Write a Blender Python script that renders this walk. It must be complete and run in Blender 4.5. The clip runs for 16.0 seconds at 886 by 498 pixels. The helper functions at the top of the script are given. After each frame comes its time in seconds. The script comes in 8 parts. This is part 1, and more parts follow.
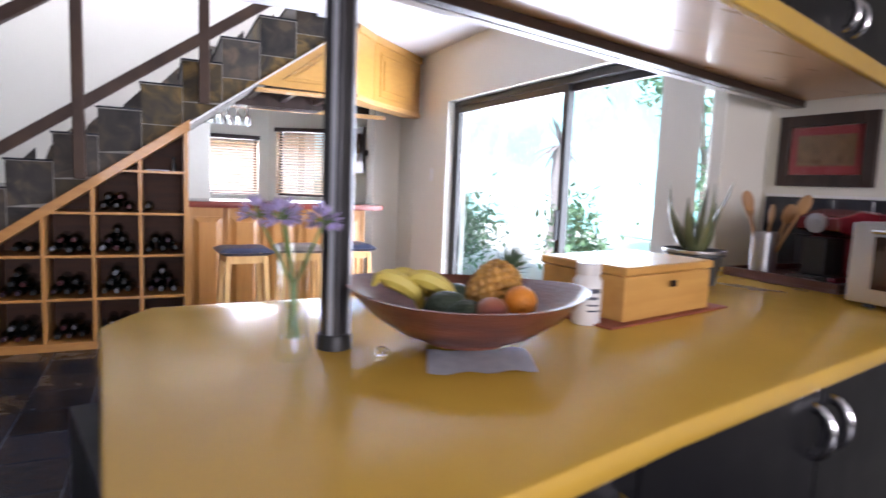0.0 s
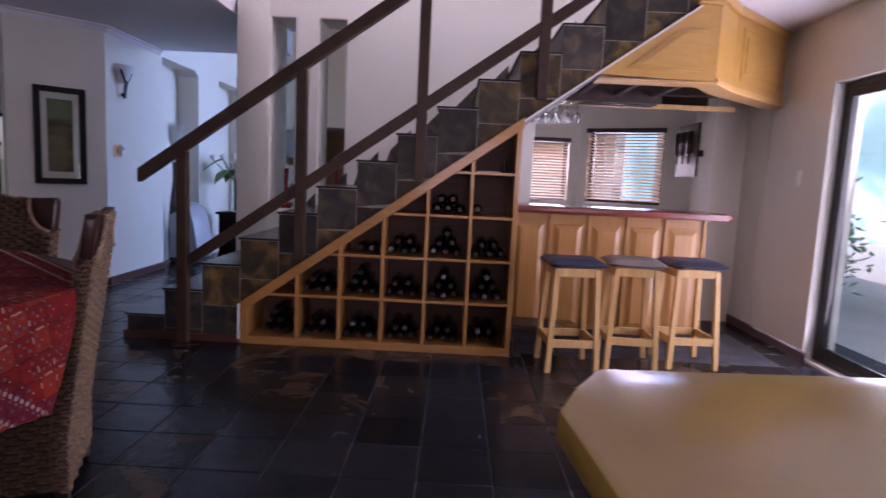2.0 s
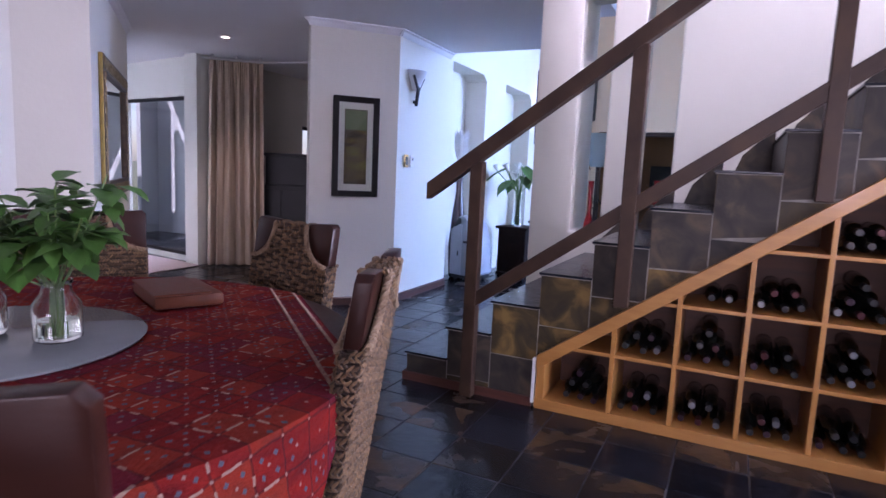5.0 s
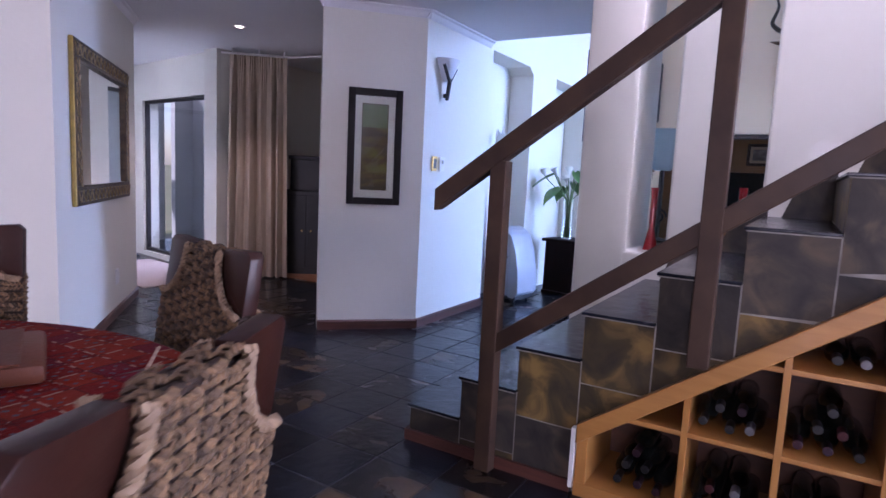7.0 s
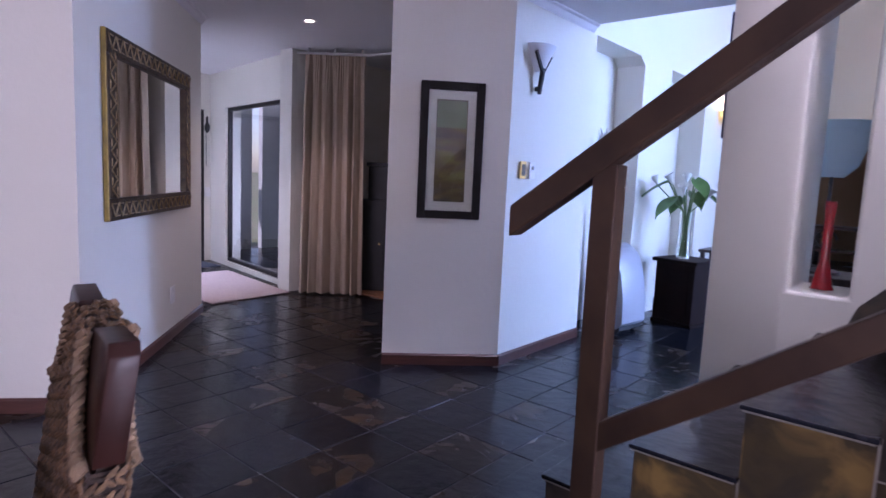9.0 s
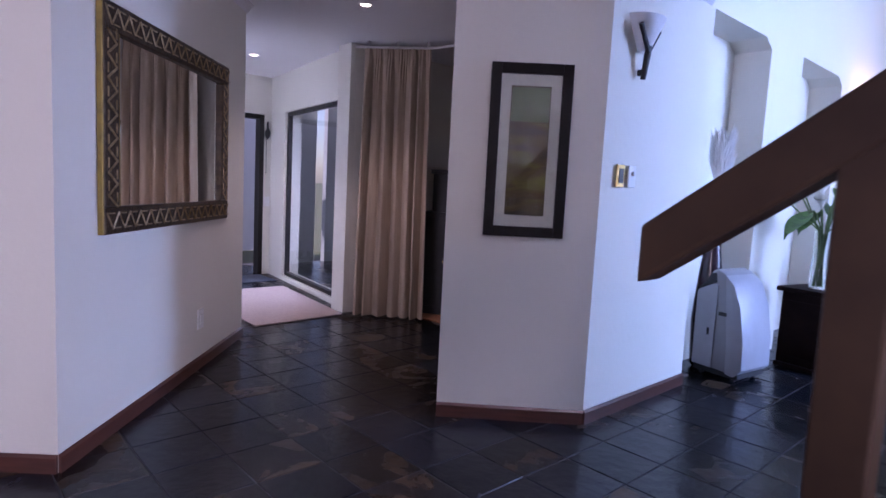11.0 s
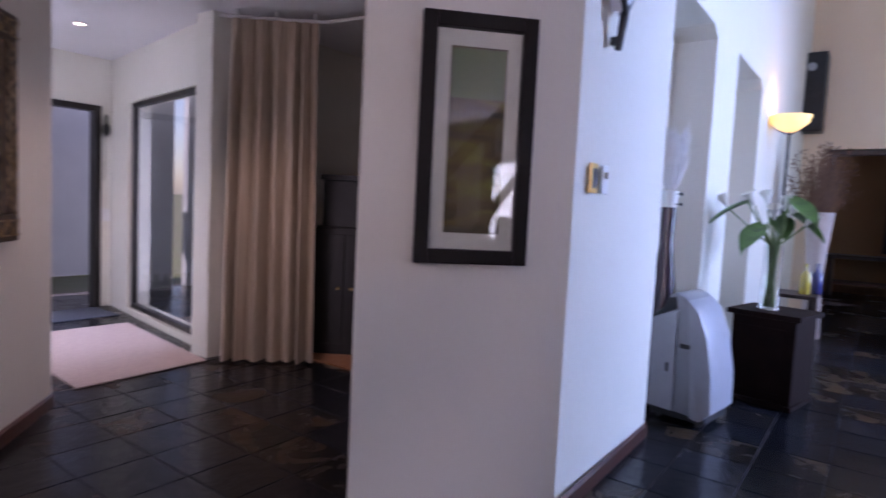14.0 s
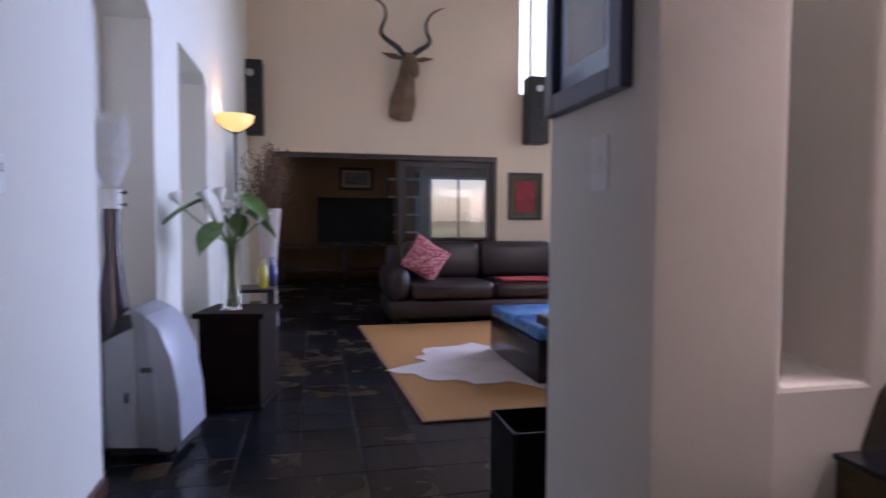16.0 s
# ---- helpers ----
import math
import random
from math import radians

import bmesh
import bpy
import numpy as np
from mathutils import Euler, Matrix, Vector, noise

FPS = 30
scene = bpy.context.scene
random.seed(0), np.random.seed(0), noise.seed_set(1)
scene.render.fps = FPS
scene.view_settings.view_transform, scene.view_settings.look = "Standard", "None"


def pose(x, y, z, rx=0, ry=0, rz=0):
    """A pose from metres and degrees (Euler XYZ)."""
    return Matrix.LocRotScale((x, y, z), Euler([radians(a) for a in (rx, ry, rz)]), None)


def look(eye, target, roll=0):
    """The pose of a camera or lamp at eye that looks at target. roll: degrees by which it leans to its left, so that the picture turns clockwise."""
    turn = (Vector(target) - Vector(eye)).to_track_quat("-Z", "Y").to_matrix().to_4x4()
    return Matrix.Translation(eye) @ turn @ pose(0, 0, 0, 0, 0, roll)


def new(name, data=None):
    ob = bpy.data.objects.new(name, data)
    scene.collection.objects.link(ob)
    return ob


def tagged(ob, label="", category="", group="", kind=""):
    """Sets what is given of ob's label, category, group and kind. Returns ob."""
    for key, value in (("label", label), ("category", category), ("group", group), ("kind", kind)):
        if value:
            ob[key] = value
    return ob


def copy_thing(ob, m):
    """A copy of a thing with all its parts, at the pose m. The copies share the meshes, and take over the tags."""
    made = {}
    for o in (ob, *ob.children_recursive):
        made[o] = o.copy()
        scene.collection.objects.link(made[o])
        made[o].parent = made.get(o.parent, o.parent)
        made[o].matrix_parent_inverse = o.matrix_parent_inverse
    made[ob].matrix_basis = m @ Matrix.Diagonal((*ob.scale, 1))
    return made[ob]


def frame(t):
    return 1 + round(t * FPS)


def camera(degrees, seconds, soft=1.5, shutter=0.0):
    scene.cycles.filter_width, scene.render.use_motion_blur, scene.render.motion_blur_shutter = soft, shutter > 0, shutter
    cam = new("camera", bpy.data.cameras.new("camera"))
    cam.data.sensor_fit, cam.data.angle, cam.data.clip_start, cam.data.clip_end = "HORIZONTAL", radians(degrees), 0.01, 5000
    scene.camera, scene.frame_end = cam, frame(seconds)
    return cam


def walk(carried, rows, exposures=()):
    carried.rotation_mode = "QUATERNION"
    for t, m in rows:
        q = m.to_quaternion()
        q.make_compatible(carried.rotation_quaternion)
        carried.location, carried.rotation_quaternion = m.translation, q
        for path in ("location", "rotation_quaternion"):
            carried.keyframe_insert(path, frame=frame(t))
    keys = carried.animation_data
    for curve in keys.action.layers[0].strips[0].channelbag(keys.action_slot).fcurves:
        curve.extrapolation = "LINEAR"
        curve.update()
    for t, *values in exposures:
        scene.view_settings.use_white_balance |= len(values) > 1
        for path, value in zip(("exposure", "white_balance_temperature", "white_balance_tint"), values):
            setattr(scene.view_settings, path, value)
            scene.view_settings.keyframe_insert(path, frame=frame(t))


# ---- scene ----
cam = camera(73.65, 16.0, shutter=0.5)
PATH = [
    (0, (0.21, 2.014, 1.219), (1.06, 3.81, 1.0), 2.4),
    (0.5, (0.085, 2.162, 1.218), (0.757, 4.032, 0.992), 2.5),
    (1, (0.034, 2.334, 1.202), (0.495, 4.267, 0.975), 2.7),
    (1.5, (-0.022, 2.55, 1.193), (0.175, 4.526, 0.957), 2.7),
    (2, (-0.054, 2.675, 1.174), (-0.084, 4.66, 0.937), 2.7),
    (2.5, (-0.175, 2.833, 1.17), (-0.365, 4.809, 0.931), 2.7),
    (3, (-0.297, 2.991, 1.173), (-0.603, 4.953, 0.934), 2.8),
    (3.5, (-0.402, 3.127, 1.188), (-0.839, 5.063, 0.941), 2.7),
    (4, (-0.455, 3.33, 1.192), (-1.069, 5.212, 0.938), 2.6),
    (4.5, (-0.538, 3.488, 1.192), (-1.322, 5.31, 0.936), 2.7),
    (5, (-0.623, 3.65, 1.201), (-1.487, 5.437, 0.947), 2.6),
    (7.5, (-0.867, 4.612, 1.197), (-1.938, 6.285, 0.960), 2.7),
    (8, (-0.953, 4.783, 1.198), (-2.084, 6.418, 0.968), 2.5),
    (8.5, (-1.037, 4.935, 1.189), (-2.267, 6.497, 0.963), 2.6),
    (9, (-1.148, 5.085, 1.213), (-2.442, 6.593, 0.979), 2.6),
    (9.5, (-1.265, 5.221, 1.204), (-2.607, 6.689, 0.981), 2.7),
    (10, (-1.385, 5.366, 1.199), (-2.777, 6.788, 0.982), 2.8),
    (12.5, (-2.105, 5.989, 1.174), (-3.635, 7.263, 0.983), 3.0),
    (13, (-2.267, 6.037, 1.172), (-3.757, 7.36, 0.995), 3.2),
    (13.5, (-2.387, 6.134, 1.157), (-3.772, 7.568, 0.993), 2.9),
    (14, (-2.44, 6.243, 1.164), (-3.623, 7.849, 1.018), 2.8),
    (14.5, (-2.465, 6.371, 1.173), (-3.307, 8.181, 1.047), 2.2),
    (15, (-2.499, 6.476, 1.188), (-2.859, 8.44, 1.071), 1.7),
    (15.5, (-2.508, 6.566, 1.176), (-2.451, 8.562, 1.072), 1.1),
    (16, (-2.478, 6.639, 1.175), (-2.051, 8.59, 1.075), 0.3),
]
EXPOSURES = [(0.0, 0.36, 5800, 25), (1.0, -0.5, 5600, 39), (2.0, -0.78, 6000, 50), (3.5, -0.32, 5700, 48), (5.0, 0.34, 5650, 45), (7.5, 0.34, 5600, 47), (9.0, 0.2, 5650, 49), (13.0, 0.05, 5850, 52), (14.5, 0.1, 6400, 49), (16.0, -0.3, 6900, 48)]
walk(cam, [(t, look(eye, target, roll)) for t, eye, target, roll in PATH], EXPOSURES)

# ---- world and light ----
world = bpy.data.worlds.new("sky")
scene.world = world
world.use_nodes = True
wn = world.node_tree.nodes
sky = wn.new("ShaderNodeTexSky")
sky.sky_type = "NISHITA"
sky.sun_disc = False
sky.sun_elevation, sky.sun_rotation = radians(52), radians(225)
wn["Background"].inputs["Strength"].default_value = 0.15
world.node_tree.links.new(sky.outputs["Color"], wn["Background"].inputs["Color"])


def lamp(name, kind, m, energy, colour, **more):
    data = bpy.data.lights.new(name, kind)
    data.energy, data.color = energy, colour
    ob = new(name, data)
    ob.matrix_world = m
    if kind == "AREA":
        data.shape = "RECTANGLE"
        data.size, data.size_y = more["size"]
        data.spread = radians(more.get("spread", 180))
    elif kind == "SUN":
        data.angle = radians(0.5)
    else:
        data.shadow_soft_size = more.get("soft", 0.05)
        if kind == "SPOT":
            data.spot_size, data.spot_blend = radians(more.get("spread", 100)), 0.6
    return ob


lamp("sun", "SUN", look((-5, -5, 9), (0, 0, 0)), 5.0, (1.0, 0.95, 0.86))
# sky light in the window openings, except the kitchen fill
lamp("daylight_patio", "AREA", look((2.72, 5.55, 1.0), (0, 5.4, 1.4)), 175, (0.93, 0.97, 1.0), size=(2.4, 1.8))
lamp("daylight_lounge", "AREA", look((2.85, 12.7, 2.5), (-3.6, 8.4, 1.0)), 235, (0.42, 0.68, 1.0), size=(3.4, 2.8), spread=100)
lamp("daylight_bar", "AREA", look((1.3, 10.2, 1.5), (1.2, 7, 1.0)), 80, (1.0, 0.96, 0.94), size=(1.6, 0.8))
lamp("daylight_entrance", "AREA", look((-7.22, 9.15, 1.05), (-7.45, 8.15, 0.95)), 34, (0.7, 0.84, 1.0), size=(1.5, 1.7), spread=95)
lamp("daylight_stairwell", "AREA", look((0.3, 7.1, 4.88), (0.2, 7.1, 0)), 320, (0.97, 0.98, 0.97), size=(2.6, 0.7))
# fill lamp added behind the walk to brighten the kitchen; no known window
lamp("fill_kitchen", "AREA", look((0.6, -1.79, 1.45), (1.0, 3, 1.1)), 120, (1.0, 0.94, 0.87), size=(2.9, 1.05))

# ---- building blocks ----
class Mesh:
    """Collects faces of one mesh."""

    def __init__(self):
        self.v, self.f, self.m = [], [], []

    def add(self, verts, faces, mi=0):
        n = len(self.v)
        self.v += [tuple(p) for p in verts]
        self.f += [tuple(n + i for i in f) for f in faces]
        self.m += [mi] * len(faces)
        return self

    def box(self, x0, x1, y0, y1, z0, z1, m=None, mi=0):
        c = [Vector((x, y, z)) for z in (z0, z1) for y in (y0, y1) for x in (x0, x1)]
        if m is not None:
            c = [m @ p for p in c]
        return self.add(c, [(0, 2, 3, 1), (4, 5, 7, 6), (0, 1, 5, 4), (2, 6, 7, 3), (0, 4, 6, 2), (1, 3, 7, 5)], mi)

    def prism(self, pts, a, b, axis="z", mi=0):
        """A polygon (counter-clockwise seen against the axis) drawn out from a to b."""
        def put(p, h):
            return {"z": (p[0], p[1], h), "y": (p[0], h, p[1]), "x": (h, p[0], p[1])}[axis]
        n = len(pts)
        vs = [put(p, a) for p in pts] + [put(p, b) for p in pts]
        fs = [tuple(reversed(range(n))), tuple(range(n, 2 * n))] + [(i, (i + 1) % n, n + (i + 1) % n, n + i) for i in range(n)]
        return self.add(vs, fs, mi)

    def lathe(self, prof, seg=20, m=None, mi=0, cap=True):
        """A profile of (radius, height) turned about z."""
        vs, fs, n = [], [], len(prof)
        for r, z in prof:
            for i in range(seg):
                a = 2 * math.pi * i / seg
                p = Vector((r * math.cos(a), r * math.sin(a), z))
                vs.append(m @ p if m is not None else p)
        for j in range(n - 1):
            for i in range(seg):
                k = (i + 1) % seg
                fs.append((j * seg + i, j * seg + k, (j + 1) * seg + k, (j + 1) * seg + i))
        if cap:
            fs.append(tuple(reversed(range(seg))))
            fs.append(tuple((n - 1) * seg + i for i in range(seg)))
        return self.add(vs, fs, mi)

    def tube(self, pts, radii, seg=8, mi=0, flat=1.0):
        """A round rod along points."""
        pts = [Vector(p) for p in pts]
        if not isinstance(radii, (list, tuple)):
            radii = [radii] * len(pts)
        vs, fs, n = [], [], len(pts)
        ref = None
        for i, p in enumerate(pts):
            d = (pts[min(i + 1, n - 1)] - pts[max(i - 1, 0)]).normalized()
            if ref is None:
                ref = Vector((0, 0, 1)) if abs(d.z) < 0.9 else Vector((1, 0, 0))
            u = d.cross(ref).normalized()
            w = u.cross(d).normalized()
            ref = w
            for k in range(seg):
                a = 2 * math.pi * k / seg
                vs.append(p + radii[i] * (math.cos(a) * u + flat * math.sin(a) * w))
        for j in range(n - 1):
            for i in range(seg):
                k = (i + 1) % seg
                fs.append((j * seg + i, j * seg + k, (j + 1) * seg + k, (j + 1) * seg + i))
        fs.append(tuple(reversed(range(seg))))
        fs.append(tuple((n - 1) * seg + i for i in range(seg)))
        return self.add(vs, fs, mi)

    def ball(self, c, r, seg=12, rings=8, m=None, mi=0, squash=(1, 1, 1)):
        prof = [(math.sin(math.pi * j / rings) * r + 1e-5, -math.cos(math.pi * j / rings) * r) for j in range(rings + 1)]
        t = Matrix.Translation(c) @ (m or Matrix()) @ Matrix.Diagonal((*squash, 1))
        return self.lathe(prof, seg, t, mi)

    def data(self, name, mats, bevel=0.0, segments=2, smooth=0.0, move=None):
        me = bpy.data.meshes.new(name)
        me.from_pydata(self.v, [], self.f)
        for q in mats:
            me.materials.append(q)
        if len(mats) > 1:
            me.polygons.foreach_set("material_index", self.m)
        if bevel:
            bm = bmesh.new()
            bm.from_mesh(me)
            bmesh.ops.remove_doubles(bm, verts=bm.verts, dist=1e-5)
            bmesh.ops.recalc_face_normals(bm, faces=bm.faces)
            es = [e for e in bm.edges if len(e.link_faces) == 2 and e.calc_face_angle(0) > 0.5]
            bmesh.ops.bevel(bm, geom=es, offset=bevel, segments=segments, affect="EDGES", profile=0.5, clamp_overlap=True)
            bm.to_mesh(me)
            bm.free()
        if smooth:
            me.shade_smooth()
            me.set_sharp_from_angle(angle=radians(smooth))
        if move is not None:
            me.transform(move)
        me.update()
        return me


def mats_of(material):
    return list(material) if isinstance(material, (list, tuple)) else [material]


def part(name, mesh, material, parent, label="", bevel=0.0, smooth=0.0, m=None, kind=""):
    """One mesh object under a thing or a part."""
    data = mesh.data(name, mats_of(material), bevel, 2, smooth) if isinstance(mesh, Mesh) else mesh
    ob = new(name, data)
    ob.parent = parent
    if m is not None:
        ob.matrix_basis = m
    if label or kind:
        tagged(ob, label, kind=kind)
    return ob


def thing(name, label, category, at=None, group="", kind=""):
    """An empty at a thing's base, which parents its parts."""
    ob = new(name)
    ob.empty_display_size = 0.05
    if at is not None:
        ob.matrix_basis = at
    return tagged(ob, label, category, group, kind)


def solid(name, mesh, material, label, category, bevel=0.0, smooth=0.0, at=None, group="", kind=""):
    """A thing of one mesh."""
    ob = new(name, mesh.data(name, mats_of(material), bevel, 2, smooth) if isinstance(mesh, Mesh) else mesh)
    if at is not None:
        ob.matrix_basis = at
    return tagged(ob, label, category, group, kind)


# ---- materials ----
def mat(name, colour, rough=0.5, metal=0.0, second=None, scale=6.0, amount=0.5, stretch=(1, 1, 1), bump=0.0, bump_scale=60.0,
        fine=0.0, rough_var=0.08, coat=0.0, jitter=0.0, glow=None, detail=6.0, spec=0.5, distort=0.0, third=None, island=False):
    q = bpy.data.materials.new(name)
    q.use_nodes = True
    nt = q.node_tree
    n, l = nt.nodes, nt.links
    b = n["Principled BSDF"]
    b.inputs["Roughness"].default_value, b.inputs["Metallic"].default_value = rough, metal
    b.inputs["Specular IOR Level"].default_value = spec
    if coat:
        b.inputs["Coat Weight"].default_value, b.inputs["Coat Roughness"].default_value = coat, 0.08
    tc = n.new("ShaderNodeTexCoord")
    mp = n.new("ShaderNodeMapping")
    mp.inputs["Scale"].default_value = stretch
    l.new(tc.outputs["Object"], mp.inputs["Vector"])
    place = mp.outputs["Vector"]
    if jitter:
        src = n.new("ShaderNodeNewGeometry").outputs["Random Per Island"] if island else n.new("ShaderNodeObjectInfo").outputs["Random"]
        off = n.new("ShaderNodeVectorMath")
        off.operation = "MULTIPLY_ADD"
        comb = n.new("ShaderNodeCombineXYZ")
        for k in range(3):
            l.new(src, comb.inputs[k])
        off.inputs[1].default_value = (37.0, 61.0, 23.0)
        l.new(comb.outputs[0], off.inputs[0])
        l.new(place, off.inputs[2])
        place = off.outputs[0]
    nz = n.new("ShaderNodeTexNoise")
    nz.inputs["Scale"].default_value, nz.inputs["Detail"].default_value, nz.inputs["Distortion"].default_value = scale, detail, distort
    l.new(place, nz.inputs["Vector"])
    second = second or tuple(c * 0.82 for c in colour)
    ramp = n.new("ShaderNodeValToRGB")
    e = ramp.color_ramp.elements
    e[0].position, e[1].position = 0.5 - 0.5 * amount + 0.05, 0.5 + 0.35 * amount
    e[0].color, e[1].color = (*second, 1), (*colour, 1)
    if third:
        x = e.new(0.5)
        x.color = (*third, 1)
    l.new(nz.outputs["Fac"], ramp.inputs["Fac"])
    col = ramp.outputs["Color"]
    if jitter:
        hsv = n.new("ShaderNodeHueSaturation")
        rng = n.new("ShaderNodeMapRange")
        rng.inputs["To Min"].default_value, rng.inputs["To Max"].default_value = 1 - jitter, 1 + jitter
        l.new(src, rng.inputs["Value"])
        l.new(rng.outputs[0], hsv.inputs["Value"])
        l.new(col, hsv.inputs["Color"])
        col = hsv.outputs["Color"]
    l.new(col, b.inputs["Base Color"])
    rr = n.new("ShaderNodeMapRange")
    rr.inputs["To Min"].default_value, rr.inputs["To Max"].default_value = max(0.02, rough - rough_var), min(1, rough + rough_var)
    l.new(nz.outputs["Fac"], rr.inputs["Value"])
    l.new(rr.outputs[0], b.inputs["Roughness"])
    if bump:
        nb = n.new("ShaderNodeTexNoise")
        nb.inputs["Scale"].default_value, nb.inputs["Detail"].default_value = bump_scale, 5
        l.new(place, nb.inputs["Vector"])
        bp = n.new("ShaderNodeBump")
        bp.inputs["Strength"].default_value, bp.inputs["Distance"].default_value = bump, 0.01
        l.new(nb.outputs["Fac"], bp.inputs["Height"])
        l.new(bp.outputs[0], b.inputs["Normal"])
    if glow:
        b.inputs["Emission Color"].default_value, b.inputs["Emission Strength"].default_value = (*glow[0], 1), glow[1]
    return q


def glass(name, tint=(0.95, 0.98, 0.97), rough=0.0, ior=1.45, thin=False, shine=1.0):
    q = bpy.data.materials.new(name)
    q.use_nodes = True
    nt = q.node_tree
    n, l = nt.nodes, nt.links
    if thin:
        n.remove(n["Principled BSDF"])
        tr, gl, mix, lw = n.new("ShaderNodeBsdfTransparent"), n.new("ShaderNodeBsdfGlossy"), n.new("ShaderNodeMixShader"), n.new("ShaderNodeLayerWeight")
        up, gain = n.new("ShaderNodeMath"), n.new("ShaderNodeMath")
        up.operation, up.inputs[1].default_value = "POWER", 4.0
        gain.operation, gain.inputs[1].default_value, gain.inputs[2].default_value = "MULTIPLY_ADD", 0.7 * shine, 0.03 * shine
        tr.inputs["Color"].default_value = (*tint, 1)
        gl.inputs["Roughness"].default_value = 0.02
        lw.inputs["Blend"].default_value = 0.5
        l.new(lw.outputs["Facing"], up.inputs[0])
        l.new(up.outputs[0], gain.inputs[0])
        l.new(gain.outputs[0], mix.inputs[0])
        l.new(tr.outputs[0], mix.inputs[1])
        l.new(gl.outputs[0], mix.inputs[2])
        l.new(mix.outputs[0], n["Material Output"].inputs["Surface"])
    else:
        b = n["Principled BSDF"]
        b.inputs["Base Color"].default_value = (*tint, 1)
        b.inputs["Roughness"].default_value, b.inputs["IOR"].default_value = rough, ior
        b.inputs["Transmission Weight"].default_value = 1.0
    return q


WALL = mat("plaster_paint", (0.745, 0.725, 0.645), 0.7, second=(0.69, 0.67, 0.59), scale=1.6, amount=0.9, bump=0.12, bump_scale=28)
WALL_WARM = mat("cream_plaster", (0.80, 0.66, 0.50), 0.75, second=(0.76, 0.61, 0.46), scale=1.3, amount=0.9, bump=0.12, bump_scale=24)
CEIL = mat("ceiling_paint", (0.78, 0.77, 0.78), 0.8, second=(0.74, 0.73, 0.74), scale=1.2, bump=0.05, bump_scale=40)
GROUT = mat("grout", (0.075, 0.075, 0.085), 0.8, second=(0.02, 0.02, 0.023), scale=9, bump=0.3)
SLATE = mat("slate_floor", (0.017, 0.019, 0.027), 0.22, second=(0.006, 0.007, 0.011), third=(0.010, 0.011, 0.015), scale=5.5, amount=0.8, spec=0.26, bump=0.35, bump_scale=16, rough_var=0.12, jitter=0.45, distort=0.6)
SLATE_RUST = mat("slate_rust", (0.065, 0.038, 0.018), 0.26, spec=0.26, second=(0.008, 0.009, 0.012), third=(0.014, 0.012, 0.012), scale=4.2, amount=0.55, bump=0.4, bump_scale=14, rough_var=0.12, jitter=0.4, distort=0.8)
SLATE_STEP = mat("slate_step", (0.11, 0.08, 0.052), 0.5, spec=0.22, second=(0.022, 0.02, 0.02), third=(0.05, 0.042, 0.034), scale=6.5, amount=0.55, bump=0.45, bump_scale=12, rough_var=0.12, jitter=0.4, distort=0.9)
SLATE_STEP_RUST = mat("slate_step_rust", (0.19, 0.12, 0.038), 0.5, spec=0.22, second=(0.022, 0.02, 0.018), third=(0.06, 0.043, 0.02), scale=6.5, amount=0.55, bump=0.45, bump_scale=12, jitter=0.35, distort=1.0)
REDWOOD = mat("mahogany_skirting", (0.11, 0.04, 0.027), 0.35, second=(0.06, 0.023, 0.017), scale=5, stretch=(1, 1, 9), bump=0.08, coat=0.2)
DARKWOOD = mat("dark_stained_wood", (0.045, 0.025, 0.018), 0.4, second=(0.02, 0.012, 0.009), scale=6, stretch=(3, 3, 0.6), bump=0.12, bump_scale=50)
RAILWOOD = mat("rail_brown_paint", (0.062, 0.036, 0.022), 0.42, spec=0.22, second=(0.037, 0.022, 0.016), scale=7, stretch=(1, 1, 1), bump=0.08, bump_scale=45)
PINE = mat("golden_pine", (0.43, 0.205, 0.05), 0.38, second=(0.32, 0.135, 0.03), scale=4, stretch=(1.5, 1.5, 9), amount=0.8, bump=0.06, bump_scale=40, coat=0.25, distort=0.8)
PINE_V = mat("golden_pine_upright", (0.43, 0.205, 0.05), 0.38, second=(0.33, 0.14, 0.032), scale=4, stretch=(9, 9, 0.8), amount=0.8, bump=0.06, bump_scale=40, coat=0.25, distort=0.8)
PALEPINE = mat("pale_pine", (0.66, 0.40, 0.15), 0.42, second=(0.55, 0.30, 0.10), scale=5, stretch=(8, 8, 0.8), bump=0.06)
RACKBACK = mat("rack_back_board", (0.10, 0.04, 0.02), 0.6, second=(0.06, 0.026, 0.014), scale=4, stretch=(1, 1, 6), bump=0.08)
COUNTER = mat("mustard_worktop", (0.58, 0.36, 0.05), 0.24, second=(0.53, 0.32, 0.042), scale=7, amount=0.9, bump=0.012, bump_scale=60, coat=0.1, spec=0.5, rough_var=0.04)
BLACK = mat("black_gloss_paint", (0.007, 0.007, 0.009), 0.42, spec=0.12, second=(0.008, 0.008, 0.009), scale=8, bump=0.03)
BLACKMATT = mat("black_plastic", (0.015, 0.015, 0.016), 0.5, second=(0.01, 0.01, 0.01), scale=12, bump=0.05)
CHROME = mat("chrome", (0.75, 0.75, 0.77), 0.18, metal=1.0, second=(0.66, 0.66, 0.68), scale=14)
STEEL = mat("brushed_steel", (0.55, 0.56, 0.58), 0.32, metal=1.0, second=(0.45, 0.46, 0.48), scale=9, stretch=(1, 1, 0.1))
ALU = mat("dark_anodised_frame", (0.03, 0.027, 0.025), 0.4, second=(0.02, 0.018, 0.017), scale=10, metal=0.3)
WHITEPL = mat("white_plastic", (0.78, 0.78, 0.77), 0.35, second=(0.72, 0.72, 0.7), scale=15)
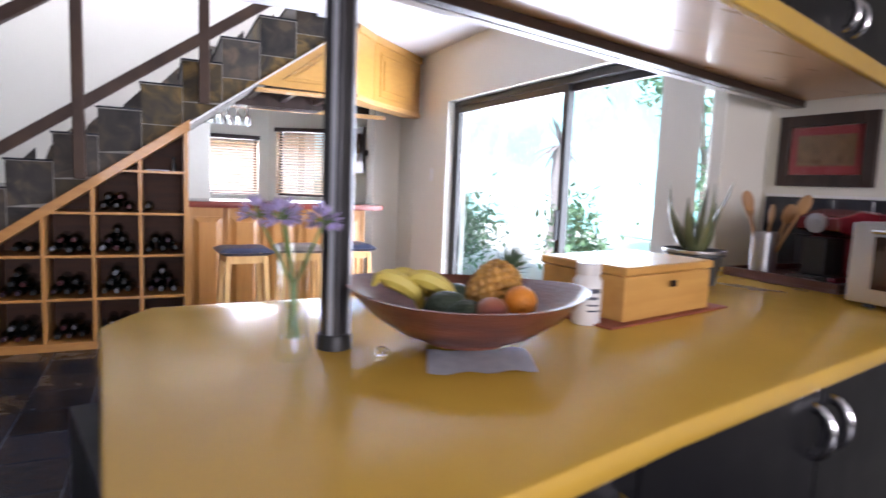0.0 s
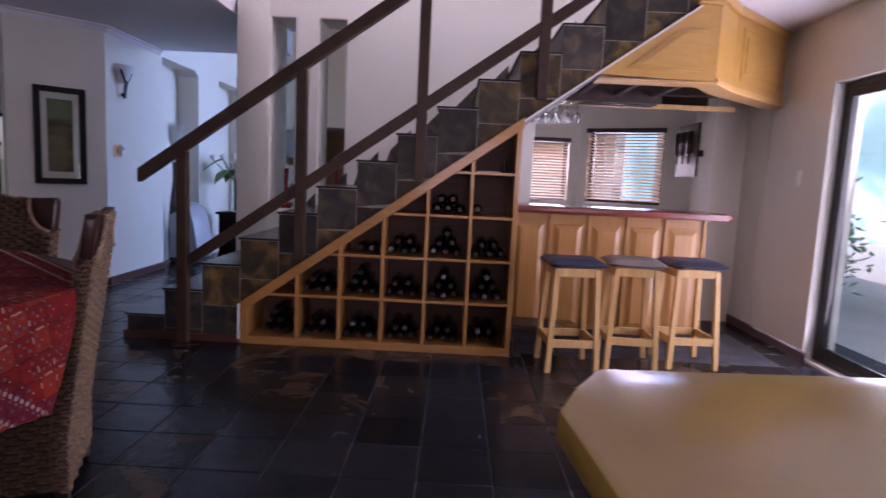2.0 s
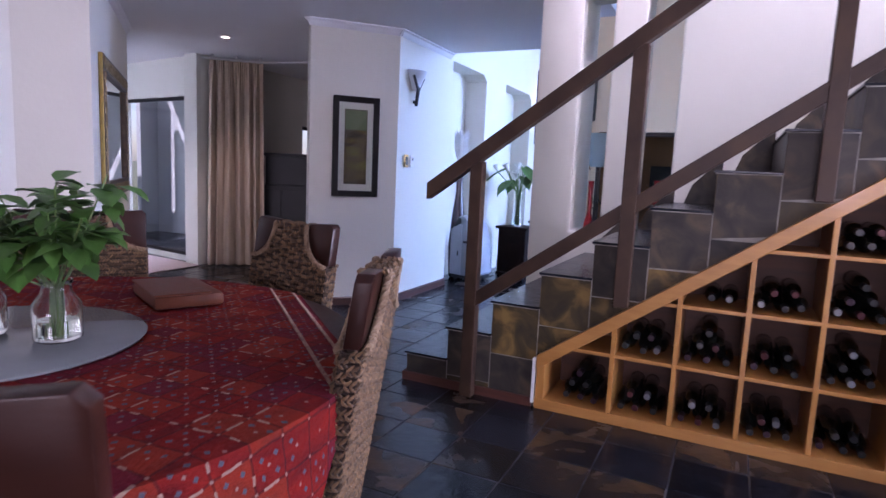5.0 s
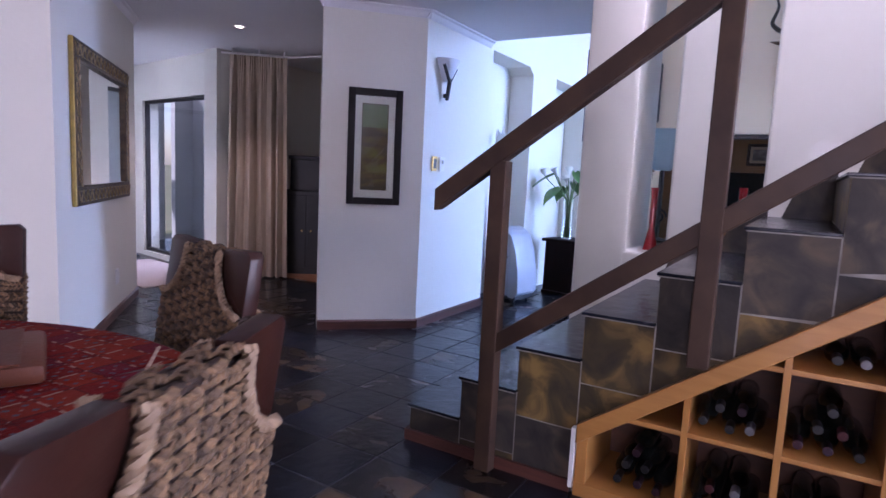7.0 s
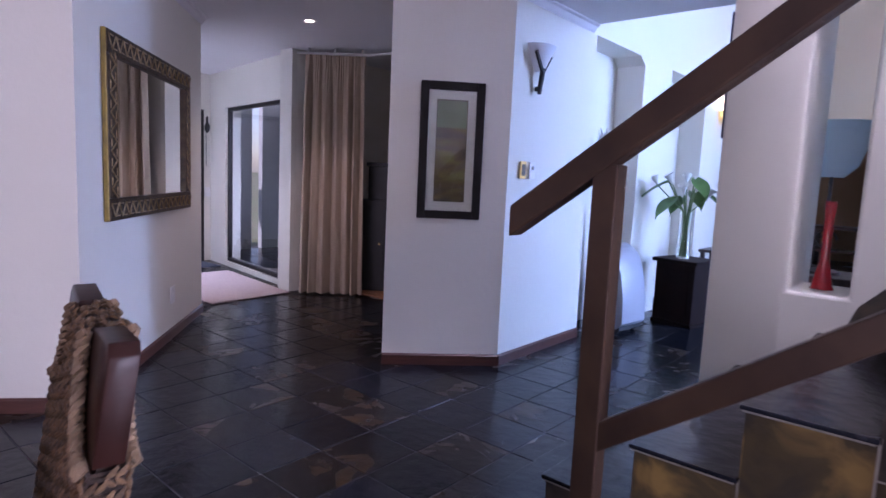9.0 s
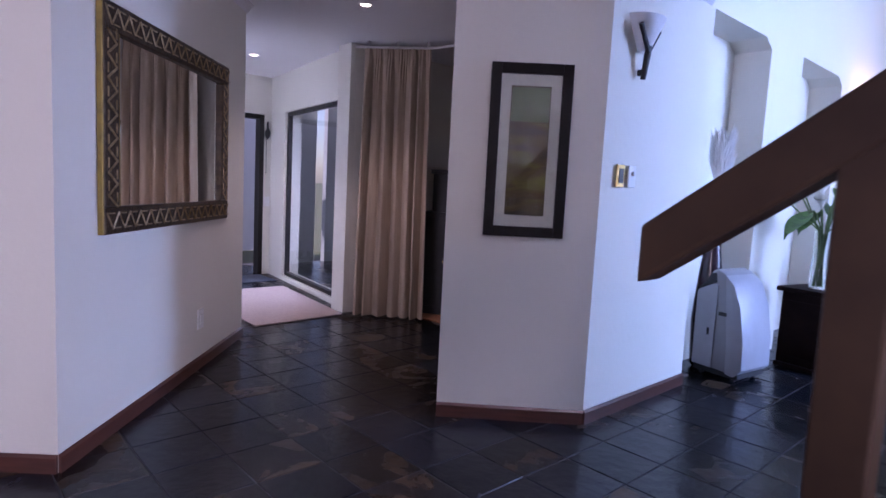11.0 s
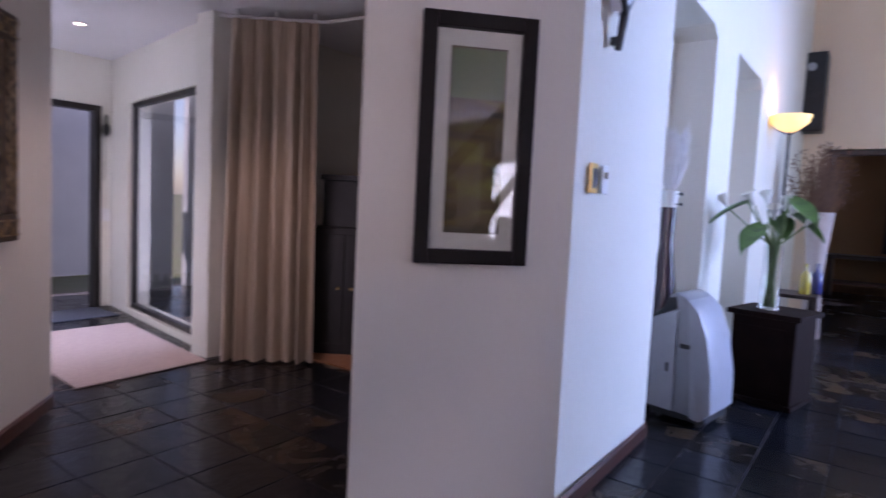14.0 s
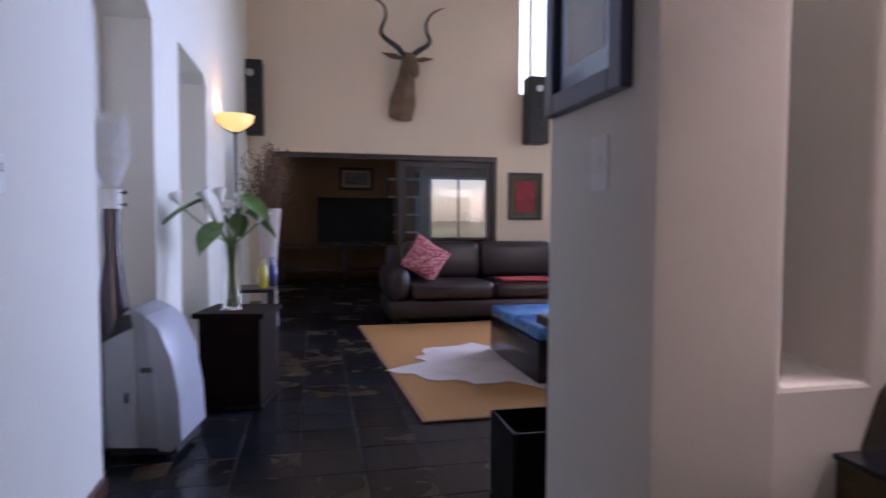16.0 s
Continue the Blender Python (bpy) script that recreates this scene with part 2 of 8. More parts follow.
BRASS = mat("brass", (0.72, 0.5, 0.2), 0.3, metal=1.0, second=(0.6, 0.4, 0.15), scale=12)
BARTOP = mat("bar_top_redwood", (0.23, 0.055, 0.04), 0.22, second=(0.15, 0.035, 0.028), scale=4, stretch=(0.8, 6, 6), coat=0.4, bump=0.04)
GLASS = glass("clear_glass")
RAILGLASS = glass("rail_glass", (0.98, 0.99, 0.99), thin=True, shine=0.25)
PANE = glass("window_glass", (0.97, 0.99, 0.98), thin=True)
MIRROR = mat("mirror_silver", (0.9, 0.91, 0.92), 0.01, metal=1.0, second=(0.88, 0.89, 0.9), scale=2, rough_var=0.0)

# ---- the setting ----
CZ = 2.42          # ceiling of the low rooms
LZ = 4.9           # ceiling of the lounge
STAIR_Y0, STAIR_Y1 = 6.58, 7.6


def wall(name, a, b, z0, z1, thick, label, material=WALL, holes=(), bevel=0.0):
    """A wall from a to b (plan), its seen face on that line and its thickness to the left of the way; holes are (start, end, z0, z1) along it."""
    a, b = Vector((*a, 0)), Vector((*b, 0))
    d = b - a
    ln = d.length
    frm = Matrix.Translation(a) @ Matrix.Rotation(math.atan2(d.y, d.x), 4, "Z")
    xs = sorted({0.0, ln, *[h for q in holes for h in q[:2]]})
    zs = sorted({z0, z1, *[h for q in holes for h in q[2:]]})
    me = Mesh()
    solid_cell = lambda i, j: 0 <= i < len(xs) - 1 and 0 <= j < len(zs) - 1 and not any(
        q[0] - 1e-6 <= xs[i] and xs[i + 1] <= q[1] + 1e-6 and q[2] - 1e-6 <= zs[j] and zs[j + 1] <= q[3] + 1e-6 for q in holes)
    for i in range(len(xs) - 1):
        for j in range(len(zs) - 1):
            if not solid_cell(i, j):
                continue
            p = lambda x, y, z: frm @ Vector((x, y, z))
            x, X, z, Z = xs[i], xs[i + 1], zs[j], zs[j + 1]
            me.add([p(x, 0, z), p(X, 0, z), p(X, 0, Z), p(x, 0, Z)], [(0, 1, 2, 3)])
            me.add([p(x, thick, z), p(X, thick, z), p(X, thick, Z), p(x, thick, Z)], [(3, 2, 1, 0)])
            if not solid_cell(i - 1, j):
                me.add([p(x, 0, z), p(x, thick, z), p(x, thick, Z), p(x, 0, Z)], [(3, 2, 1, 0)])
            if not solid_cell(i + 1, j):
                me.add([p(X, 0, z), p(X, thick, z), p(X, thick, Z), p(X, 0, Z)], [(0, 1, 2, 3)])
            if not solid_cell(i, j - 1):
                me.add([p(x, 0, z), p(X, 0, z), p(X, thick, z), p(x, thick, z)], [(3, 2, 1, 0)])
            if not solid_cell(i, j + 1):
                me.add([p(x, 0, Z), p(X, 0, Z), p(X, thick, Z), p(x, thick, Z)], [(0, 1, 2, 3)])
    return solid(name, me, material, label, "wall", kind="structure", bevel=bevel)


def skirting(name, a, b, h=0.075, t=0.014, label="dark red wooden skirting board along the wall"):
    """A board along a wall's seen face; the wall lies to the left of the way."""
    a, b = Vector((*a, 0)), Vector((*b, 0))
    d = b - a
    frm = Matrix.Translation(a) @ Matrix.Rotation(math.atan2(d.y, d.x), 4, "Z")
    me = Mesh()
    pr = [(-t, 0.0), (-0.002, 0.0), (-0.002, h), (-t * 0.4, h), (-t, h - 0.012)]
    me.prism(pr, 0.0, d.length, "x")
    me.v = [tuple(frm @ Vector(p)) for p in me.v]
    return solid(name, me, REDWOOD, label, "skirting board", kind="structure")


# ground under and around the house
me = Mesh()
me.box(-400, 400, -400, 400, -0.5, -0.03)
solid("ground", me, mat("lawn_ground", (0.10, 0.13, 0.05), 0.9, second=(0.16, 0.14, 0.09), scale=0.8, bump=0.4), "grassy ground around the house", "ground", kind="structure")
floor = Mesh()
floor.box(-9.6, 3.1, -2.0, 19.0, -0.028, -0.0032)
floor = solid("floor", floor, GROUT, "dark slate tiled floor with pale worn joints", "floor", kind="structure")

# dining side: wall with two turned corners, then the hall wall with the mirror
A0, A1, A2, A3, A4 = (-4.54, -1.8), (-4.54, 5.76), (-4.27, 6.07), (-5.89, 7.5), (-8.75, 7.5)
wall("wall_dining", A1, A0, 0, CZ, -0.2, "pale plastered dining room wall")
wall("wall_dining_return", A2, A1, 0, CZ, -0.2, "pale plastered slanted wall corner")
wall("wall_mirror", A3, A2, 0, CZ, -0.2, "pale plastered slanted wall behind the mirror")
wall("wall_hall", A4, A3, 0, CZ, -0.2, "pale plastered entrance hall wall")
skirting("baseboard_1", A2, A3)
skirting("baseboard_2", A1, A2)
skirting("baseboard_3", A0, A1)
# entrance: end wall with the open door, side wall with the fixed glass
wall("wall_entrance_end", (-8.62, 7.3), (-8.62, 9.3), 0, CZ, 0.2, "pale plastered wall round the entrance door", holes=[(0.72, 1.63, 0.0, 1.97)])
G0, G1 = (-8.62, 9.02), (-6.22, 8.66)
wall("wall_entrance_glass", G0, G1, 0, CZ, 0.2, "pale plastered wall with a large fixed window", holes=[(0.52, 2.22, 0.06, 1.97)])
# study side
wall("wall_study_return", (-6.22, 8.60), (-6.22, 12.4), 0, CZ, 0.2, "pale study wall with a window", holes=[(1.85, 3.2, 0.62, 1.78)])
wall("wall_study_back", (-6.4, 12.2), (-3.6, 12.2), 0, CZ, 0.2, "pale back wall of the study")
# block with the framed picture: slanted front, lounge side with two niches
B0, B1 = (-3.87, 7.69), (-3.34, 8.24)
wall("wall_picture", B0, B1, 0, CZ, 0.16, "pale plastered slanted wall with a framed picture")
wall("wall_picture_side", (-4.2, 8.4), (-3.97, 7.90), 0, CZ, 0.16, "pale plastered end of the slanted wall")
skirting("baseboard_4", B0, B1)
skirting("baseboard_5", B1, (-3.36, 9.36))
me = Mesh()
NX = -3.36


def niche_wall(me, y0, y1, a, b, top, cut, z1):
    """Wall face x = NX from y0 to y1 with a niche from a to b that has slanted upper corners."""
    d = 0.26
    x, xb = NX, NX - d
    prof = [(a, 0.0), (a, top), (b - cut, top), (b, top - cut * 0.62), (b, 0.0)]
    for (p, q) in ((y0, a), (b, y1)):
        me.add([(x, p, 0), (x, q, 0), (x, q, z1), (x, p, z1)], [(0, 1, 2, 3)])
    me.add([(x, a, top), (x, b - cut, top), (x, b, top - cut * 0.62), (x, b, z1), (x, a, z1)], [(0, 1, 2, 3, 4)])
    for (p, q) in zip(prof, prof[1:]):
        me.add([(x, p[0], p[1]), (x, q[0], q[1]), (xb, q[0], q[1]), (xb, p[0], p[1])], [(0, 1, 2, 3)])
    me.add([(xb, p[0], p[1]) for p in prof], [(0, 1, 2, 3, 4)])


for k, (y0, y1, a, b) in enumerate(((8.24, 10.55, 9.36, 10.3), (10.55, 15.37, 10.95, 12.0))):
    me = Mesh()
    niche_wall(me, y0, y1, a, b, 2.36, 0.11, LZ)
    solid("wall_niche_%d" % (k + 1), me, WALL, "white plastered lounge wall with a tall recessed niche", "wall", kind="structure")
solid("wall_niche_back", Mesh().box(NX - 0.4, NX - 0.3, 8.24, 15.37, 0, LZ), WALL, "plastered back of the lounge wall", "wall", kind="structure")
# wall behind the stairs, with two tall slots, and its pier
wall("wall_stairs", (-1.875, STAIR_Y1), (2.7, STAIR_Y1), 0, LZ, 0.34, "white plastered wall with two tall slots behind the stairs", holes=[(0.278, 0.475, 0.855, 2.4), (0.675, 0.89, 0.855, 2.4), (2.45, 4.35, 0.0, 2.3)], bevel=0.012)
pier = Mesh().box(-1.881, -1.6, STAIR_Y1 - 0.006, 8.1, 0, LZ)
solid("wall_pier", pier, WALL, "pale plastered pier at the end of the stairs wall", "wall", kind="structure", bevel=0.025, smooth=30)
# far lounge wall with the wide opening and a high window
wall("wall_lounge_far", (-3.76, 15.37), (3.1, 15.37), 0, LZ, 0.3, "cream lounge wall with a wide opening", WALL_WARM, holes=[(0.7, 4.03, 0.0, 2.13), (4.38, 6.0, 3.1, 4.7)])
wall("wall_lounge_east", (2.9, 15.6), (2.9, 10.2), 0, LZ, 0.2, "cream lounge wall with a large window", WALL_WARM, holes=[(0.9, 4.7, 0.9, 4.1)])
wall("wall_lounge_south", (2.9, 10.45), (-0.1, 10.45), CZ, LZ, 0.2, "cream upper lounge wall over the bar", WALL_WARM)
wall("wall_lounge_bar", (-0.1, 10.45), (-0.1, 7.94), CZ, LZ, -0.2, "cream upper lounge wall over the bar", WALL_WARM)
# emissive sheet added as the sky behind the high window
skyglow = mat("glowing_sky", (0.7, 0.8, 0.9), 1.0, spec=0.0, glow=((0.62, 0.82, 1.0), 2.2))
solid("sky_backdrop", Mesh().box(-2.0, 7.0, 19.5, 19.6, 2.9, 9.0), skyglow, "glowing pale blue sheet in place of sky behind the high window", "backdrop", kind="structure")
# room past the opening
WALL_GOLD = mat("ochre_paint", (0.30, 0.17, 0.075), 0.7, second=(0.25, 0.14, 0.06), scale=1.5, bump=0.1)
wall("wall_tv_room", (-4.6, 18.6), (3.0, 18.6), 0, 2.6, 0.2, "ochre painted wall behind the television", WALL_GOLD, holes=[(4.45, 5.7, 0.75, 2.05)])
wall("wall_tv_west", (-4.4, 15.6), (-4.4, 18.6), 0, 2.6, 0.2, "ochre painted side wall", WALL_GOLD)
wall("wall_tv_east", (2.6, 18.6), (2.6, 15.6), 0, 2.6, 0.2, "pale painted side wall", WALL)
# kitchen and door wall
DX = 2.48
wall("wall_patio", (DX, 8.05), (DX, 4.275), 0, CZ, 0.22, "pale plastered wall with the sliding door", holes=[(1.22, 3.74, 0.02, 1.94)])
end = Mesh().box(DX, DX + 0.22, 3.92, 4.274, 0, 0.75).box(DX, DX + 0.22, 3.92, 4.274, 1.72, CZ)
end.prism([(DX, 3.92), (DX + 0.22, 3.92), (DX + 0.22, 4.19), (DX, 3.985)], 0.75, 1.72).prism([(DX, 4.05), (DX + 0.22, 4.255), (DX + 0.22, 4.274), (DX, 4.274)], 0.75, 1.72)
solid("wall_patio_end", end, WALL, "pale plastered wall end with a narrow splayed window", "wall", kind="structure")
wall("wall_kitchen", (2.8, 3.94), (2.8, -1.8), 0, CZ, 0.2, "pale kitchen wall with dark tiles above the worktop")
wall("wall_kitchen_return", (3.0, 3.942), (DX + 0.222, 3.942), 0, CZ, -0.2, "pale plastered wall return")
# unseen opening made up for the kitchen fill lamp
wall("wall_kitchen_back", (3.0, -1.8), (-4.7, -1.8), 0, CZ, 0.2, "pale kitchen wall behind the walk", holes=[(0.9, 3.9, 0.9, 2.0)])
skirting("baseboard_6", (DX, 8.05), (DX, 6.8), label="dark wooden skirting board beside the sliding door")
# bar alcove
wall("wall_bar_pier", (2.2, 8.0), (DX, 8.0), 0, CZ, 0.2, "cream plastered pier beside the bar")
wall("wall_bar_side", (2.5, 10.4), (2.5, 8.0), 0, CZ, 0.2, "pale bar side wall")
wall("wall_bar_west", (0.1, 7.94), (0.1, 10.4), 0, CZ, 0.2, "pale bar side wall")
wall("wall_bar_back", (0.0, 9.9), (1.42, 9.9), 0, CZ, 0.2, "pale bar back wall with a window", holes=[(0.2, 1.3, 0.98, 1.72)])
wall("wall_bar_bay", (1.42, 9.9), (2.5, 9.2), 0, CZ, 0.2, "pale slanted bar wall with a window", holes=[(0.1, 0.98, 0.98, 1.84)])

# ceilings
me = Mesh()
me.box(-9.2, 2.9, -2.0, 6.5, CZ, CZ + 0.25)
me.box(-9.2, -1.9, 6.5, 9.3, CZ, CZ + 0.25)
me.box(-9.2, NX - 0.3, 9.3, 12.6, CZ, CZ + 0.25)
me.box(1.25, 2.72, 6.5, STAIR_Y1, CZ, CZ + 0.25)
me.box(0.0, 2.72, STAIR_Y1 + 0.34, 10.6, CZ, CZ + 0.25)
solid("ceiling", me, CEIL, "flat white painted ceiling", "ceiling", kind="structure")
me = Mesh()
me.box(-4.0, 3.15, 9.3, 15.8, LZ, LZ + 0.2)
me.box(-4.0, 3.15, STAIR_Y1, 9.3, LZ, LZ + 0.2)
me.box(-4.0, -0.9, 6.2, STAIR_Y1, LZ, LZ + 0.2)
me.box(1.5, 2.75, 6.2, STAIR_Y1, LZ, LZ + 0.2)
me.box(-0.9, 1.5, 6.2, 6.62, LZ, LZ + 0.2)
me.box(-1.95, 2.75, 6.35, 6.5, CZ + 0.25, LZ)
me.box(-2.05, -1.9, 6.35, STAIR_Y1, CZ + 0.25, LZ)
me.box(2.6, 2.75, 6.5, STAIR_Y1, CZ + 0.25, LZ)
me.box(-3.8, -1.7, 8.9, 9.28, CZ + 0.25, LZ)
me.box(-4.7, 3.0, 15.4, 18.9, 2.6, 2.8)
solid("ceiling_lounge", me, CEIL, "high white ceiling and upper walls of the lounge", "ceiling", kind="structure")
# unseen mass added to keep the sun out of the courtyard
roof = Mesh().box(-9.2, -2.1, 5.0, 8.6, CZ + 0.26, 5.2)
solid("roof", roof, WALL, "unseen block over the hall, added to shade the courtyard", "roof", kind="structure")
# cornice round the slanted wall
me = Mesh()
for p, q in ((B0, B1), (B1, (-3.36, 9.28)), ((-4.2, 8.4), B0), (A2, A3), (A1, A2)):
    a, b = Vector((*p, 0)), Vector((*q, 0))
    d = b - a
    frm = Matrix.Translation(a) @ Matrix.Rotation(math.atan2(d.y, d.x), 4, "Z")
    pr = [(-0.05, CZ - 0.002), (-0.05, CZ - 0.012), (-0.03, CZ - 0.02), (-0.014, CZ - 0.045), (-0.002, CZ - 0.06), (-0.002, CZ - 0.002)]
    k = Mesh().prism(pr, -0.02, d.length + 0.02, "x")
    me.add([frm @ Vector(v) for v in k.v], k.f)
solid("cornice", me, CEIL, "white moulded cornice under the ceiling", "cornice", kind="structure")

# ---- stairs ----
RISE, RUN, SX, SINK = 0.1834, 0.257, -2.24, 0.014
N_STEPS = 15
stairs = thing("staircase", "slate clad staircase with dark treads beside the wine rack", "stairs", kind="structure")
DIAG = lambda x: 0.285 + 0.712 * (x + 1.46)      # upper edge of the wine rack's sloping trim


core = Mesh()
for i in range(N_STEPS):
    x0, z = SX + RUN * i, RISE * (i + 1) - SINK
    bottom = 0.0 if x0 < -1.5 else max(0.0, DIAG(x0) - 0.035)
    top = z - 0.012
    core.prism([(x0 + 0.012, bottom), (x0 + RUN + 0.012, bottom if bottom == 0 else bottom + 0.712 * RUN), (x0 + RUN + 0.012, top), (x0 + 0.012, top)], STAIR_Y1 - 0.004, STAIR_Y0 + 0.0018, "y")
    # mortar line under the tread's edge
    core.box(x0 - 0.006, x0 + RUN - 0.008, STAIR_Y0 - 0.0095, STAIR_Y0 + 0.0018, z - 0.0165, z - 0.0122)
part("core", core, mat("tile_cement", (0.32, 0.30, 0.26), 0.85, second=(0.14, 0.13, 0.115), scale=12), stairs, "pale mortar behind the slate")
kinds = (SLATE_STEP, SLATE_STEP_RUST, SLATE_STEP)
rs = random.Random(4)
for i in range(N_STEPS):
    x0, z = SX + RUN * i, RISE * (i + 1) - SINK
    tread = Mesh().box(x0 - 0.012, x0 + RUN + 0.0, STAIR_Y0 - 0.012, STAIR_Y1 - 0.006, z - 0.012, z)
    part("tread", tread, SLATE, stairs, "dark slate tread" if i == 0 else "", bevel=0.003)
    riser = Mesh().box(x0, x0 + 0.0115, STAIR_Y0 + 0.001, STAIR_Y1 - 0.006, max(0.001, z - RISE + 0.001), z - 0.0125)
    part("riser", riser, kinds[(i + 1) % 3], stairs)
    # side slabs reach down to the sloping trim or the floor; tall ones are laid in two
    lo0 = 0.003 if x0 < -1.5 else DIAG(x0) - 0.02
    lo1 = 0.003 if x0 < -1.72 else DIAG(x0 + RUN) - 0.02
    split = z - rs.uniform(0.27, 0.31)
    a, b = x0 + 0.003, x0 + RUN - 0.003
    y0, y1 = STAIR_Y0, STAIR_Y0 + 0.011
    if min(lo0, lo1) < split - 0.05:
        m1 = Mesh().prism([(a, split), (b, max(split, lo1)), (b, z - 0.0168), (a, z - 0.0168)], y1, y0, "y")
        part("side_slab", m1, SLATE_STEP_RUST if i in (2, 3, 9, 10) else SLATE_STEP, stairs)
        if lo1 < split - 0.01:
            m2 = Mesh().prism([(a, lo0), (b, lo1), (b, split - 0.005), (a, split - 0.005)], y1, y0, "y")
        else:
            xc = a + (b - a) * (split - 0.005 - lo0) / (lo1 - lo0)
            m2 = Mesh().prism([(a, lo0), (xc, split - 0.005), (a, split - 0.005)], y1, y0, "y")
        part("side_slab", m2, SLATE_STEP if i in (2, 6, 8) else SLATE_STEP_RUST, stairs)
    else:
        m1 = Mesh().prism([(a, lo0), (b, lo1), (b, z - 0.0168), (a, z - 0.0168)], y1, y0, "y")
        part("side_slab", m1, SLATE_STEP_RUST if i in (1, 4) else SLATE_STEP, stairs)
    # slate skirting against the wall
    if i > 2:
        sk = Mesh().prism([(x0 + 0.06, z), (x0 + RUN + 0.003, z), (x0 + RUN + 0.003, z + RISE + 0.10), (x0 + 0.10, z + RISE * 0.62)], STAIR_Y1 - 0.003, STAIR_Y1 - 0.014, "y")
        part("wall_slab", sk, SLATE_STEP, stairs)
# plinth board under the first steps
part("plinth", Mesh().box(SX - 0.02, SX + 0.012, STAIR_Y0 - 0.01, STAIR_Y1 - 0.01, 0.0, 0.05).box(SX - 0.02, -1.475, STAIR_Y0 - 0.016, STAIR_Y0 - 0.001, 0.0, 0.05), REDWOOD, stairs, "dark wooden plinth board")
# white edge strip beside the rack and white underside edge of the flight
WHITE = mat("white_gloss_paint", (0.75, 0.73, 0.69), 0.45, scale=8, bump=0.05)
part("edge_strip", Mesh().box(-1.478, -1.462, STAIR_Y0 - 0.03, STAIR_Y0 - 0.002, 0.03, 0.27), WHITE, stairs, "white painted edge strip")
und = Mesh().prism([(0.36, DIAG(0.36) - 0.034), (1.44, DIAG(1.44) - 0.034), (1.44, DIAG(1.44) - 0.02), (0.36, DIAG(0.36) - 0.02)], STAIR_Y1 - 0.01, STAIR_Y0 - 0.02, "y")
part("soffit", und, WHITE, stairs, "white painted underside of the flight")

# balustrade
rail = thing("balustrade", "brown painted wooden stair balustrade with glass panels", "railing", kind="structure")


def slope_bar(x0, x1, z_at, depth, width, y):
    dz = lambda x: z_at + 0.708 * (x - x0)
    return Mesh().prism([(x0, dz(x0) - depth), (x1, dz(x1) - depth), (x1, dz(x1)), (x0, dz(x0))], y + width, y, "y")


RY = 6.505
for px, zt in ((-1.868, 1.27), (-1.092, 1.82), (-0.322, 2.37), (0.432, 2.9)):
    base = 0.0 if px < -1.5 else RISE * (1 + int((px - SX) / RUN)) - SINK - 0.30
    part("post", Mesh().box(px, px + 0.068, RY, RY + 0.06, base, zt), RAILWOOD, rail, bevel=0.004)
part("handrail", slope_bar(-2.118, 1.3, 1.147, 0.09, 0.07, RY - 0.005), RAILWOOD, rail, bevel=0.006)
part("lower_rail", slope_bar(-1.82, 1.3, 0.578, 0.085, 0.05, RY + 0.005), RAILWOOD, rail, bevel=0.005)
for px in (-1.798, -1.022, -0.252):
    g = Mesh()
    x0, x1 = px + 0.004, px + 0.702
    lo = lambda x: 0.578 + 0.708 * (x + 1.82)
    hi = lambda x: 1.147 - 0.09 + 0.708 * (x + 2.118)
    g.prism([(x0, lo(x0)), (x1, lo(x1)), (x1, hi(x1)), (x0, hi(x0))], RY + 0.033, RY + 0.027, "y")
    part("glass_panel", g, RAILGLASS, rail, "clear glass panel")

# ---- wine rack ----
rack = thing("wine_rack", "golden wooden triangular wine rack built under the stairs", "wine rack")
RX0, RX1, RYF, RYB = -1.46, 0.345, 6.562, 6.93
PITCH = 0.2855
COLS = [0.345 - PITCH * k for k in range(7)]      # right to left
ROWS = [0.055 + 0.2905 * k for k in range(6)]
part("back", Mesh().prism([(RX0 + 0.02, 0.01), (RX1 - 0.01, 0.01), (RX1 - 0.01, DIAG(RX1) - 0.06), (RX0 + 0.02, DIAG(RX0) - 0.04)], RYB, RYB - 0.01, "y"), RACKBACK, rack, "brown back board")
part("plinth", Mesh().box(RX0, RX1 + 0.02, RYF - 0.004, RYB, 0.0, 0.055), PINE, rack, bevel=0.003)
for k, x in enumerate(COLS[:6]):
    top = DIAG(x) - 0.05
    if k == 0:
        part("end_panel", Mesh().box(x - 0.012, x + 0.02, RYF - 0.003, RYB, 0.05, DIAG(x) - 0.03), PINE_V, rack, bevel=0.002)
    elif top > 0.1:
        part("upright", Mesh().box(x - 0.011, x + 0.011, RYF + 0.002, RYB - 0.011, 0.055, top), PINE_V, rack, bevel=0.002)
for k in range(1, 6):
    z = ROWS[k]
    x0 = (z - 0.285 + 0.045) / 0.712 - 1.46
    if x0 < RX1 - 0.1:
        part("shelf", Mesh().box(x0, RX1 - 0.012, RYF + 0.005, RYB - 0.011, z - 0.009, z + 0.009), PINE, rack, bevel=0.002)
trim = Mesh().prism([(RX0, DIAG(RX0) - 0.075), (RX1 + 0.03, DIAG(RX1 + 0.03) - 0.075), (RX1 + 0.03, DIAG(RX1 + 0.03)), (RX0, DIAG(RX0))], RYB - 0.012, RYF - 0.012, "y")
part("sloping_trim", trim, PINE, rack, bevel=0.004)
part("front_strip", Mesh().box(RX0 + 0.002, RX0 + 0.045, RYF - 0.004, RYB - 0.02, 0.055, DIAG(RX0) - 0.04), PINE_V, rack, bevel=0.003)

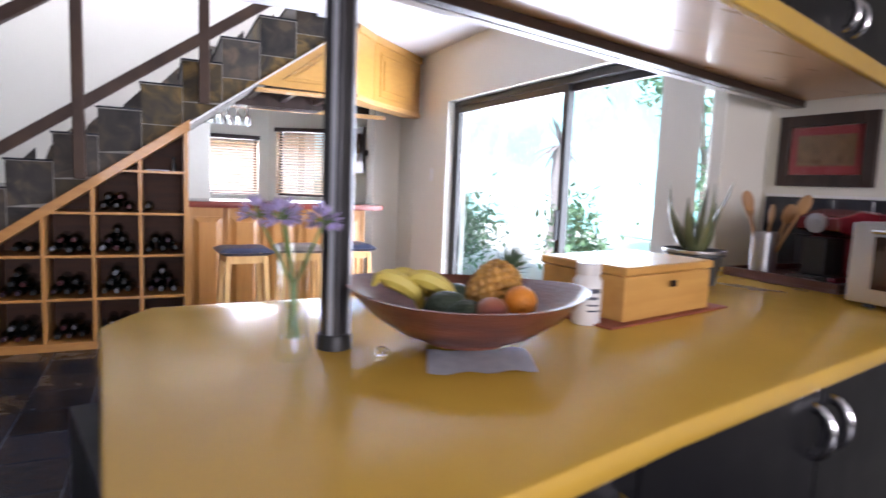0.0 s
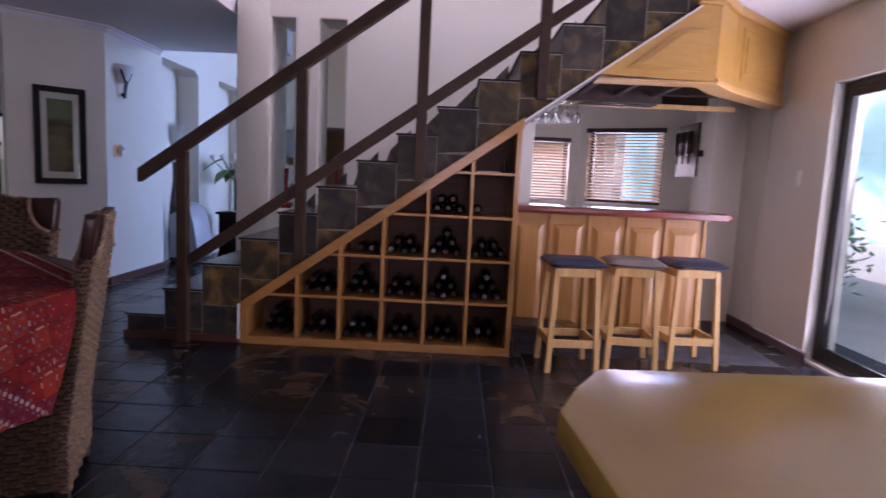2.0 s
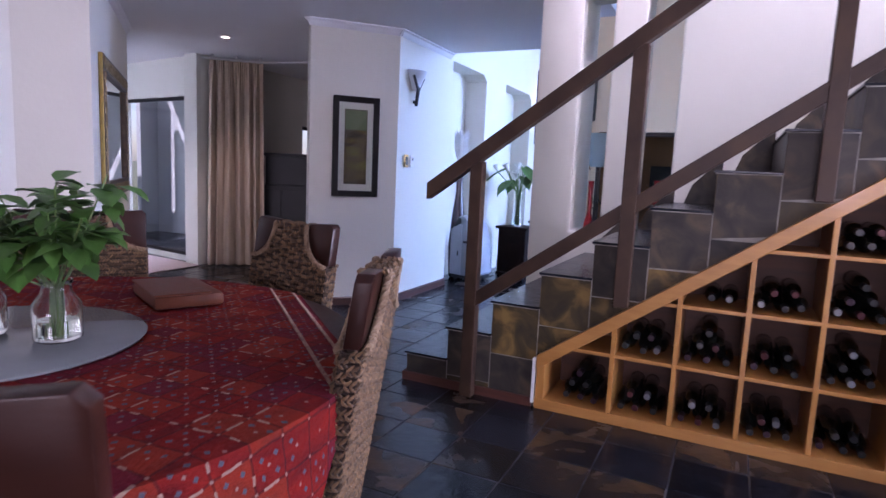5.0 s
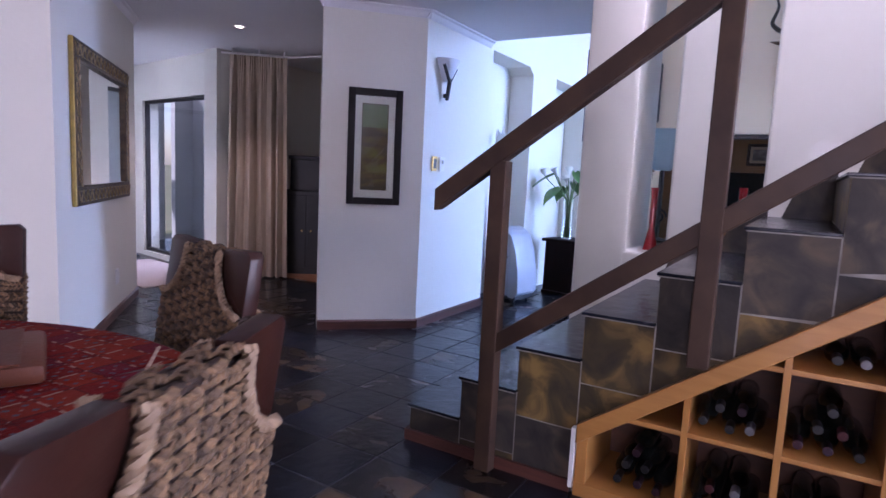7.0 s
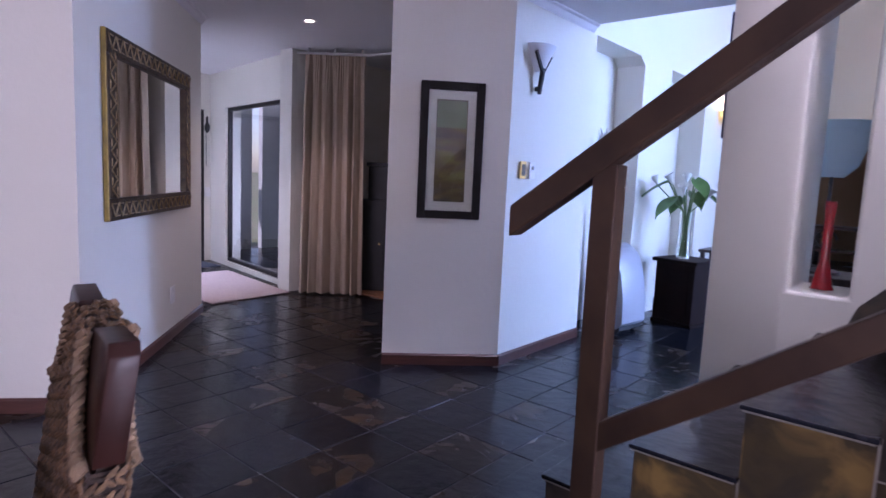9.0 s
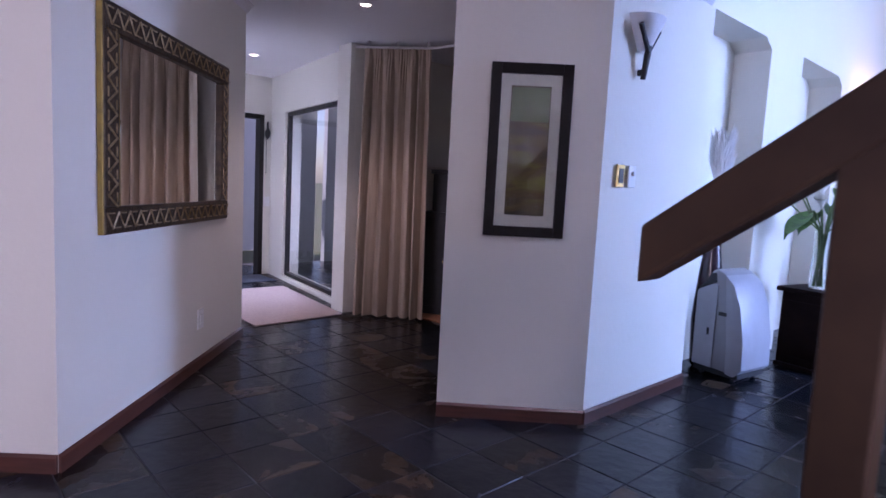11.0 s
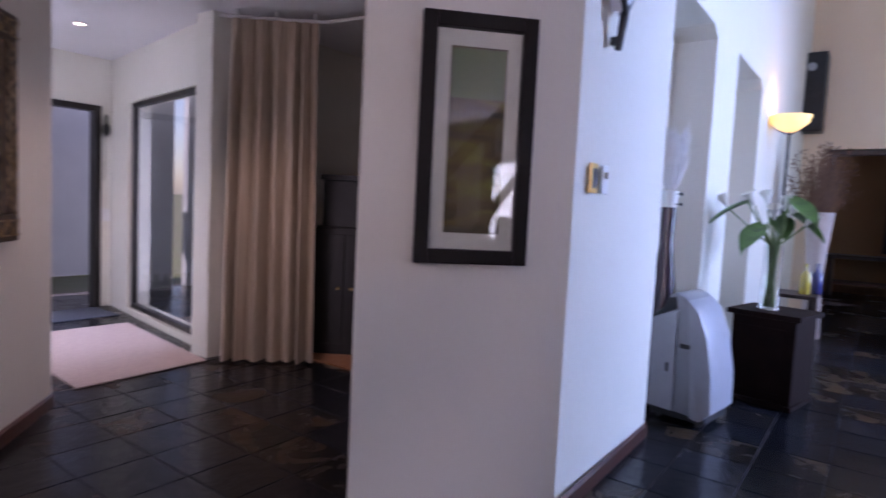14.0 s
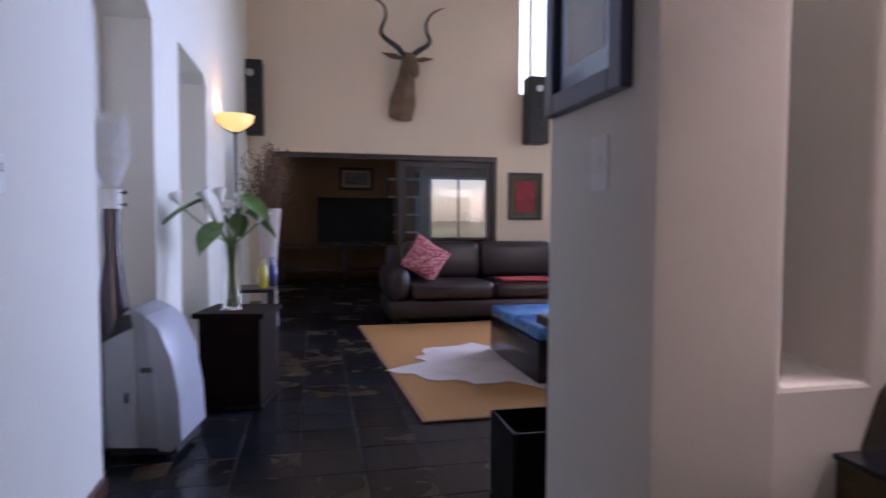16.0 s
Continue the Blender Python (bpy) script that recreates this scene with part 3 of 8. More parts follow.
# ---- kitchen ----
CT = 0.90
KS = Matrix.Scale(1.387, 4)
KB = Matrix.Scale(1.21, 4)
top = [(0.17, 2.42), (0.54, 2.51), (0.86, 2.59), (1.68, 2.76), (2.795, 2.99), (2.795, 3.90), (2.3, 3.86), (1.7, 3.68), (0.65, 3.585), (0.175, 3.555), (0.125, 3.47), (0.085, 3.38), (0.12, 3.0)]
solid("worktop", Mesh().prism(top, CT - 0.045, CT), COUNTER, "mustard yellow kitchen worktop with rounded edges, carried by black cabinets", "worktop", bevel=0.012, smooth=40)


def handle_mesh(h=0.1, out=0.034):
    pts = [(0, 0.004, -h / 2)] + [(0, -out * math.sin(math.pi * k / 8), -h / 2 * math.cos(math.pi * k / 8)) for k in range(1, 8)] + [(0, 0.004, h / 2)]
    return Mesh().tube(pts, 0.007, 8, flat=1.7)


def cabinet_unit(a, b, z0, z1, depth, name, label, handle_side, hz, plinth=True):
    """A cabinet whose front runs from a to b in plan, with one door and a bow handle."""
    a, b = Vector((*a, 0)), Vector((*b, 0))
    d = b - a
    w = d.length
    root = thing(name, label, "cabinet", Matrix.Translation(a) @ Matrix.Rotation(math.atan2(d.y, d.x), 4, "Z"), group="black kitchen cabinets")
    part("body", Mesh().box(0.001, w - 0.001, 0.02, depth, z0, z1), BLACK, root, bevel=0.002)
    if plinth:
        part("plinth", Mesh().box(0.001, w - 0.001, 0.06, 0.08, 0.0, z0 - 0.001), BLACKMATT, root)
    door = part("door", Mesh().box(0.003, w - 0.003, 0.0, 0.018, z0 + 0.003, z1 - 0.003), BLACK, root, bevel=0.003)
    hx = 0.045 if handle_side < 0 else w - 0.045
    part("handle", handle_mesh(), CHROME, door, "chrome bow handle", smooth=60, m=Matrix.Translation((hx, 0.0, hz)))
    return root


fr = lambda x: 2.51 + (x - 0.54) * 0.217 + 0.03
for x0, x1, side in ((0.2, 0.8, 1), (0.8, 1.415, 1), (1.415, 1.98, -1), (1.98, 2.78, 1)):
    cabinet_unit((x0, fr(x0)), (x1, fr(x1)), 0.1, CT - 0.047, 0.6, "base_cabinet", "black kitchen base cabinet with a chrome bow handle", side, 0.76)
# overhead unit on the slant, pale wood underside
UF = lambda x: 3.02 + (x - 1.41) * 0.289
UB = lambda x: 3.37 + (x - 1.01) * 0.25
UX0, UX1, UZ = 0.5, 2.795, 1.652
SHELFWOOD = mat("overhead_board", (0.66, 0.44, 0.24), 0.3, second=(0.58, 0.37, 0.19), scale=3, stretch=(1, 6, 1), coat=0.3, bump=0.03)
over = thing("overhead_cabinet", "black overhead kitchen cabinet with a pale wooden underside", "cabinet", kind="")
pl = [(UX0, UF(UX0)), (UX1, UF(UX1)), (UX1, UB(UX1)), (UX0, UB(UX0))]
strip = lambda f, a, b: [(UX0, f(UX0) + a), (UX1, f(UX1) + a), (UX1, f(UX1) + b), (UX0, f(UX0) + b)]
part("underside", Mesh().prism(pl, UZ, UZ + 0.03), SHELFWOOD, over, "pale varnished wooden underside", bevel=0.002)
part("edge_trim", Mesh().prism(strip(UF, -0.03, -0.001), UZ - 0.01, UZ + 0.05), COUNTER, over, "yellow front edge trim", bevel=0.005)
part("back_beam", Mesh().prism(strip(UB, -0.045, -0.005), UZ - 0.03, UZ - 0.001), DARKWOOD, over, "dark brown batten under the back edge", bevel=0.003)
part("back_panel", Mesh().prism(strip(UB, 0.001, 0.035), UZ - 0.03, CZ - 0.003), WHITE, over, "white back panel")
part("body", Mesh().prism([(UX0, UF(UX0) + 0.025), (UX1, UF(UX1) + 0.025), (UX1, UB(UX1)), (UX0, UB(UX0))], UZ + 0.031, CZ - 0.003), BLACKMATT, over)
ang = math.atan2(0.289, 1)
for x0, x1, side in ((0.5, 1.1, 1), (1.1, 1.7, 1), (1.7, 2.19, 1), (2.19, 2.79, -1)):
    w = (x1 - x0) / math.cos(ang)
    dm = Matrix.Translation((x0, UF(x0), 0)) @ Matrix.Rotation(ang, 4, "Z")
    d = part("door", Mesh().box(0.003, w - 0.003, 0.0, 0.022, UZ + 0.055, CZ - 0.01), BLACK, over, m=dm, bevel=0.003)
    part("handle", handle_mesh(), CHROME, d, "chrome bow handle", smooth=60, m=Matrix.Translation((0.05 if side < 0 else w - 0.05, 0, UZ + 0.15)))

# pole on the worktop
POLESTRIP = mat("pole_pale_strip", (0.36, 0.38, 0.42), 0.45, metal=0.2, scale=9)
pole = thing("pole", "dark metal pole with bright strips standing on the worktop", "pole")
PM = Matrix.Translation((0.50, 3.095, 0)) @ Matrix.Rotation(radians(-27), 4, "Z")
prof = [(0.028 * math.cos(math.pi * k / 4 + math.pi / 8), 0.028 * math.sin(math.pi * k / 4 + math.pi / 8)) for k in range(8)]
part("shaft", Mesh().prism(prof, CT + 0.02, CZ - 0.002), mat("pole_dark_metal", (0.06, 0.06, 0.065), 0.3, metal=0.8, scale=9), pole, m=PM, bevel=0.002)
part("strip", Mesh().box(-0.007, 0.002, -0.0292, -0.0262, CT + 0.03, CZ - 0.01), POLESTRIP, pole, "pale grey strip", m=PM)
part("strip", Mesh().box(0.0262, 0.0292, -0.006, 0.006, CT + 0.03, CZ - 0.01), POLESTRIP, pole, m=PM)
part("collar", Mesh().lathe([(0.033, CT + 0.0005), (0.033, CT + 0.025), (0.03, CT + 0.03)], 20), BLACKMATT, pole, "black rubber foot collar", m=PM, smooth=40)

# glass vase with lilac flowers
LILAC = mat("lilac_petal", (0.52, 0.46, 0.72), 0.6, second=(0.40, 0.34, 0.58), scale=30, jitter=0.3, island=True)
STEM = mat("green_stem", (0.13, 0.22, 0.07), 0.5, second=(0.09, 0.15, 0.04), scale=12)
LEAF = mat("green_leaf", (0.085, 0.20, 0.04), 0.42, second=(0.04, 0.11, 0.02), scale=9, jitter=0.35, island=True, bump=0.15, bump_scale=40)
LEAF_DARK = mat("dark_leaf", (0.06, 0.10, 0.05), 0.45, second=(0.035, 0.065, 0.03), scale=9, jitter=0.3, island=True, bump=0.15)
WATER = glass("water", (0.9, 0.95, 0.9), ior=1.33)


def petal(me, c, d, ln, wd, mi=0):
    """A small pointed leaf from c along d."""
    d = Vector(d).normalized()
    side = d.cross(Vector((0, 0, 1)))
    side = side.normalized() if side.length > 1e-3 else Vector((1, 0, 0))
    up = side.cross(d)
    c = Vector(c)
    p = [c, c + d * ln * 0.35 + side * wd + up * wd * 0.3, c + d * ln, c + d * ln * 0.35 - side * wd + up * wd * 0.3, c + d * ln * 0.5 - up * wd * 0.25]
    me.add(p, [(0, 1, 4), (1, 2, 4), (2, 3, 4), (3, 0, 4)], mi)


VX, VY = 0.415, 3.055
vase = thing("flower_vase", "slim clear glass vase with lilac agapanthus flowers on the worktop", "vase", Matrix.Translation((VX, VY, CT)) @ KS)
part("glass", Mesh().lathe([(0.0235, 0.0), (0.0245, 0.003), (0.0215, 0.016), (0.0175, 0.04), (0.0175, 0.1), (0.021, 0.145), (0.0198, 0.145), (0.0162, 0.1), (0.0162, 0.045), (0.017, 0.028), (0.002, 0.022)], 24), PANE, vase, smooth=50)
rs = random.Random(11)
for k in range(5):
    stems, flowers = Mesh(), Mesh()
    a = 2 * math.pi * k / 5 + 0.4
    tip = Vector((0.045 * math.cos(a), 0.045 * math.sin(a), 0.168 + 0.015 * rs.random()))
    stems.tube([(0.006 * math.cos(a + 2), 0.006 * math.sin(a + 2), 0.025), (0.004 * math.cos(a), 0.004 * math.sin(a), 0.1), tip], 0.0019, 6)
    for q in range(26):
        u, v = rs.uniform(0, 6.28), rs.uniform(-0.5, 1)
        d = Vector((math.cos(u) * math.sqrt(1 - v * v), math.sin(u) * math.sqrt(1 - v * v), v))
        stems.tube([tip, tip + d * 0.014], 0.0007, 3)
        for w in range(3):
            e = d + Vector((rs.uniform(-0.5, 0.5), rs.uniform(-0.5, 0.5), rs.uniform(-0.5, 0.5)))
            petal(flowers, tip + d * 0.012, e, 0.015, 0.0032)
    part("stem", stems, STEM, vase, "green flower stem" if k == 0 else "")
    part("flower_head", flowers, LILAC, vase, "lilac flower head" if k == 0 else "")

# wooden bowl of fruit
bowl = thing("fruit_bowl", "large brown wooden bowl standing on a folded cloth", "bowl", Matrix.Translation((0.745, 3.03, CT + 0.012)) @ KB)
BOWLWOOD = mat("bowl_wood", (0.20, 0.072, 0.04), 0.33, second=(0.11, 0.04, 0.03), scale=9, stretch=(1, 1, 5), coat=0.05, spec=0.35, bump=0.12)
bm_ = Mesh()
prof = [(0.06, 0.0), (0.062, 0.004), (0.10, 0.018), (0.14, 0.045), (0.172, 0.078), (0.176, 0.082), (0.171, 0.083), (0.136, 0.052), (0.09, 0.026), (0.03, 0.016), (0.001, 0.015)]
bm_.lathe(prof, 44)
bm_.v = [(x * 1.12, y, z + 0.012 * (abs(x) / 0.17) ** 3) for x, y, z in bm_.v]
part("bowl", bm_, BOWLWOOD, bowl, smooth=50, m=Matrix.Rotation(radians(-27), 4, "Z"))
BZ = CT + 0.012
BANANA = mat("banana_skin", (0.62, 0.52, 0.10), 0.45, second=(0.55, 0.42, 0.07), scale=14, bump=0.03)
ORANGE = mat("orange_peel", (0.75, 0.27, 0.02), 0.42, second=(0.68, 0.22, 0.015), scale=20, bump=0.3, bump_scale=260)
AVO = mat("avocado_skin", (0.035, 0.06, 0.03), 0.5, second=(0.02, 0.035, 0.02), scale=30, bump=0.5, bump_scale=180)
APPLE = mat("apple_skin", (0.35, 0.08, 0.07), 0.35, second=(0.45, 0.22, 0.1), scale=7)
BR = Matrix.Translation((0.745, 3.03, BZ)) @ KB @ Matrix.Rotation(radians(-27), 4, "Z")
for k, (bx, by) in enumerate(((-0.125, 0.0), (-0.105, 0.03), (-0.07, 0.012))):
    me = Mesh()
    pts = [(bx + 0.028 * math.sin(t * 2.4 - 1.2) + t * 0.03, by - 0.01 + 0.02 * t, 0.04 + 0.03 * (1 - (2 * t - 1) ** 2) ** 0.5 + 0.045 * (1 - t)) for t in [j / 8 for j in range(9)]]
    me.tube(pts, [0.003, 0.009, 0.014, 0.016, 0.0165, 0.016, 0.014, 0.01, 0.004], 8)
    solid("banana", me, BANANA, "ripe yellow banana in the wooden bowl", "banana", smooth=40, at=BR, group="bananas in the bowl")
for ax, ay, az in ((-0.03, -0.035, 0.062), (-0.018, 0.04, 0.062), (0.0, -0.05, 0.052)):
    me = Mesh().ball((0, 0, 0), 0.03, 14, 9, squash=(1.25, 0.85, 0.85))
    solid("avocado", me, AVO, "dark green avocado in the wooden bowl", "avocado", smooth=60, at=BR @ Matrix.Translation((ax, ay, az)) @ Matrix.Rotation(0.5 + ax * 9, 4, "Z"), group="avocados in the bowl")
solid("orange", Mesh().ball((0, 0, 0), 0.026, 18, 12), ORANGE, "bright orange in the wooden bowl", "orange", smooth=60, at=BR @ Matrix.Translation((0.085, -0.035, 0.075)))
solid("apple", Mesh().ball((0, 0, 0), 0.027, 16, 10, squash=(1, 1, 0.9)), APPLE, "red and yellow apple in the wooden bowl", "apple", smooth=60, at=BR @ Matrix.Translation((0.04, -0.055, 0.06)))
pine = thing("pineapple", "ripe pineapple with a grey-green crown lying in the bowl", "pineapple", BR @ Matrix.Translation((0.045, 0.035, 0.08)) @ Matrix.Rotation(radians(35), 4, "Z") @ Matrix.Rotation(radians(40), 4, "Y") @ Matrix.Diagonal((0.82, 0.82, 0.82, 1)))
PINEAPPLE = mat("pineapple_skin", (0.55, 0.30, 0.06), 0.5, second=(0.35, 0.17, 0.04), scale=60, jitter=0.25)
part("fruit", Mesh().ball((0, 0, 0), 0.045, 14, 8, squash=(1, 1, 1.25)), PINEAPPLE, pine, smooth=60)
eye = Mesh().ball((0, 0, 0), 0.0115, 6, 4).data("eye", [PINEAPPLE], smooth=60)
for j in range(9):
    z = -0.048 + 0.012 * j
    r = 0.043 * math.sqrt(max(0.05, 1 - (z / 0.062) ** 2))
    for i in range(12):
        a = 2 * math.pi * (i + 0.5 * (j % 2)) / 12
        part("eye", eye, PINEAPPLE, pine, m=Matrix.Translation((r * math.cos(a), r * math.sin(a), z)))
me = Mesh()
for k in range(26):
    a = k * 2.4
    u = k / 26
    petal(me, (0.008 * math.cos(a), 0.008 * math.sin(a), 0.052 + 0.01 * u), (math.cos(a) * (0.8 - 0.6 * u), math.sin(a) * (0.8 - 0.6 * u), 0.6 + u), 0.05, 0.005)
part("crown", me, LEAF_DARK, pine, "spiky grey-green crown")
cloth = Mesh()
n = 14
for j in range(n):
    for i in range(n):
        x, y = -0.085 + 0.17 * i / (n - 1), -0.06 + 0.12 * j / (n - 1)
        cloth.v.append((x + 0.012 * y / 0.06, y, 0.0015 + 0.0022 * (1 + math.sin(x * 90 + y * 40))))
cloth.f = [(j * n + i, j * n + i + 1, (j + 1) * n + i + 1, (j + 1) * n + i) for j in range(n - 1) for i in range(n - 1)]
cloth.m = [0] * len(cloth.f)
CLOTH = mat("pale_cloth", (0.52, 0.55, 0.6), 0.85, second=(0.43, 0.46, 0.52), scale=40, bump=0.3, bump_scale=300)
solid("cleaning_cloth", cloth, CLOTH, "folded pale grey-blue cloth under the fruit bowl", "cloth", smooth=60, at=Matrix.Translation((0.725, 2.925, CT + 0.0005)) @ Matrix.Scale(1.15, 4) @ Matrix.Rotation(radians(-12), 4, "Z"))
solid("plastic_lid", Mesh().lathe([(0.007, 0), (0.007, 0.008), (0.005, 0.011)], 12), GLASS, "small clear plastic cap on the worktop", "cap", at=Matrix.Translation((0.57, 3.02, CT + 0.0005)) @ KS, smooth=40)

# wooden box on a red mat, pill bottle
BX = Matrix.Translation((1.20, 3.075, CT)) @ KS @ Matrix.Rotation(radians(13), 4, "Z")
solid("place_mat", Mesh().box(-0.05, 0.34, -0.008, 0.22, 0.0005, 0.004), mat("red_mat", (0.34, 0.10, 0.05), 0.75, second=(0.26, 0.07, 0.035), scale=60, bump=0.3, bump_scale=200), "thin red-brown place mat under the wooden box", "mat", at=BX, bevel=0.001)
box = thing("wooden_box", "honey coloured wooden box with a hinged lid on a red mat", "box", BX @ Matrix.Translation((0, 0.005, 0.0042)))
BOXW = mat("box_wood", (0.60, 0.34, 0.09), 0.42, second=(0.50, 0.26, 0.06), scale=5, stretch=(1, 5, 9), bump=0.06, coat=0.1)
part("body", Mesh().box(0, 0.285, 0, 0.19, 0, 0.08), BOXW, box, bevel=0.003)
part("lid", Mesh().box(-0.004, 0.289, -0.004, 0.194, 0.081, 0.097), BOXW, box, bevel=0.004)
part("latch", Mesh().box(0.134, 0.153, -0.006, -0.0045, 0.054, 0.066), DARKWOOD, box, "small brown emblem")
pill = thing("pill_bottle", "white plastic pill bottle with a printed label", "bottle", Matrix.Translation((1.125, 3.13, CT)) @ KS)
part("bottle", Mesh().lathe([(0.022, 0), (0.0245, 0.003), (0.0245, 0.075), (0.02, 0.083), (0.018, 0.086)], 24), WHITEPL, pill, smooth=40)
part("cap", Mesh().lathe([(0.02, 0.086), (0.021, 0.088), (0.021, 0.104), (0.019, 0.106)], 24), WHITEPL, pill, "white screw cap", smooth=40)
lab = Mesh()
for z0, z1, a0, a1 in ((0.056, 0.064, -2.3, -1.2), (0.045, 0.05, -2.3, -1.4), (0.034, 0.037, -2.2, -1.3), (0.024, 0.027, -2.2, -1.1)):
    for k in range(6):
        p = [(0.0248 * math.cos(a0 + (a1 - a0) * q / 6), 0.0248 * math.sin(a0 + (a1 - a0) * q / 6)) for q in (k, k + 1)]
        lab.add([(*p[0], z0), (*p[1], z0), (*p[1], z1), (*p[0], z1)], [(0, 1, 2, 3)])
part("label_print", lab, mat("label_ink", (0.05, 0.06, 0.09), 0.5), pill, "dark printed label lines")

# coffee corner
TR = Matrix.Translation((2.27, 3.23, CT)) @ Matrix.Scale(1.28, 4)
solid("tray", Mesh().box(0, 0.4, 0, 0.36, 0.0, 0.012).box(0, 0.012, 0, 0.36, 0.012, 0.028).box(0.388, 0.4, 0, 0.36, 0.012, 0.028).box(0.012, 0.388, 0, 0.012, 0.012, 0.028).box(0.012, 0.388, 0.348, 0.36, 0.012, 0.028), mat("tray_wood", (0.10, 0.03, 0.025), 0.3, second=(0.06, 0.02, 0.016), scale=6, coat=0.3), "dark red wooden tray on the worktop", "tray", at=TR, bevel=0.002)
cm = thing("coffee_machine", "dark red and black pod coffee machine on a tray", "coffee machine", TR @ Matrix.Translation((0.08, 0.06, 0.0125)))
CRED = mat("machine_red", (0.16, 0.012, 0.02), 0.25, second=(0.12, 0.01, 0.015), scale=8, coat=0.4)
part("body", Mesh().prism([(0.0, 0.0), (0.24, 0.0), (0.24, 0.2), (0.1, 0.21), (0.0, 0.19), (0.0, 0.15), (0.08, 0.13), (0.08, 0.02), (0.0, 0.02)], 0.0, 0.13, "y"), CRED, cm, bevel=0.006)
part("panel", Mesh().box(-0.006, 0.0785, 0.03, 0.1, 0.022, 0.128), BLACKMATT, cm, "black cup bay", bevel=0.003)
part("head", Mesh().lathe([(0.028, 0), (0.028, 0.012), (0.012, 0.013), (0.012, 0.018)], 20, Matrix.Translation((-0.0005, 0.065, 0.17)) @ Matrix.Rotation(radians(-90), 4, "Y")), STEEL, cm, "round silver brew head", smooth=40)
part("drip_tray", Mesh().box(-0.05, 0.0, 0.02, 0.11, 0.0, 0.02), BLACKMATT, cm, bevel=0.003)
ut = thing("utensil_jar", "ribbed steel jar holding wooden kitchen spoons", "utensil jar", TR @ Matrix.Translation((0.06, 0.27, 0.0125)))
me = Mesh().lathe([(0.034, 0), (0.036, 0.004)] + [(0.036 + (0.0015 if k % 2 else 0), 0.01 + 0.012 * k) for k in range(11)] + [(0.033, 0.132), (0.032, 0.01)], 24)
part("jar", me, STEEL, ut, smooth=30)
SPOON = mat("spoon_wood", (0.42, 0.24, 0.10), 0.55, second=(0.30, 0.15, 0.06), scale=8, stretch=(1, 1, 0.2))
for k, (dx, dy, ln) in enumerate(((-0.25, 0.12, 0.27), (0.05, 0.35, 0.25), (0.25, -0.2, 0.23), (0.1, -0.45, 0.28), (-0.1, -0.15, 0.22))):
    d = Vector((dx, dy, 1)).normalized()
    me = Mesh().tube([d * 0.012, d * ln * 0.75], 0.005, 7)
    me.ball(d * ln * 0.86, 0.022, 10, 6, m=d.to_track_quat("Z", "X").to_matrix().to_4x4(), squash=(0.85, 0.3, 1.5))
    part("spoon", me, SPOON, ut, "wooden spoon" if k == 0 else "", smooth=50)
mw = thing("mini_oven", "steel fronted counter oven with a dark glass door", "oven", Matrix.Translation((2.10, 2.36, CT)) @ Matrix.Scale(1.36, 4))
part("body", Mesh().box(0.02, 0.48, 0, 0.55, 0.01, 0.19), STEEL, mw, bevel=0.004)
part("door", Mesh().box(0.0, 0.019, 0.0, 0.55, 0.012, 0.188), STEEL, mw, "brushed steel oven door", bevel=0.003)
part("window", Mesh().box(-0.003, 0.001, 0.05, 0.5, 0.045, 0.16), mat("oven_glass", (0.02, 0.012, 0.01), 0.08, scale=5), mw, "dark oven window")
part("handle", Mesh().tube([(-0.004, 0.05, 0.172), (-0.03, 0.055, 0.172), (-0.03, 0.49, 0.172), (-0.004, 0.495, 0.172)], 0.006, 8), CHROME, mw, smooth=50)
for fx in (0.04, 0.44):
    for fy in (0.03, 0.52):
        part("foot", Mesh().lathe([(0.012, 0), (0.012, 0.0098)], 10, Matrix.Translation((fx, fy, 0))), BLACKMATT, mw)
# dark tiles behind
spl = thing("splashback", "dark glazed tile splashback behind the worktop", "splashback", kind="structure")
TILE = mat("dark_glazed_tile", (0.03, 0.032, 0.04), 0.18, second=(0.022, 0.023, 0.03), scale=6, bump=0.03, jitter=0.25)
part("grout_bed", Mesh().box(2.792, 2.799, 2.0, 3.915, CT + 0.002, 1.225), GROUT, spl)
td = Mesh().box(0, 0.006, 0, 0.156, 0, 0.157).data("tile", [TILE], 0.002, 1)
for j in range(2):
    for i in range(12):
        part("tile", td, TILE, spl, m=Matrix.Translation((2.7855, 3.757 - 0.16 * i, CT + 0.003 + 0.161 * j)))
solid("tile_trim", Mesh().box(2.786, 2.799, 2.0, 3.915, 1.2255, 1.238), WHITEPL, "white tile edge trim", "trim", kind="structure")


def framed_picture(name, label, w, h, at, frame_mat, rim, mount_mat, mount, art_mat, category="picture", deep=0.025, glazed=True):
    """A frame in the plane y = 0, facing -y, its lower left corner at the origin."""
    root = thing(name, label, category, at)
    for nm, a in (("frame_side", (0, rim, 0, h)), ("frame_side", (w - rim, w, 0, h)), ("frame_rail", (rim, w - rim, 0, rim)), ("frame_rail", (rim, w - rim, h - rim, h))):
        part(nm, Mesh().box(a[0], a[1], -deep, -0.001, a[2], a[3]), frame_mat, root, bevel=0.004)
    part("mount", Mesh().box(rim + 0.001, w - rim - 0.001, -0.008, -0.002, rim + 0.001, h - rim - 0.001), mount_mat, root)
    part("print", Mesh().box(rim + mount, w - rim - mount, -0.012, -0.0085, rim + mount * 1.1, h - rim - mount * 1.1), art_mat, root)
    if glazed:
        part("glass", Mesh().box(rim - 0.002, w - rim + 0.002, -0.017, -0.0145, rim - 0.002, h - rim + 0.002), PANE, root)
    return root


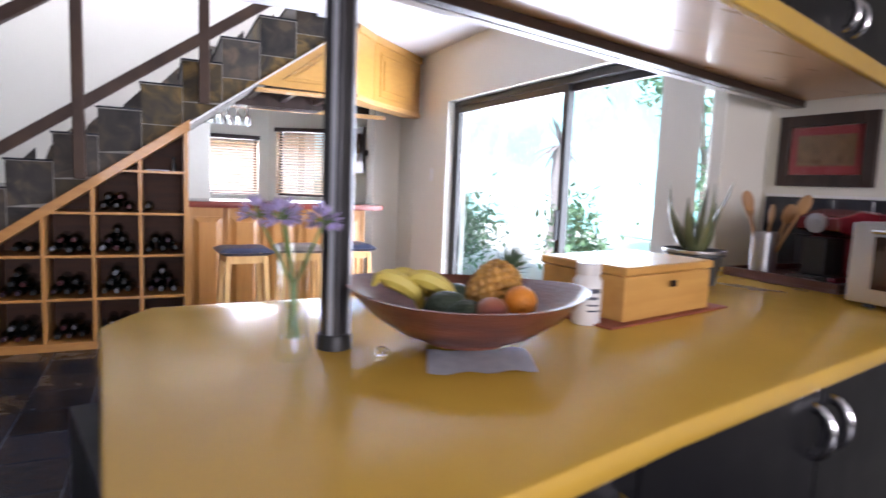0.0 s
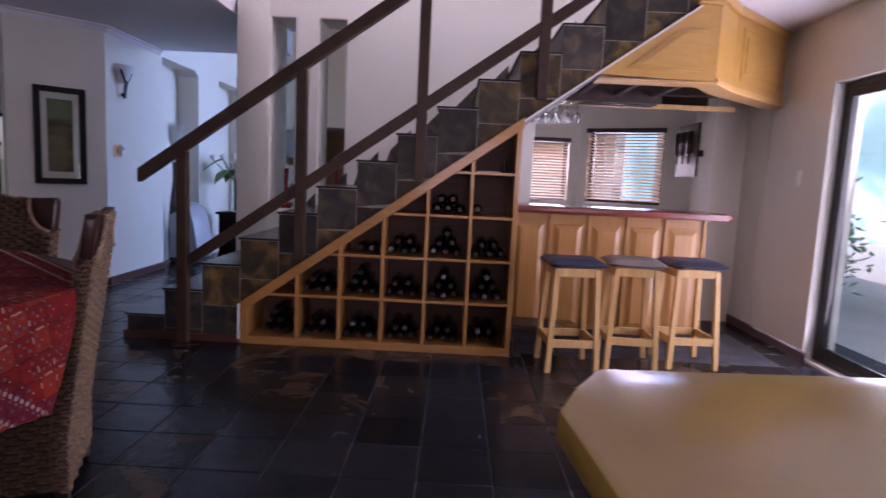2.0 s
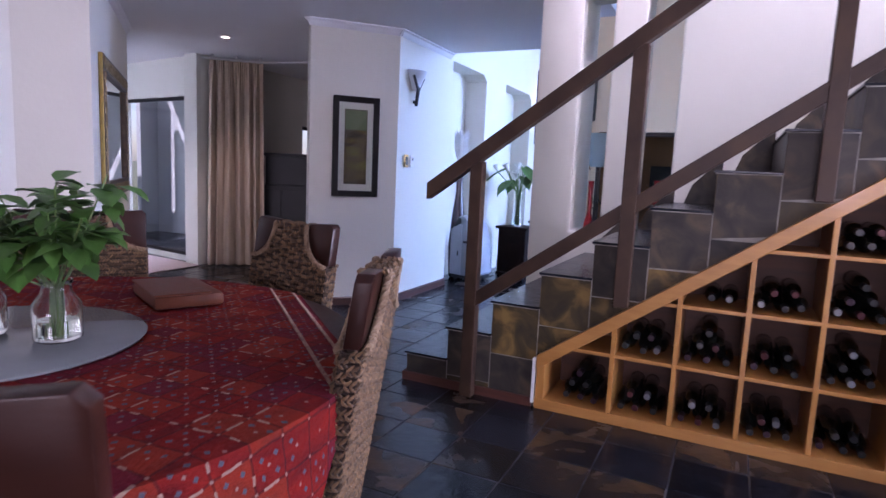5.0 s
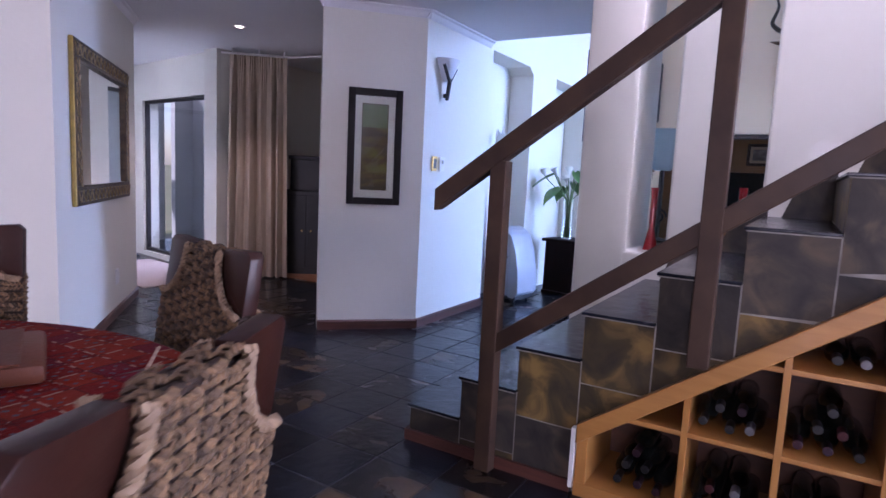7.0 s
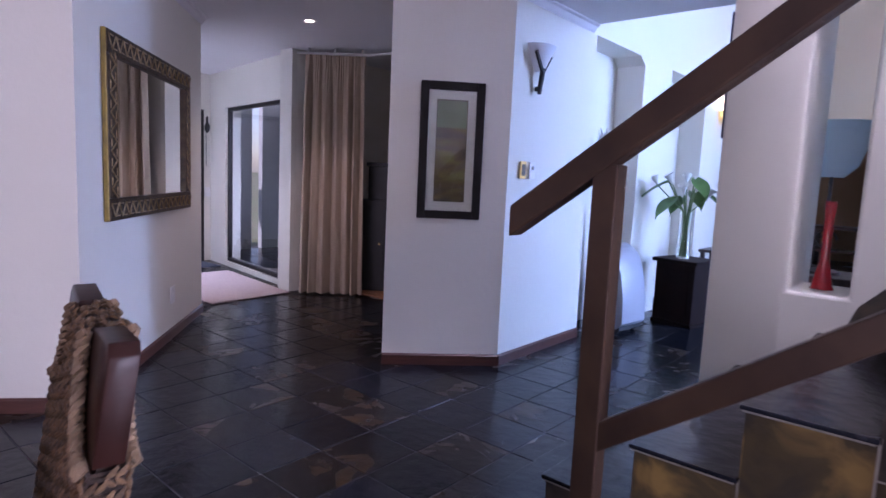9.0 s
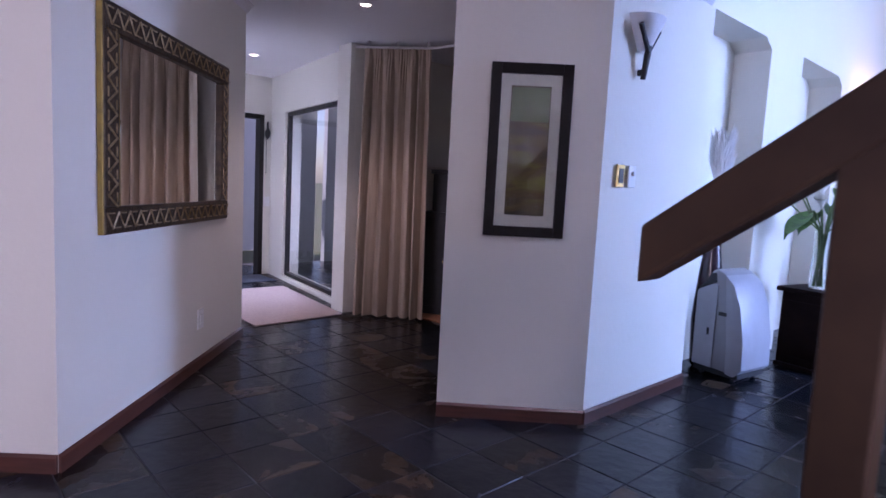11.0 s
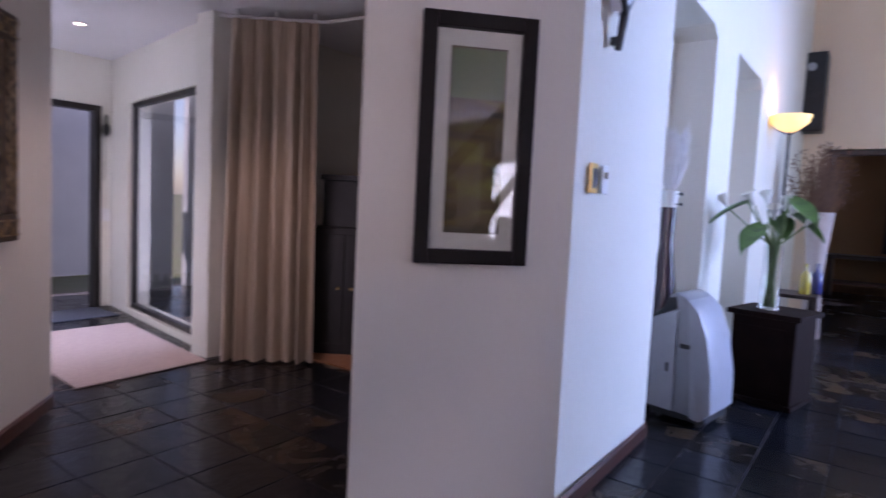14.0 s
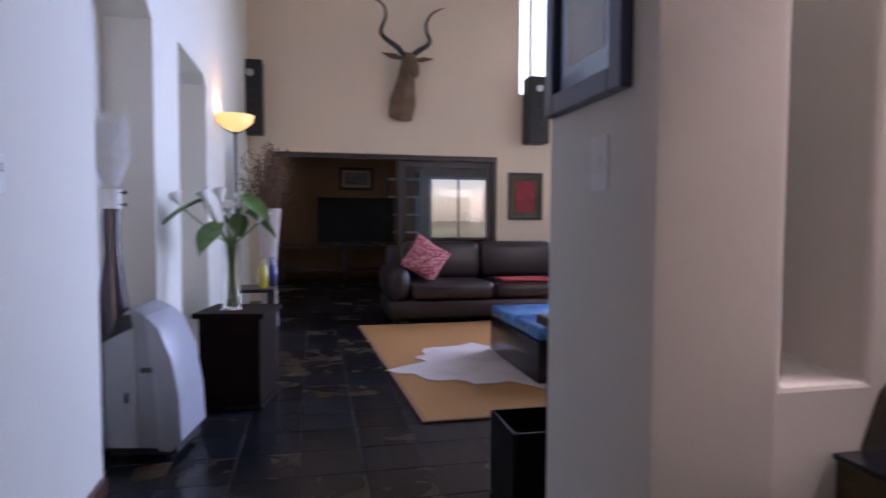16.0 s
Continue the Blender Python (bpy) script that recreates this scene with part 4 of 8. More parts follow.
RZ = lambda a: Matrix.Rotation(radians(a), 4, "Z")
framed_picture("kitchen_picture", "small dark framed picture with a red mount", 0.42, 0.31, Matrix.Translation((2.798, 3.865, 1.275)) @ RZ(-90), DARKWOOD, 0.05, mat("red_mount", (0.40, 0.05, 0.06), 0.7), 0.035, mat("brown_print", (0.30, 0.17, 0.09), 0.7, second=(0.17, 0.09, 0.05), scale=40))
# aloe in a dark pot
ALOE = mat("aloe_leaf", (0.13, 0.14, 0.06), 0.4, second=(0.07, 0.085, 0.035), scale=14, bump=0.1, jitter=0.2)
pot = thing("potted_aloe", "spiky green potted aloe in a dark pot on the worktop", "plant", Matrix.Translation((1.93, 3.54, CT)) @ KS @ Matrix.Diagonal((0.95, 0.95, 0.84, 1)))
part("pot", Mesh().lathe([(0.055, 0), (0.058, 0.003), (0.072, 0.09), (0.08, 0.092), (0.08, 0.105), (0.073, 0.105), (0.068, 0.09), (0.001, 0.085)], 28), mat("pot_dark", (0.05, 0.055, 0.06), 0.35, scale=8), pot, smooth=40)
part("rim", Mesh().lathe([(0.0805, 0.098), (0.0815, 0.1), (0.0815, 0.106), (0.08, 0.1075)], 28, cap=False), STEEL, pot, "pale pot rim", smooth=40)
part("soil", Mesh().lathe([(0.067, 0.086), (0.001, 0.09)], 20), mat("soil", (0.06, 0.045, 0.03), 0.9, bump=0.5), pot)
rs = random.Random(3)
for k in range(8):
    a, ln, lean = 2.4 * k, rs.uniform(0.15, 0.25), rs.uniform(0.25, 0.75)
    bow = [lean * ln * (1.5 * t - 0.75 * t * t - 0.25 * math.sin(3.1 * t) * (k % 2)) for t in [j / 7 for j in range(8)]]
    pts = [(math.cos(a) * r, math.sin(a) * r, 0.088 + ln * (0.45 * t + 0.55 * t * t) * (1.15 - 0.4 * lean)) for r, t in zip(bow, [j / 7 for j in range(8)])]
    part("leaf", Mesh().tube(pts, [0.017, 0.018, 0.018, 0.016, 0.0135, 0.01, 0.006, 0.001], 6, flat=0.45), ALOE, pot, smooth=50)

# ---- sliding door and garden ----
PX = DX + 0.10
sd = thing("sliding_door", "dark aluminium framed glass sliding patio door", "door", kind="structure")
Y0, Y1, ZT = 4.31, 6.83, 1.94
for nm, b in (("frame_jamb", (Y0 + 0.004, Y0 + 0.045, 0.022, ZT - 0.004)), ("frame_jamb", (Y1 - 0.045, Y1 - 0.004, 0.022, ZT - 0.004)), ("frame_head", (Y0 + 0.046, Y1 - 0.046, ZT - 0.05, ZT - 0.004)), ("frame_sill", (Y0 + 0.046, Y1 - 0.046, 0.022, 0.06))):
    part(nm, Mesh().box(PX - 0.035, PX + 0.045, b[0], b[1], b[2], b[3]), ALU, sd, bevel=0.003)
for x, a, b in ((PX - 0.018, 5.18, Y1 - 0.047), (PX + 0.02, Y0 + 0.047, 5.25)):
    leaf = part("door_leaf", Mesh().box(x - 0.015, x + 0.015, a, a + 0.05, 0.062, ZT - 0.052).box(x - 0.015, x + 0.015, b - 0.05, b, 0.062, ZT - 0.052).box(x - 0.014, x + 0.014, a + 0.05, b - 0.05, 0.062, 0.13).box(x - 0.014, x + 0.014, a + 0.05, b - 0.05, ZT - 0.1, ZT - 0.052), ALU, sd, bevel=0.002)
    p = part("pane", Mesh().box(x - 0.003, x + 0.003, a + 0.045, b - 0.045, 0.125, ZT - 0.095), PANE, leaf)
    p.visible_shadow = False
part("handle", Mesh().box(PX - 0.065, PX - 0.034, 5.192, 5.215, 0.88, 1.08), BLACKMATT, sd, "black pull handle", bevel=0.006)
sw = thing("light_switch", "white rocker light switch on the wall", "light switch", Matrix.Translation((DX - 0.001, 7.12, 1.24)) @ RZ(-90), kind="")
part("plate", Mesh().box(-0.035, 0.035, -0.008, 0, 0, 0.115), WHITEPL, sw, bevel=0.003)
part("rocker", Mesh().box(-0.012, 0.012, -0.012, -0.0085, 0.04, 0.075), WHITEPL, sw, bevel=0.002)
# narrow window's glass
win = thing("window_1", "narrow bright window strip in the plastered wall", "window", kind="structure")
p = part("pane", Mesh().box(DX + 0.1, DX + 0.106, 4.08, 4.141, 0.752, 1.718), PANE, win)
p.visible_shadow = False
# patio and garden
solid("patio", Mesh().box(DX + 0.22, 11.4, 2.0, 19.0, -0.03, -0.005), mat("patio_paving", (0.78, 0.75, 0.7), 0.8, second=(0.68, 0.65, 0.6), scale=2.5, bump=0.3), "sunlit pale patio paving", "paving", kind="structure")
def glowing_distance():
    """Glowing sheet with overbright garden light painted in: pale sky, blue-green foliage masses."""
    q = mat("garden_glow", (0.5, 0.6, 0.55), 1.0, spec=0.0)
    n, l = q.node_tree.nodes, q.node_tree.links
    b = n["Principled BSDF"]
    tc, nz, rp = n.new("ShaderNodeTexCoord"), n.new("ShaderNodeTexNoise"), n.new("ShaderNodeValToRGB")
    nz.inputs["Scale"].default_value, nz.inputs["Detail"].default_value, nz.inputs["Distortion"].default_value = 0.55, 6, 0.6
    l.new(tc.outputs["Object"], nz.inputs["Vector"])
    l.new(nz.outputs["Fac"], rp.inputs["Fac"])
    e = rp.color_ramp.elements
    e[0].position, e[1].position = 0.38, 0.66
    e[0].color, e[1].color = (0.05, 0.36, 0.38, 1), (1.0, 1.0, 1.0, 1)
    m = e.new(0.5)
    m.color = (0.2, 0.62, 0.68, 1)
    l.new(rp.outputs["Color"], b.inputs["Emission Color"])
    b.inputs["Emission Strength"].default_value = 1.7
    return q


solid("backdrop", Mesh().prism([(8.6, -8), (11.5, 2), (12.5, 10), (11.0, 20), (7.0, 28), (7.3, 28.2), (11.4, 20.1), (13.0, 10), (12.0, 1.9), (9.0, -8.2)], -0.03, 7.0), glowing_distance(), "glowing backdrop sheet with blown-out garden light and pale foliage painted in", "backdrop", kind="structure")
SUNLEAF = mat("sunlit_leaf", (0.30, 0.46, 0.26), 0.5, second=(0.2, 0.36, 0.2), scale=6, jitter=0.4, island=True)
BARK = mat("bark", (0.42, 0.36, 0.30), 0.9, second=(0.28, 0.23, 0.19), scale=7, stretch=(1, 1, 0.3), bump=0.6)


def shrub(name, label, at, r, h, leaves, seed, size=0.09, trunk=0.0, category="shrub"):
    rs = random.Random(seed)
    root = thing(name, label, category, Matrix.Translation(at))
    wood, crown = Mesh(), Mesh()
    tips = []
    if trunk:
        wood.tube([(0, 0, 0), (0.04, 0.02, trunk * 0.5), (0.0, 0.05, trunk)], [0.09, 0.07, 0.05], 8)
    for k in range(9):
        a, e = rs.uniform(0, 6.28), rs.uniform(0.2, 1.0)
        tip = Vector((r * 0.75 * math.cos(a) * (1.1 - e * 0.6), r * 0.75 * math.sin(a) * (1.1 - e * 0.6), trunk + h * e))
        wood.tube([(0, 0, trunk * 0.9), tip * 0.5 + Vector((0, 0, trunk * 0.5 + 0.05)), tip], [0.025, 0.015, 0.006], 5)
        tips.append(tip)
    for k in range(leaves):
        t = tips[k % 9]
        c = t + Vector((rs.gauss(0, r * 0.28), rs.gauss(0, r * 0.28), rs.gauss(0, h * 0.16)))
        c.z = max(0.03, c.z)
        petal(crown, c, (rs.uniform(-1, 1), rs.uniform(-1, 1), rs.uniform(-0.4, 0.9)), size * rs.uniform(0.7, 1.5), size * 0.28)
    part("branches", wood, BARK, root, smooth=50)
    part("foliage", crown, SUNLEAF, root, kind="stuff")
    return root


for k, (x, y, r, h, tr) in enumerate(((3.7, 9.2, 0.5, 0.8, 0), (4.4, 10.6, 0.8, 1.3, 0), (5.2, 8.6, 0.5, 0.9, 0), (6.6, 7.2, 0.9, 1.6, 0), (8.4, 9.2, 1.9, 2.0, 1.9), (8.0, 5.6, 1.0, 1.5, 0), (8.3, 3.8, 1.1, 1.7, 0.4))):
    shrub("garden_shrub" if not tr else "garden_tree", "leafy green garden shrub in full sun" if not tr else "small leafy garden tree in full sun", (x, y, -0.03), r, h, 900 if tr == 0 else 1500, 20 + k, 0.12 if tr == 0 else 0.24, tr, "shrub" if not tr else "tree")
DRYPALM = mat("dry_palm", (0.55, 0.5, 0.48), 0.8, second=(0.4, 0.36, 0.36), scale=8, bump=0.4)
palm = thing("palm_tree", "palm with a rough trunk and drooping fronds in the garden", "palm", Matrix.Translation((6.7, 11.0, -0.005)))
part("trunk", Mesh().tube([(0, 0, 0), (0.05, 0, 0.7), (0.02, 0.03, 1.4), (0.06, 0.02, 2.0)], [0.16, 0.13, 0.12, 0.13], 10), DRYPALM, palm, smooth=50)
rs = random.Random(31)
for k in range(34):
    a, e = 2.4 * k, rs.uniform(-0.45, 1.2)
    ln = rs.uniform(0.55, 0.85)
    d = Vector((math.cos(a) * math.cos(e), math.sin(a) * math.cos(e), math.sin(e)))
    side_ = d.cross(Vector((0, 0, 1))).normalized()
    me = Mesh()
    spine = [Vector((0.06, 0.02, 2.0)) + d * ln * t - Vector((0, 0, 0.22 * t * t)) for t in (0, 0.35, 0.7, 1.0)]
    for q in range(3):
        w0, w1 = (0.02, 0.034, 0.022, 0.002)[q], (0.02, 0.034, 0.022, 0.002)[q + 1]
        me.add([spine[q] - side_ * w0, spine[q] + side_ * w0, spine[q + 1] + side_ * w1, spine[q + 1] - side_ * w1], [(0, 1, 2, 3)])
    part("frond", me, DRYPALM, palm)

# ---- bar ----
bar = thing("bar_counter", "golden panelled wooden bar with a polished red-brown top", "bar")
BXL, BXR, BY = 0.37, 1.82, 7.1
part("front", Mesh().box(BXL, BXR, BY, BY + 0.03, 0.0, 0.955), PINE_V, bar, bevel=0.002)
part("end", Mesh().box(BXR - 0.03, BXR, BY + 0.031, BY + 0.5, 0.0, 0.955), PINE_V, bar)
part("plinth", Mesh().box(BXL, BXR + 0.01, BY - 0.016, BY - 0.001, 0.0, 0.09), DARKWOOD, bar)
for k in range(5):
    x0 = BXL + 0.05 + 0.285 * k
    for zz in ((0.12, 0.87),):
        fr_ = part("panel_frame", Mesh().box(x0 - 0.012, x0 + 0.212, BY - 0.008, BY - 0.0005, zz[0] - 0.012, zz[1] + 0.012), PINE, bar, bevel=0.003)
        me = Mesh()
        a, b, c, d = x0, x0 + 0.2, zz[0], zz[1]
        me.add([(a, BY - 0.0085, c), (b, BY - 0.0085, c), (b, BY - 0.0085, d), (a, BY - 0.0085, d), (a + 0.035, BY - 0.022, c + 0.035), (b - 0.035, BY - 0.022, c + 0.035), (b - 0.035, BY - 0.022, d - 0.035), (a + 0.035, BY - 0.022, d - 0.035)], [(0, 1, 5, 4), (1, 2, 6, 5), (2, 3, 7, 6), (3, 0, 4, 7), (4, 5, 6, 7)])
        part("raised_panel", me, PINE_V, fr_)
for x in [BXL + 0.02 + 0.285 * k for k in range(6)]:
    part("stile", Mesh().box(x - 0.014, x + 0.014, BY - 0.014, BY - 0.0005, 0.09, 0.955), PINE_V, bar, bevel=0.003)
part("top", Mesh().prism([(BXL, 6.96), (1.93, 6.96), (1.97, 7.0), (1.97, 7.56), (BXL, 7.56)], 0.957, 1.007), BARTOP, bar, "polished red-brown bar top", bevel=0.014, smooth=40)


def stool(at, cushion, label):
    root = thing("bar_stool", label, "stool", at, group="bar stools")
    s, t = 0.155, 0.125
    for sx in (-1, 1):
        for sy in (-1, 1):
            me = Mesh()
            q = 0.017
            lo, hi = Vector((sx * s, sy * s, 0)), Vector((sx * t, sy * t, 0.655))
            me.add([lo + Vector(d) for d in ((-q, -q, 0), (q, -q, 0), (q, q, 0), (-q, q, 0))] + [hi + Vector(d) for d in ((-q, -q, 0), (q, -q, 0), (q, q, 0), (-q, q, 0))], [(3, 2, 1, 0), (4, 5, 6, 7), (0, 1, 5, 4), (1, 2, 6, 5), (2, 3, 7, 6), (3, 0, 4, 7)])
            part("leg", me, PALEPINE, root, bevel=0.003)
    for z, w, inset in ((0.16, 0.05, 0.148), (0.605, 0.055, 0.128)):
        for a in range(4):
            part("stretcher" if z < 0.5 else "apron", Mesh().box(-inset + 0.017, inset - 0.017, -inset - 0.01, -inset + 0.01, z, z + w), PALEPINE, root, m=RZ(90 * a), bevel=0.003)
    seat = Mesh()
    n = 12
    for side in (0, 1):
        for j in range(n):
            for i in range(n):
                u, v = -1 + 2 * i / (n - 1), -1 + 2 * j / (n - 1)
                e = (1 - abs(u) ** 6) * (1 - abs(v) ** 6)
                seat.v.append((u * 0.185, v * 0.175, 0.683 + (0.032 * e + 0.008 * u * u if side else -0.026 * e ** 0.4)))
        o = side * n * n
        for j in range(n - 1):
            for i in range(n - 1):
                f = (o + j * n + i, o + j * n + i + 1, o + (j + 1) * n + i + 1, o + (j + 1) * n + i)
                seat.f.append(f if side else f[::-1])
    seat.m = [0] * len(seat.f)
    part("cushion", seat, cushion, root, "padded leather seat", smooth=70)
    return root


NAVY = mat("navy_leather", (0.035, 0.045, 0.085), 0.4, second=(0.025, 0.03, 0.06), scale=12, bump=0.15, bump_scale=120)
TAUPE = mat("taupe_leather", (0.25, 0.20, 0.18), 0.5, second=(0.17, 0.13, 0.12), scale=9, bump=0.2, bump_scale=120)
for x, y, a, m_, lb in ((0.72, 6.44, 4, NAVY, "pale pine bar stool with a dark blue padded seat"), (1.14, 6.56, -3, TAUPE, "pale pine bar stool with a worn taupe padded seat"), (1.55, 6.64, 3, NAVY, "pale pine bar stool with a dark blue padded seat")):
    stool(Matrix.Translation((x, y, 0)) @ RZ(a), m_, lb)
low = thing("low_stool", "low dark wooden footstool in front of the bar", "stool", Matrix.Translation((0.55, 6.86, 0)))
part("seat", Mesh().box(-0.17, 0.2, -0.14, 0.14, 0.14, 0.18), DARKWOOD, low, bevel=0.012)
for sx in (-0.13, 0.16):
    for sy in (-0.1, 0.1):
        part("leg", Mesh().box(sx - 0.015, sx + 0.015, sy - 0.015, sy + 0.015, 0, 0.139), DARKWOOD, low)

# wooden canopy over the bar
# lighter copy of the golden pine, for the canopy alone
CANOPY = mat("honey_pine", (0.58, 0.32, 0.075), 0.34, second=(0.48, 0.245, 0.05), scale=4, stretch=(1.5, 1.5, 7), amount=0.8, bump=0.05, bump_scale=40, coat=0.25, distort=0.8)
can = thing("bar_canopy", "golden pine cabinets hung over the bar", "cabinet")
CY = 6.563
part("front_panel", Mesh().prism([(0.80, 1.88), (1.56, 1.86), (1.56, 2.33), (1.44, 2.33)], CY + 0.02, CY, "y"), CANOPY, can, bevel=0.003)
part("panel_moulding", Mesh().prism([(1.0, 1.925), (1.49, 1.915), (1.49, 2.18), (1.33, 2.18)], CY - 0.001, CY - 0.012, "y"), CANOPY, can, bevel=0.008)
part("raised_panel", Mesh().prism([(1.075, 1.945), (1.465, 1.935), (1.465, 2.155), (1.345, 2.155)], CY - 0.0125, CY - 0.021, "y"), CANOPY, can, bevel=0.006)
part("crown", Mesh().box(1.41, 1.58, CY - 0.03, CY + 0.02, 2.331, 2.37), CANOPY, can, bevel=0.008)
part("bottom_board", Mesh().prism([(0.82, CY - 0.01), (1.57, CY - 0.01), (1.81, 6.845), (2.47, 7.44), (2.47, 7.56), (2.36, 7.56), (1.70, 6.98), (1.50, CY + 0.15), (0.82, CY + 0.15)], 1.845, 1.858), PALEPINE, can, bevel=0.003)
for x in (0.83, 1.1, 1.38):
    part("cross_bar", Mesh().box(x, x + 0.04, CY + 0.151, 7.58, 1.846, 1.875), DARKWOOD, can, "dark brown bar of the glass rack" if x < 1 else "")
part("glass_rack", Mesh().box(0.40, 1.46, 7.24, 7.26, 1.8005, 1.896).box(0.40, 1.46, 7.34, 7.36, 1.8005, 1.896).box(0.40, 1.46, 7.44, 7.46, 1.8005, 1.896).box(0.40, 1.46, 7.261, 7.339, 1.876, 1.896).box(0.40, 1.46, 7.361, 7.439, 1.876, 1.896), DARKWOOD, can, "dark brown glass rack")
c0, c1, c2 = Vector((1.565, CY, 0)), Vector((1.80, 6.85, 0)), Vector((2.468, 7.455, 0))
for p, q, nm in ((c0, c1, "corner_panel"), (c1, c2, "cabinet_door")):
    d = q - p
    fm = Matrix.Translation(p) @ RZ(math.degrees(math.atan2(d.y, d.x)))
    ln = d.length
    dr = part(nm, Mesh().box(0.002, ln - 0.002, 0, 0.02, 1.86, CZ - 0.05), CANOPY, can, m=fm, bevel=0.003)
    if nm == "cabinet_door":
        for bb in ((0.1, ln - 0.1, 1.93, 1.95), (0.1, ln - 0.1, CZ - 0.14, CZ - 0.12), (0.1, 0.12, 1.951, CZ - 0.141), (ln - 0.12, ln - 0.1, 1.951, CZ - 0.141)):
            part("moulding", Mesh().box(bb[0], bb[1], -0.009, -0.0005, bb[2], bb[3]), CANOPY, dr, bevel=0.003)
        part("raised_panel", Mesh().box(0.16, ln - 0.16, -0.012, -0.0005, 1.99, CZ - 0.18), CANOPY, dr, bevel=0.006)
    part("crown", Mesh().box(0, ln, -0.022, -0.001, CZ - 0.07, CZ - 0.005), CANOPY, can, m=fm, bevel=0.008)
    part("foot_moulding", Mesh().box(0, ln, -0.014, -0.001, 1.86, 1.885), PALEPINE, can, m=fm, bevel=0.004)
# dark beams and rail with hanging glasses
for k, y in enumerate((7.95, 8.7)):
    solid("ceiling_beam", Mesh().box(0.12, 2.45, y, y + 0.09, 1.98, 2.09), DARKWOOD, "dark stained ceiling beam over the bar", "beam", bevel=0.005, group="bar beams")
solid("ceiling_beam", Mesh().box(1.2, 1.29, 8.045, 8.695, 1.985, 2.08), DARKWOOD, "dark stained cross beam over the bar", "beam", bevel=0.005, group="bar beams")
solid("bar_rail", Mesh().box(0.4, 2.15, 7.54, 7.57, 1.805, 1.844), PALEPINE, "pale wooden rail under the bar canopy", "rail", bevel=0.004)
WG = Mesh().lathe([(0.03, 0), (0.031, -0.003), (0.004, -0.008), (0.004, -0.07), (0.026, -0.095), (0.031, -0.13), (0.027, -0.16), (0.026, -0.16), (0.03, -0.13), (0.025, -0.097), (0.001, -0.076)], 14).data("wine_glass", [GLASS], smooth=50)
for i in range(6):
    for j in range(2):
        solid("wine_glass", WG, GLASS, "clear wine glass hanging under the bar canopy", "glass", at=Matrix.Translation((0.47 + 0.075 * i, 7.3 + 0.1 * j, 1.8)), group="hanging wine glasses")


def blind_window(name, a, b, z0, z1, label):
    """A dark framed window with a venetian blind between two plan points."""
    a, b = Vector((*a, 0)), Vector((*b, 0))
    d = b - a
    w = d.length
    root = thing(name, label, "window", Matrix.Translation(a) @ RZ(math.degrees(math.atan2(d.y, d.x))), kind="structure")
    fr = part("window_frame", Mesh().box(0, w, 0.1, 0.14, z0, z0 + 0.04).box(0, w, 0.1, 0.14, z1 - 0.04, z1).box(0, 0.04, 0.1, 0.14, z0 + 0.04, z1 - 0.04).box(w - 0.04, w, 0.1, 0.14, z0 + 0.04, z1 - 0.04), DARKWOOD, root)
    p = part("pane", Mesh().box(0.04, w - 0.04, 0.118, 0.122, z0 + 0.04, z1 - 0.04), PANE, fr)
    p.visible_shadow = False
    part("blind_head", Mesh().box(-0.02, w + 0.02, -0.02, 0.04, z1 - 0.05, z1), DARKWOOD, root, "dark blind head rail")
    sm = Mesh().box(0.0, w, -0.02, 0.02, -0.0012, 0.0012).data("slat", [BLIND])
    z = z1 - 0.07
    while z > z0 + 0.02:
        part("slat", sm, BLIND, root, m=Matrix.Translation((0, 0.01, z)) @ Matrix.Rotation(radians(24), 4, "X"))
        z -= 0.034
    return root


BLIND = mat("wooden_blind", (0.62, 0.43, 0.25), 0.5, second=(0.5, 0.33, 0.18), scale=5, stretch=(0.4, 8, 8))
blind_window("window_2", (0.21, 9.9), (1.29, 9.9), 0.98, 1.72, "bar window behind a wooden venetian blind")
bd = Vector((1.08, -0.7, 0)).normalized()
blind_window("window_3", (1.42 + bd.x * 0.1, 9.9 + bd.y * 0.1), (1.42 + bd.x * 0.98, 9.9 + bd.y * 0.98), 0.98, 1.84, "bar window behind a half closed wooden venetian blind")
opt = thing("bottle_optic", "dark rack of upturned bottles on the bar wall", "bottle rack", Matrix.Translation((2.18, 8.3, 1.3)))
part("board", Mesh().box(0.0, 0.02, 0, 0.5, 0, 0.5), DARKWOOD, opt)
part("bracket", Mesh().box(0.021, 0.319, 0.22, 0.28, 0.2, 0.26), DARKWOOD, opt)
for k in range(3):
    part("bottle", Mesh().lathe([(0.01, 0), (0.012, 0.07), (0.03, 0.11), (0.031, 0.3), (0.02, 0.31)], 12, Matrix.Translation((-0.035, 0.1 + 0.15 * k, 0.12))), mat("optic_bottle", (0.06, 0.03, 0.015), 0.15, coat=0.4), opt, smooth=50)
    part("clip", Mesh().box(-0.03, -0.0005, 0.09 + 0.15 * k, 0.11 + 0.15 * k, 0.2, 0.22), STEEL, opt)

# ---- wine bottles in the rack ----
BOTTLE = mat("dark_bottle_glass", (0.012, 0.014, 0.012), 0.12, second=(0.008, 0.01, 0.009), scale=6, coat=0.3, jitter=0.4)
FOILS = [mat("foil_" + n, c, 0.35, metal=0.4, scale=12) for n, c in (("black", (0.02, 0.02, 0.02)), ("red", (0.05, 0.008, 0.01)), ("silver", (0.16, 0.16, 0.17)), ("plum", (0.028, 0.011, 0.02)))]
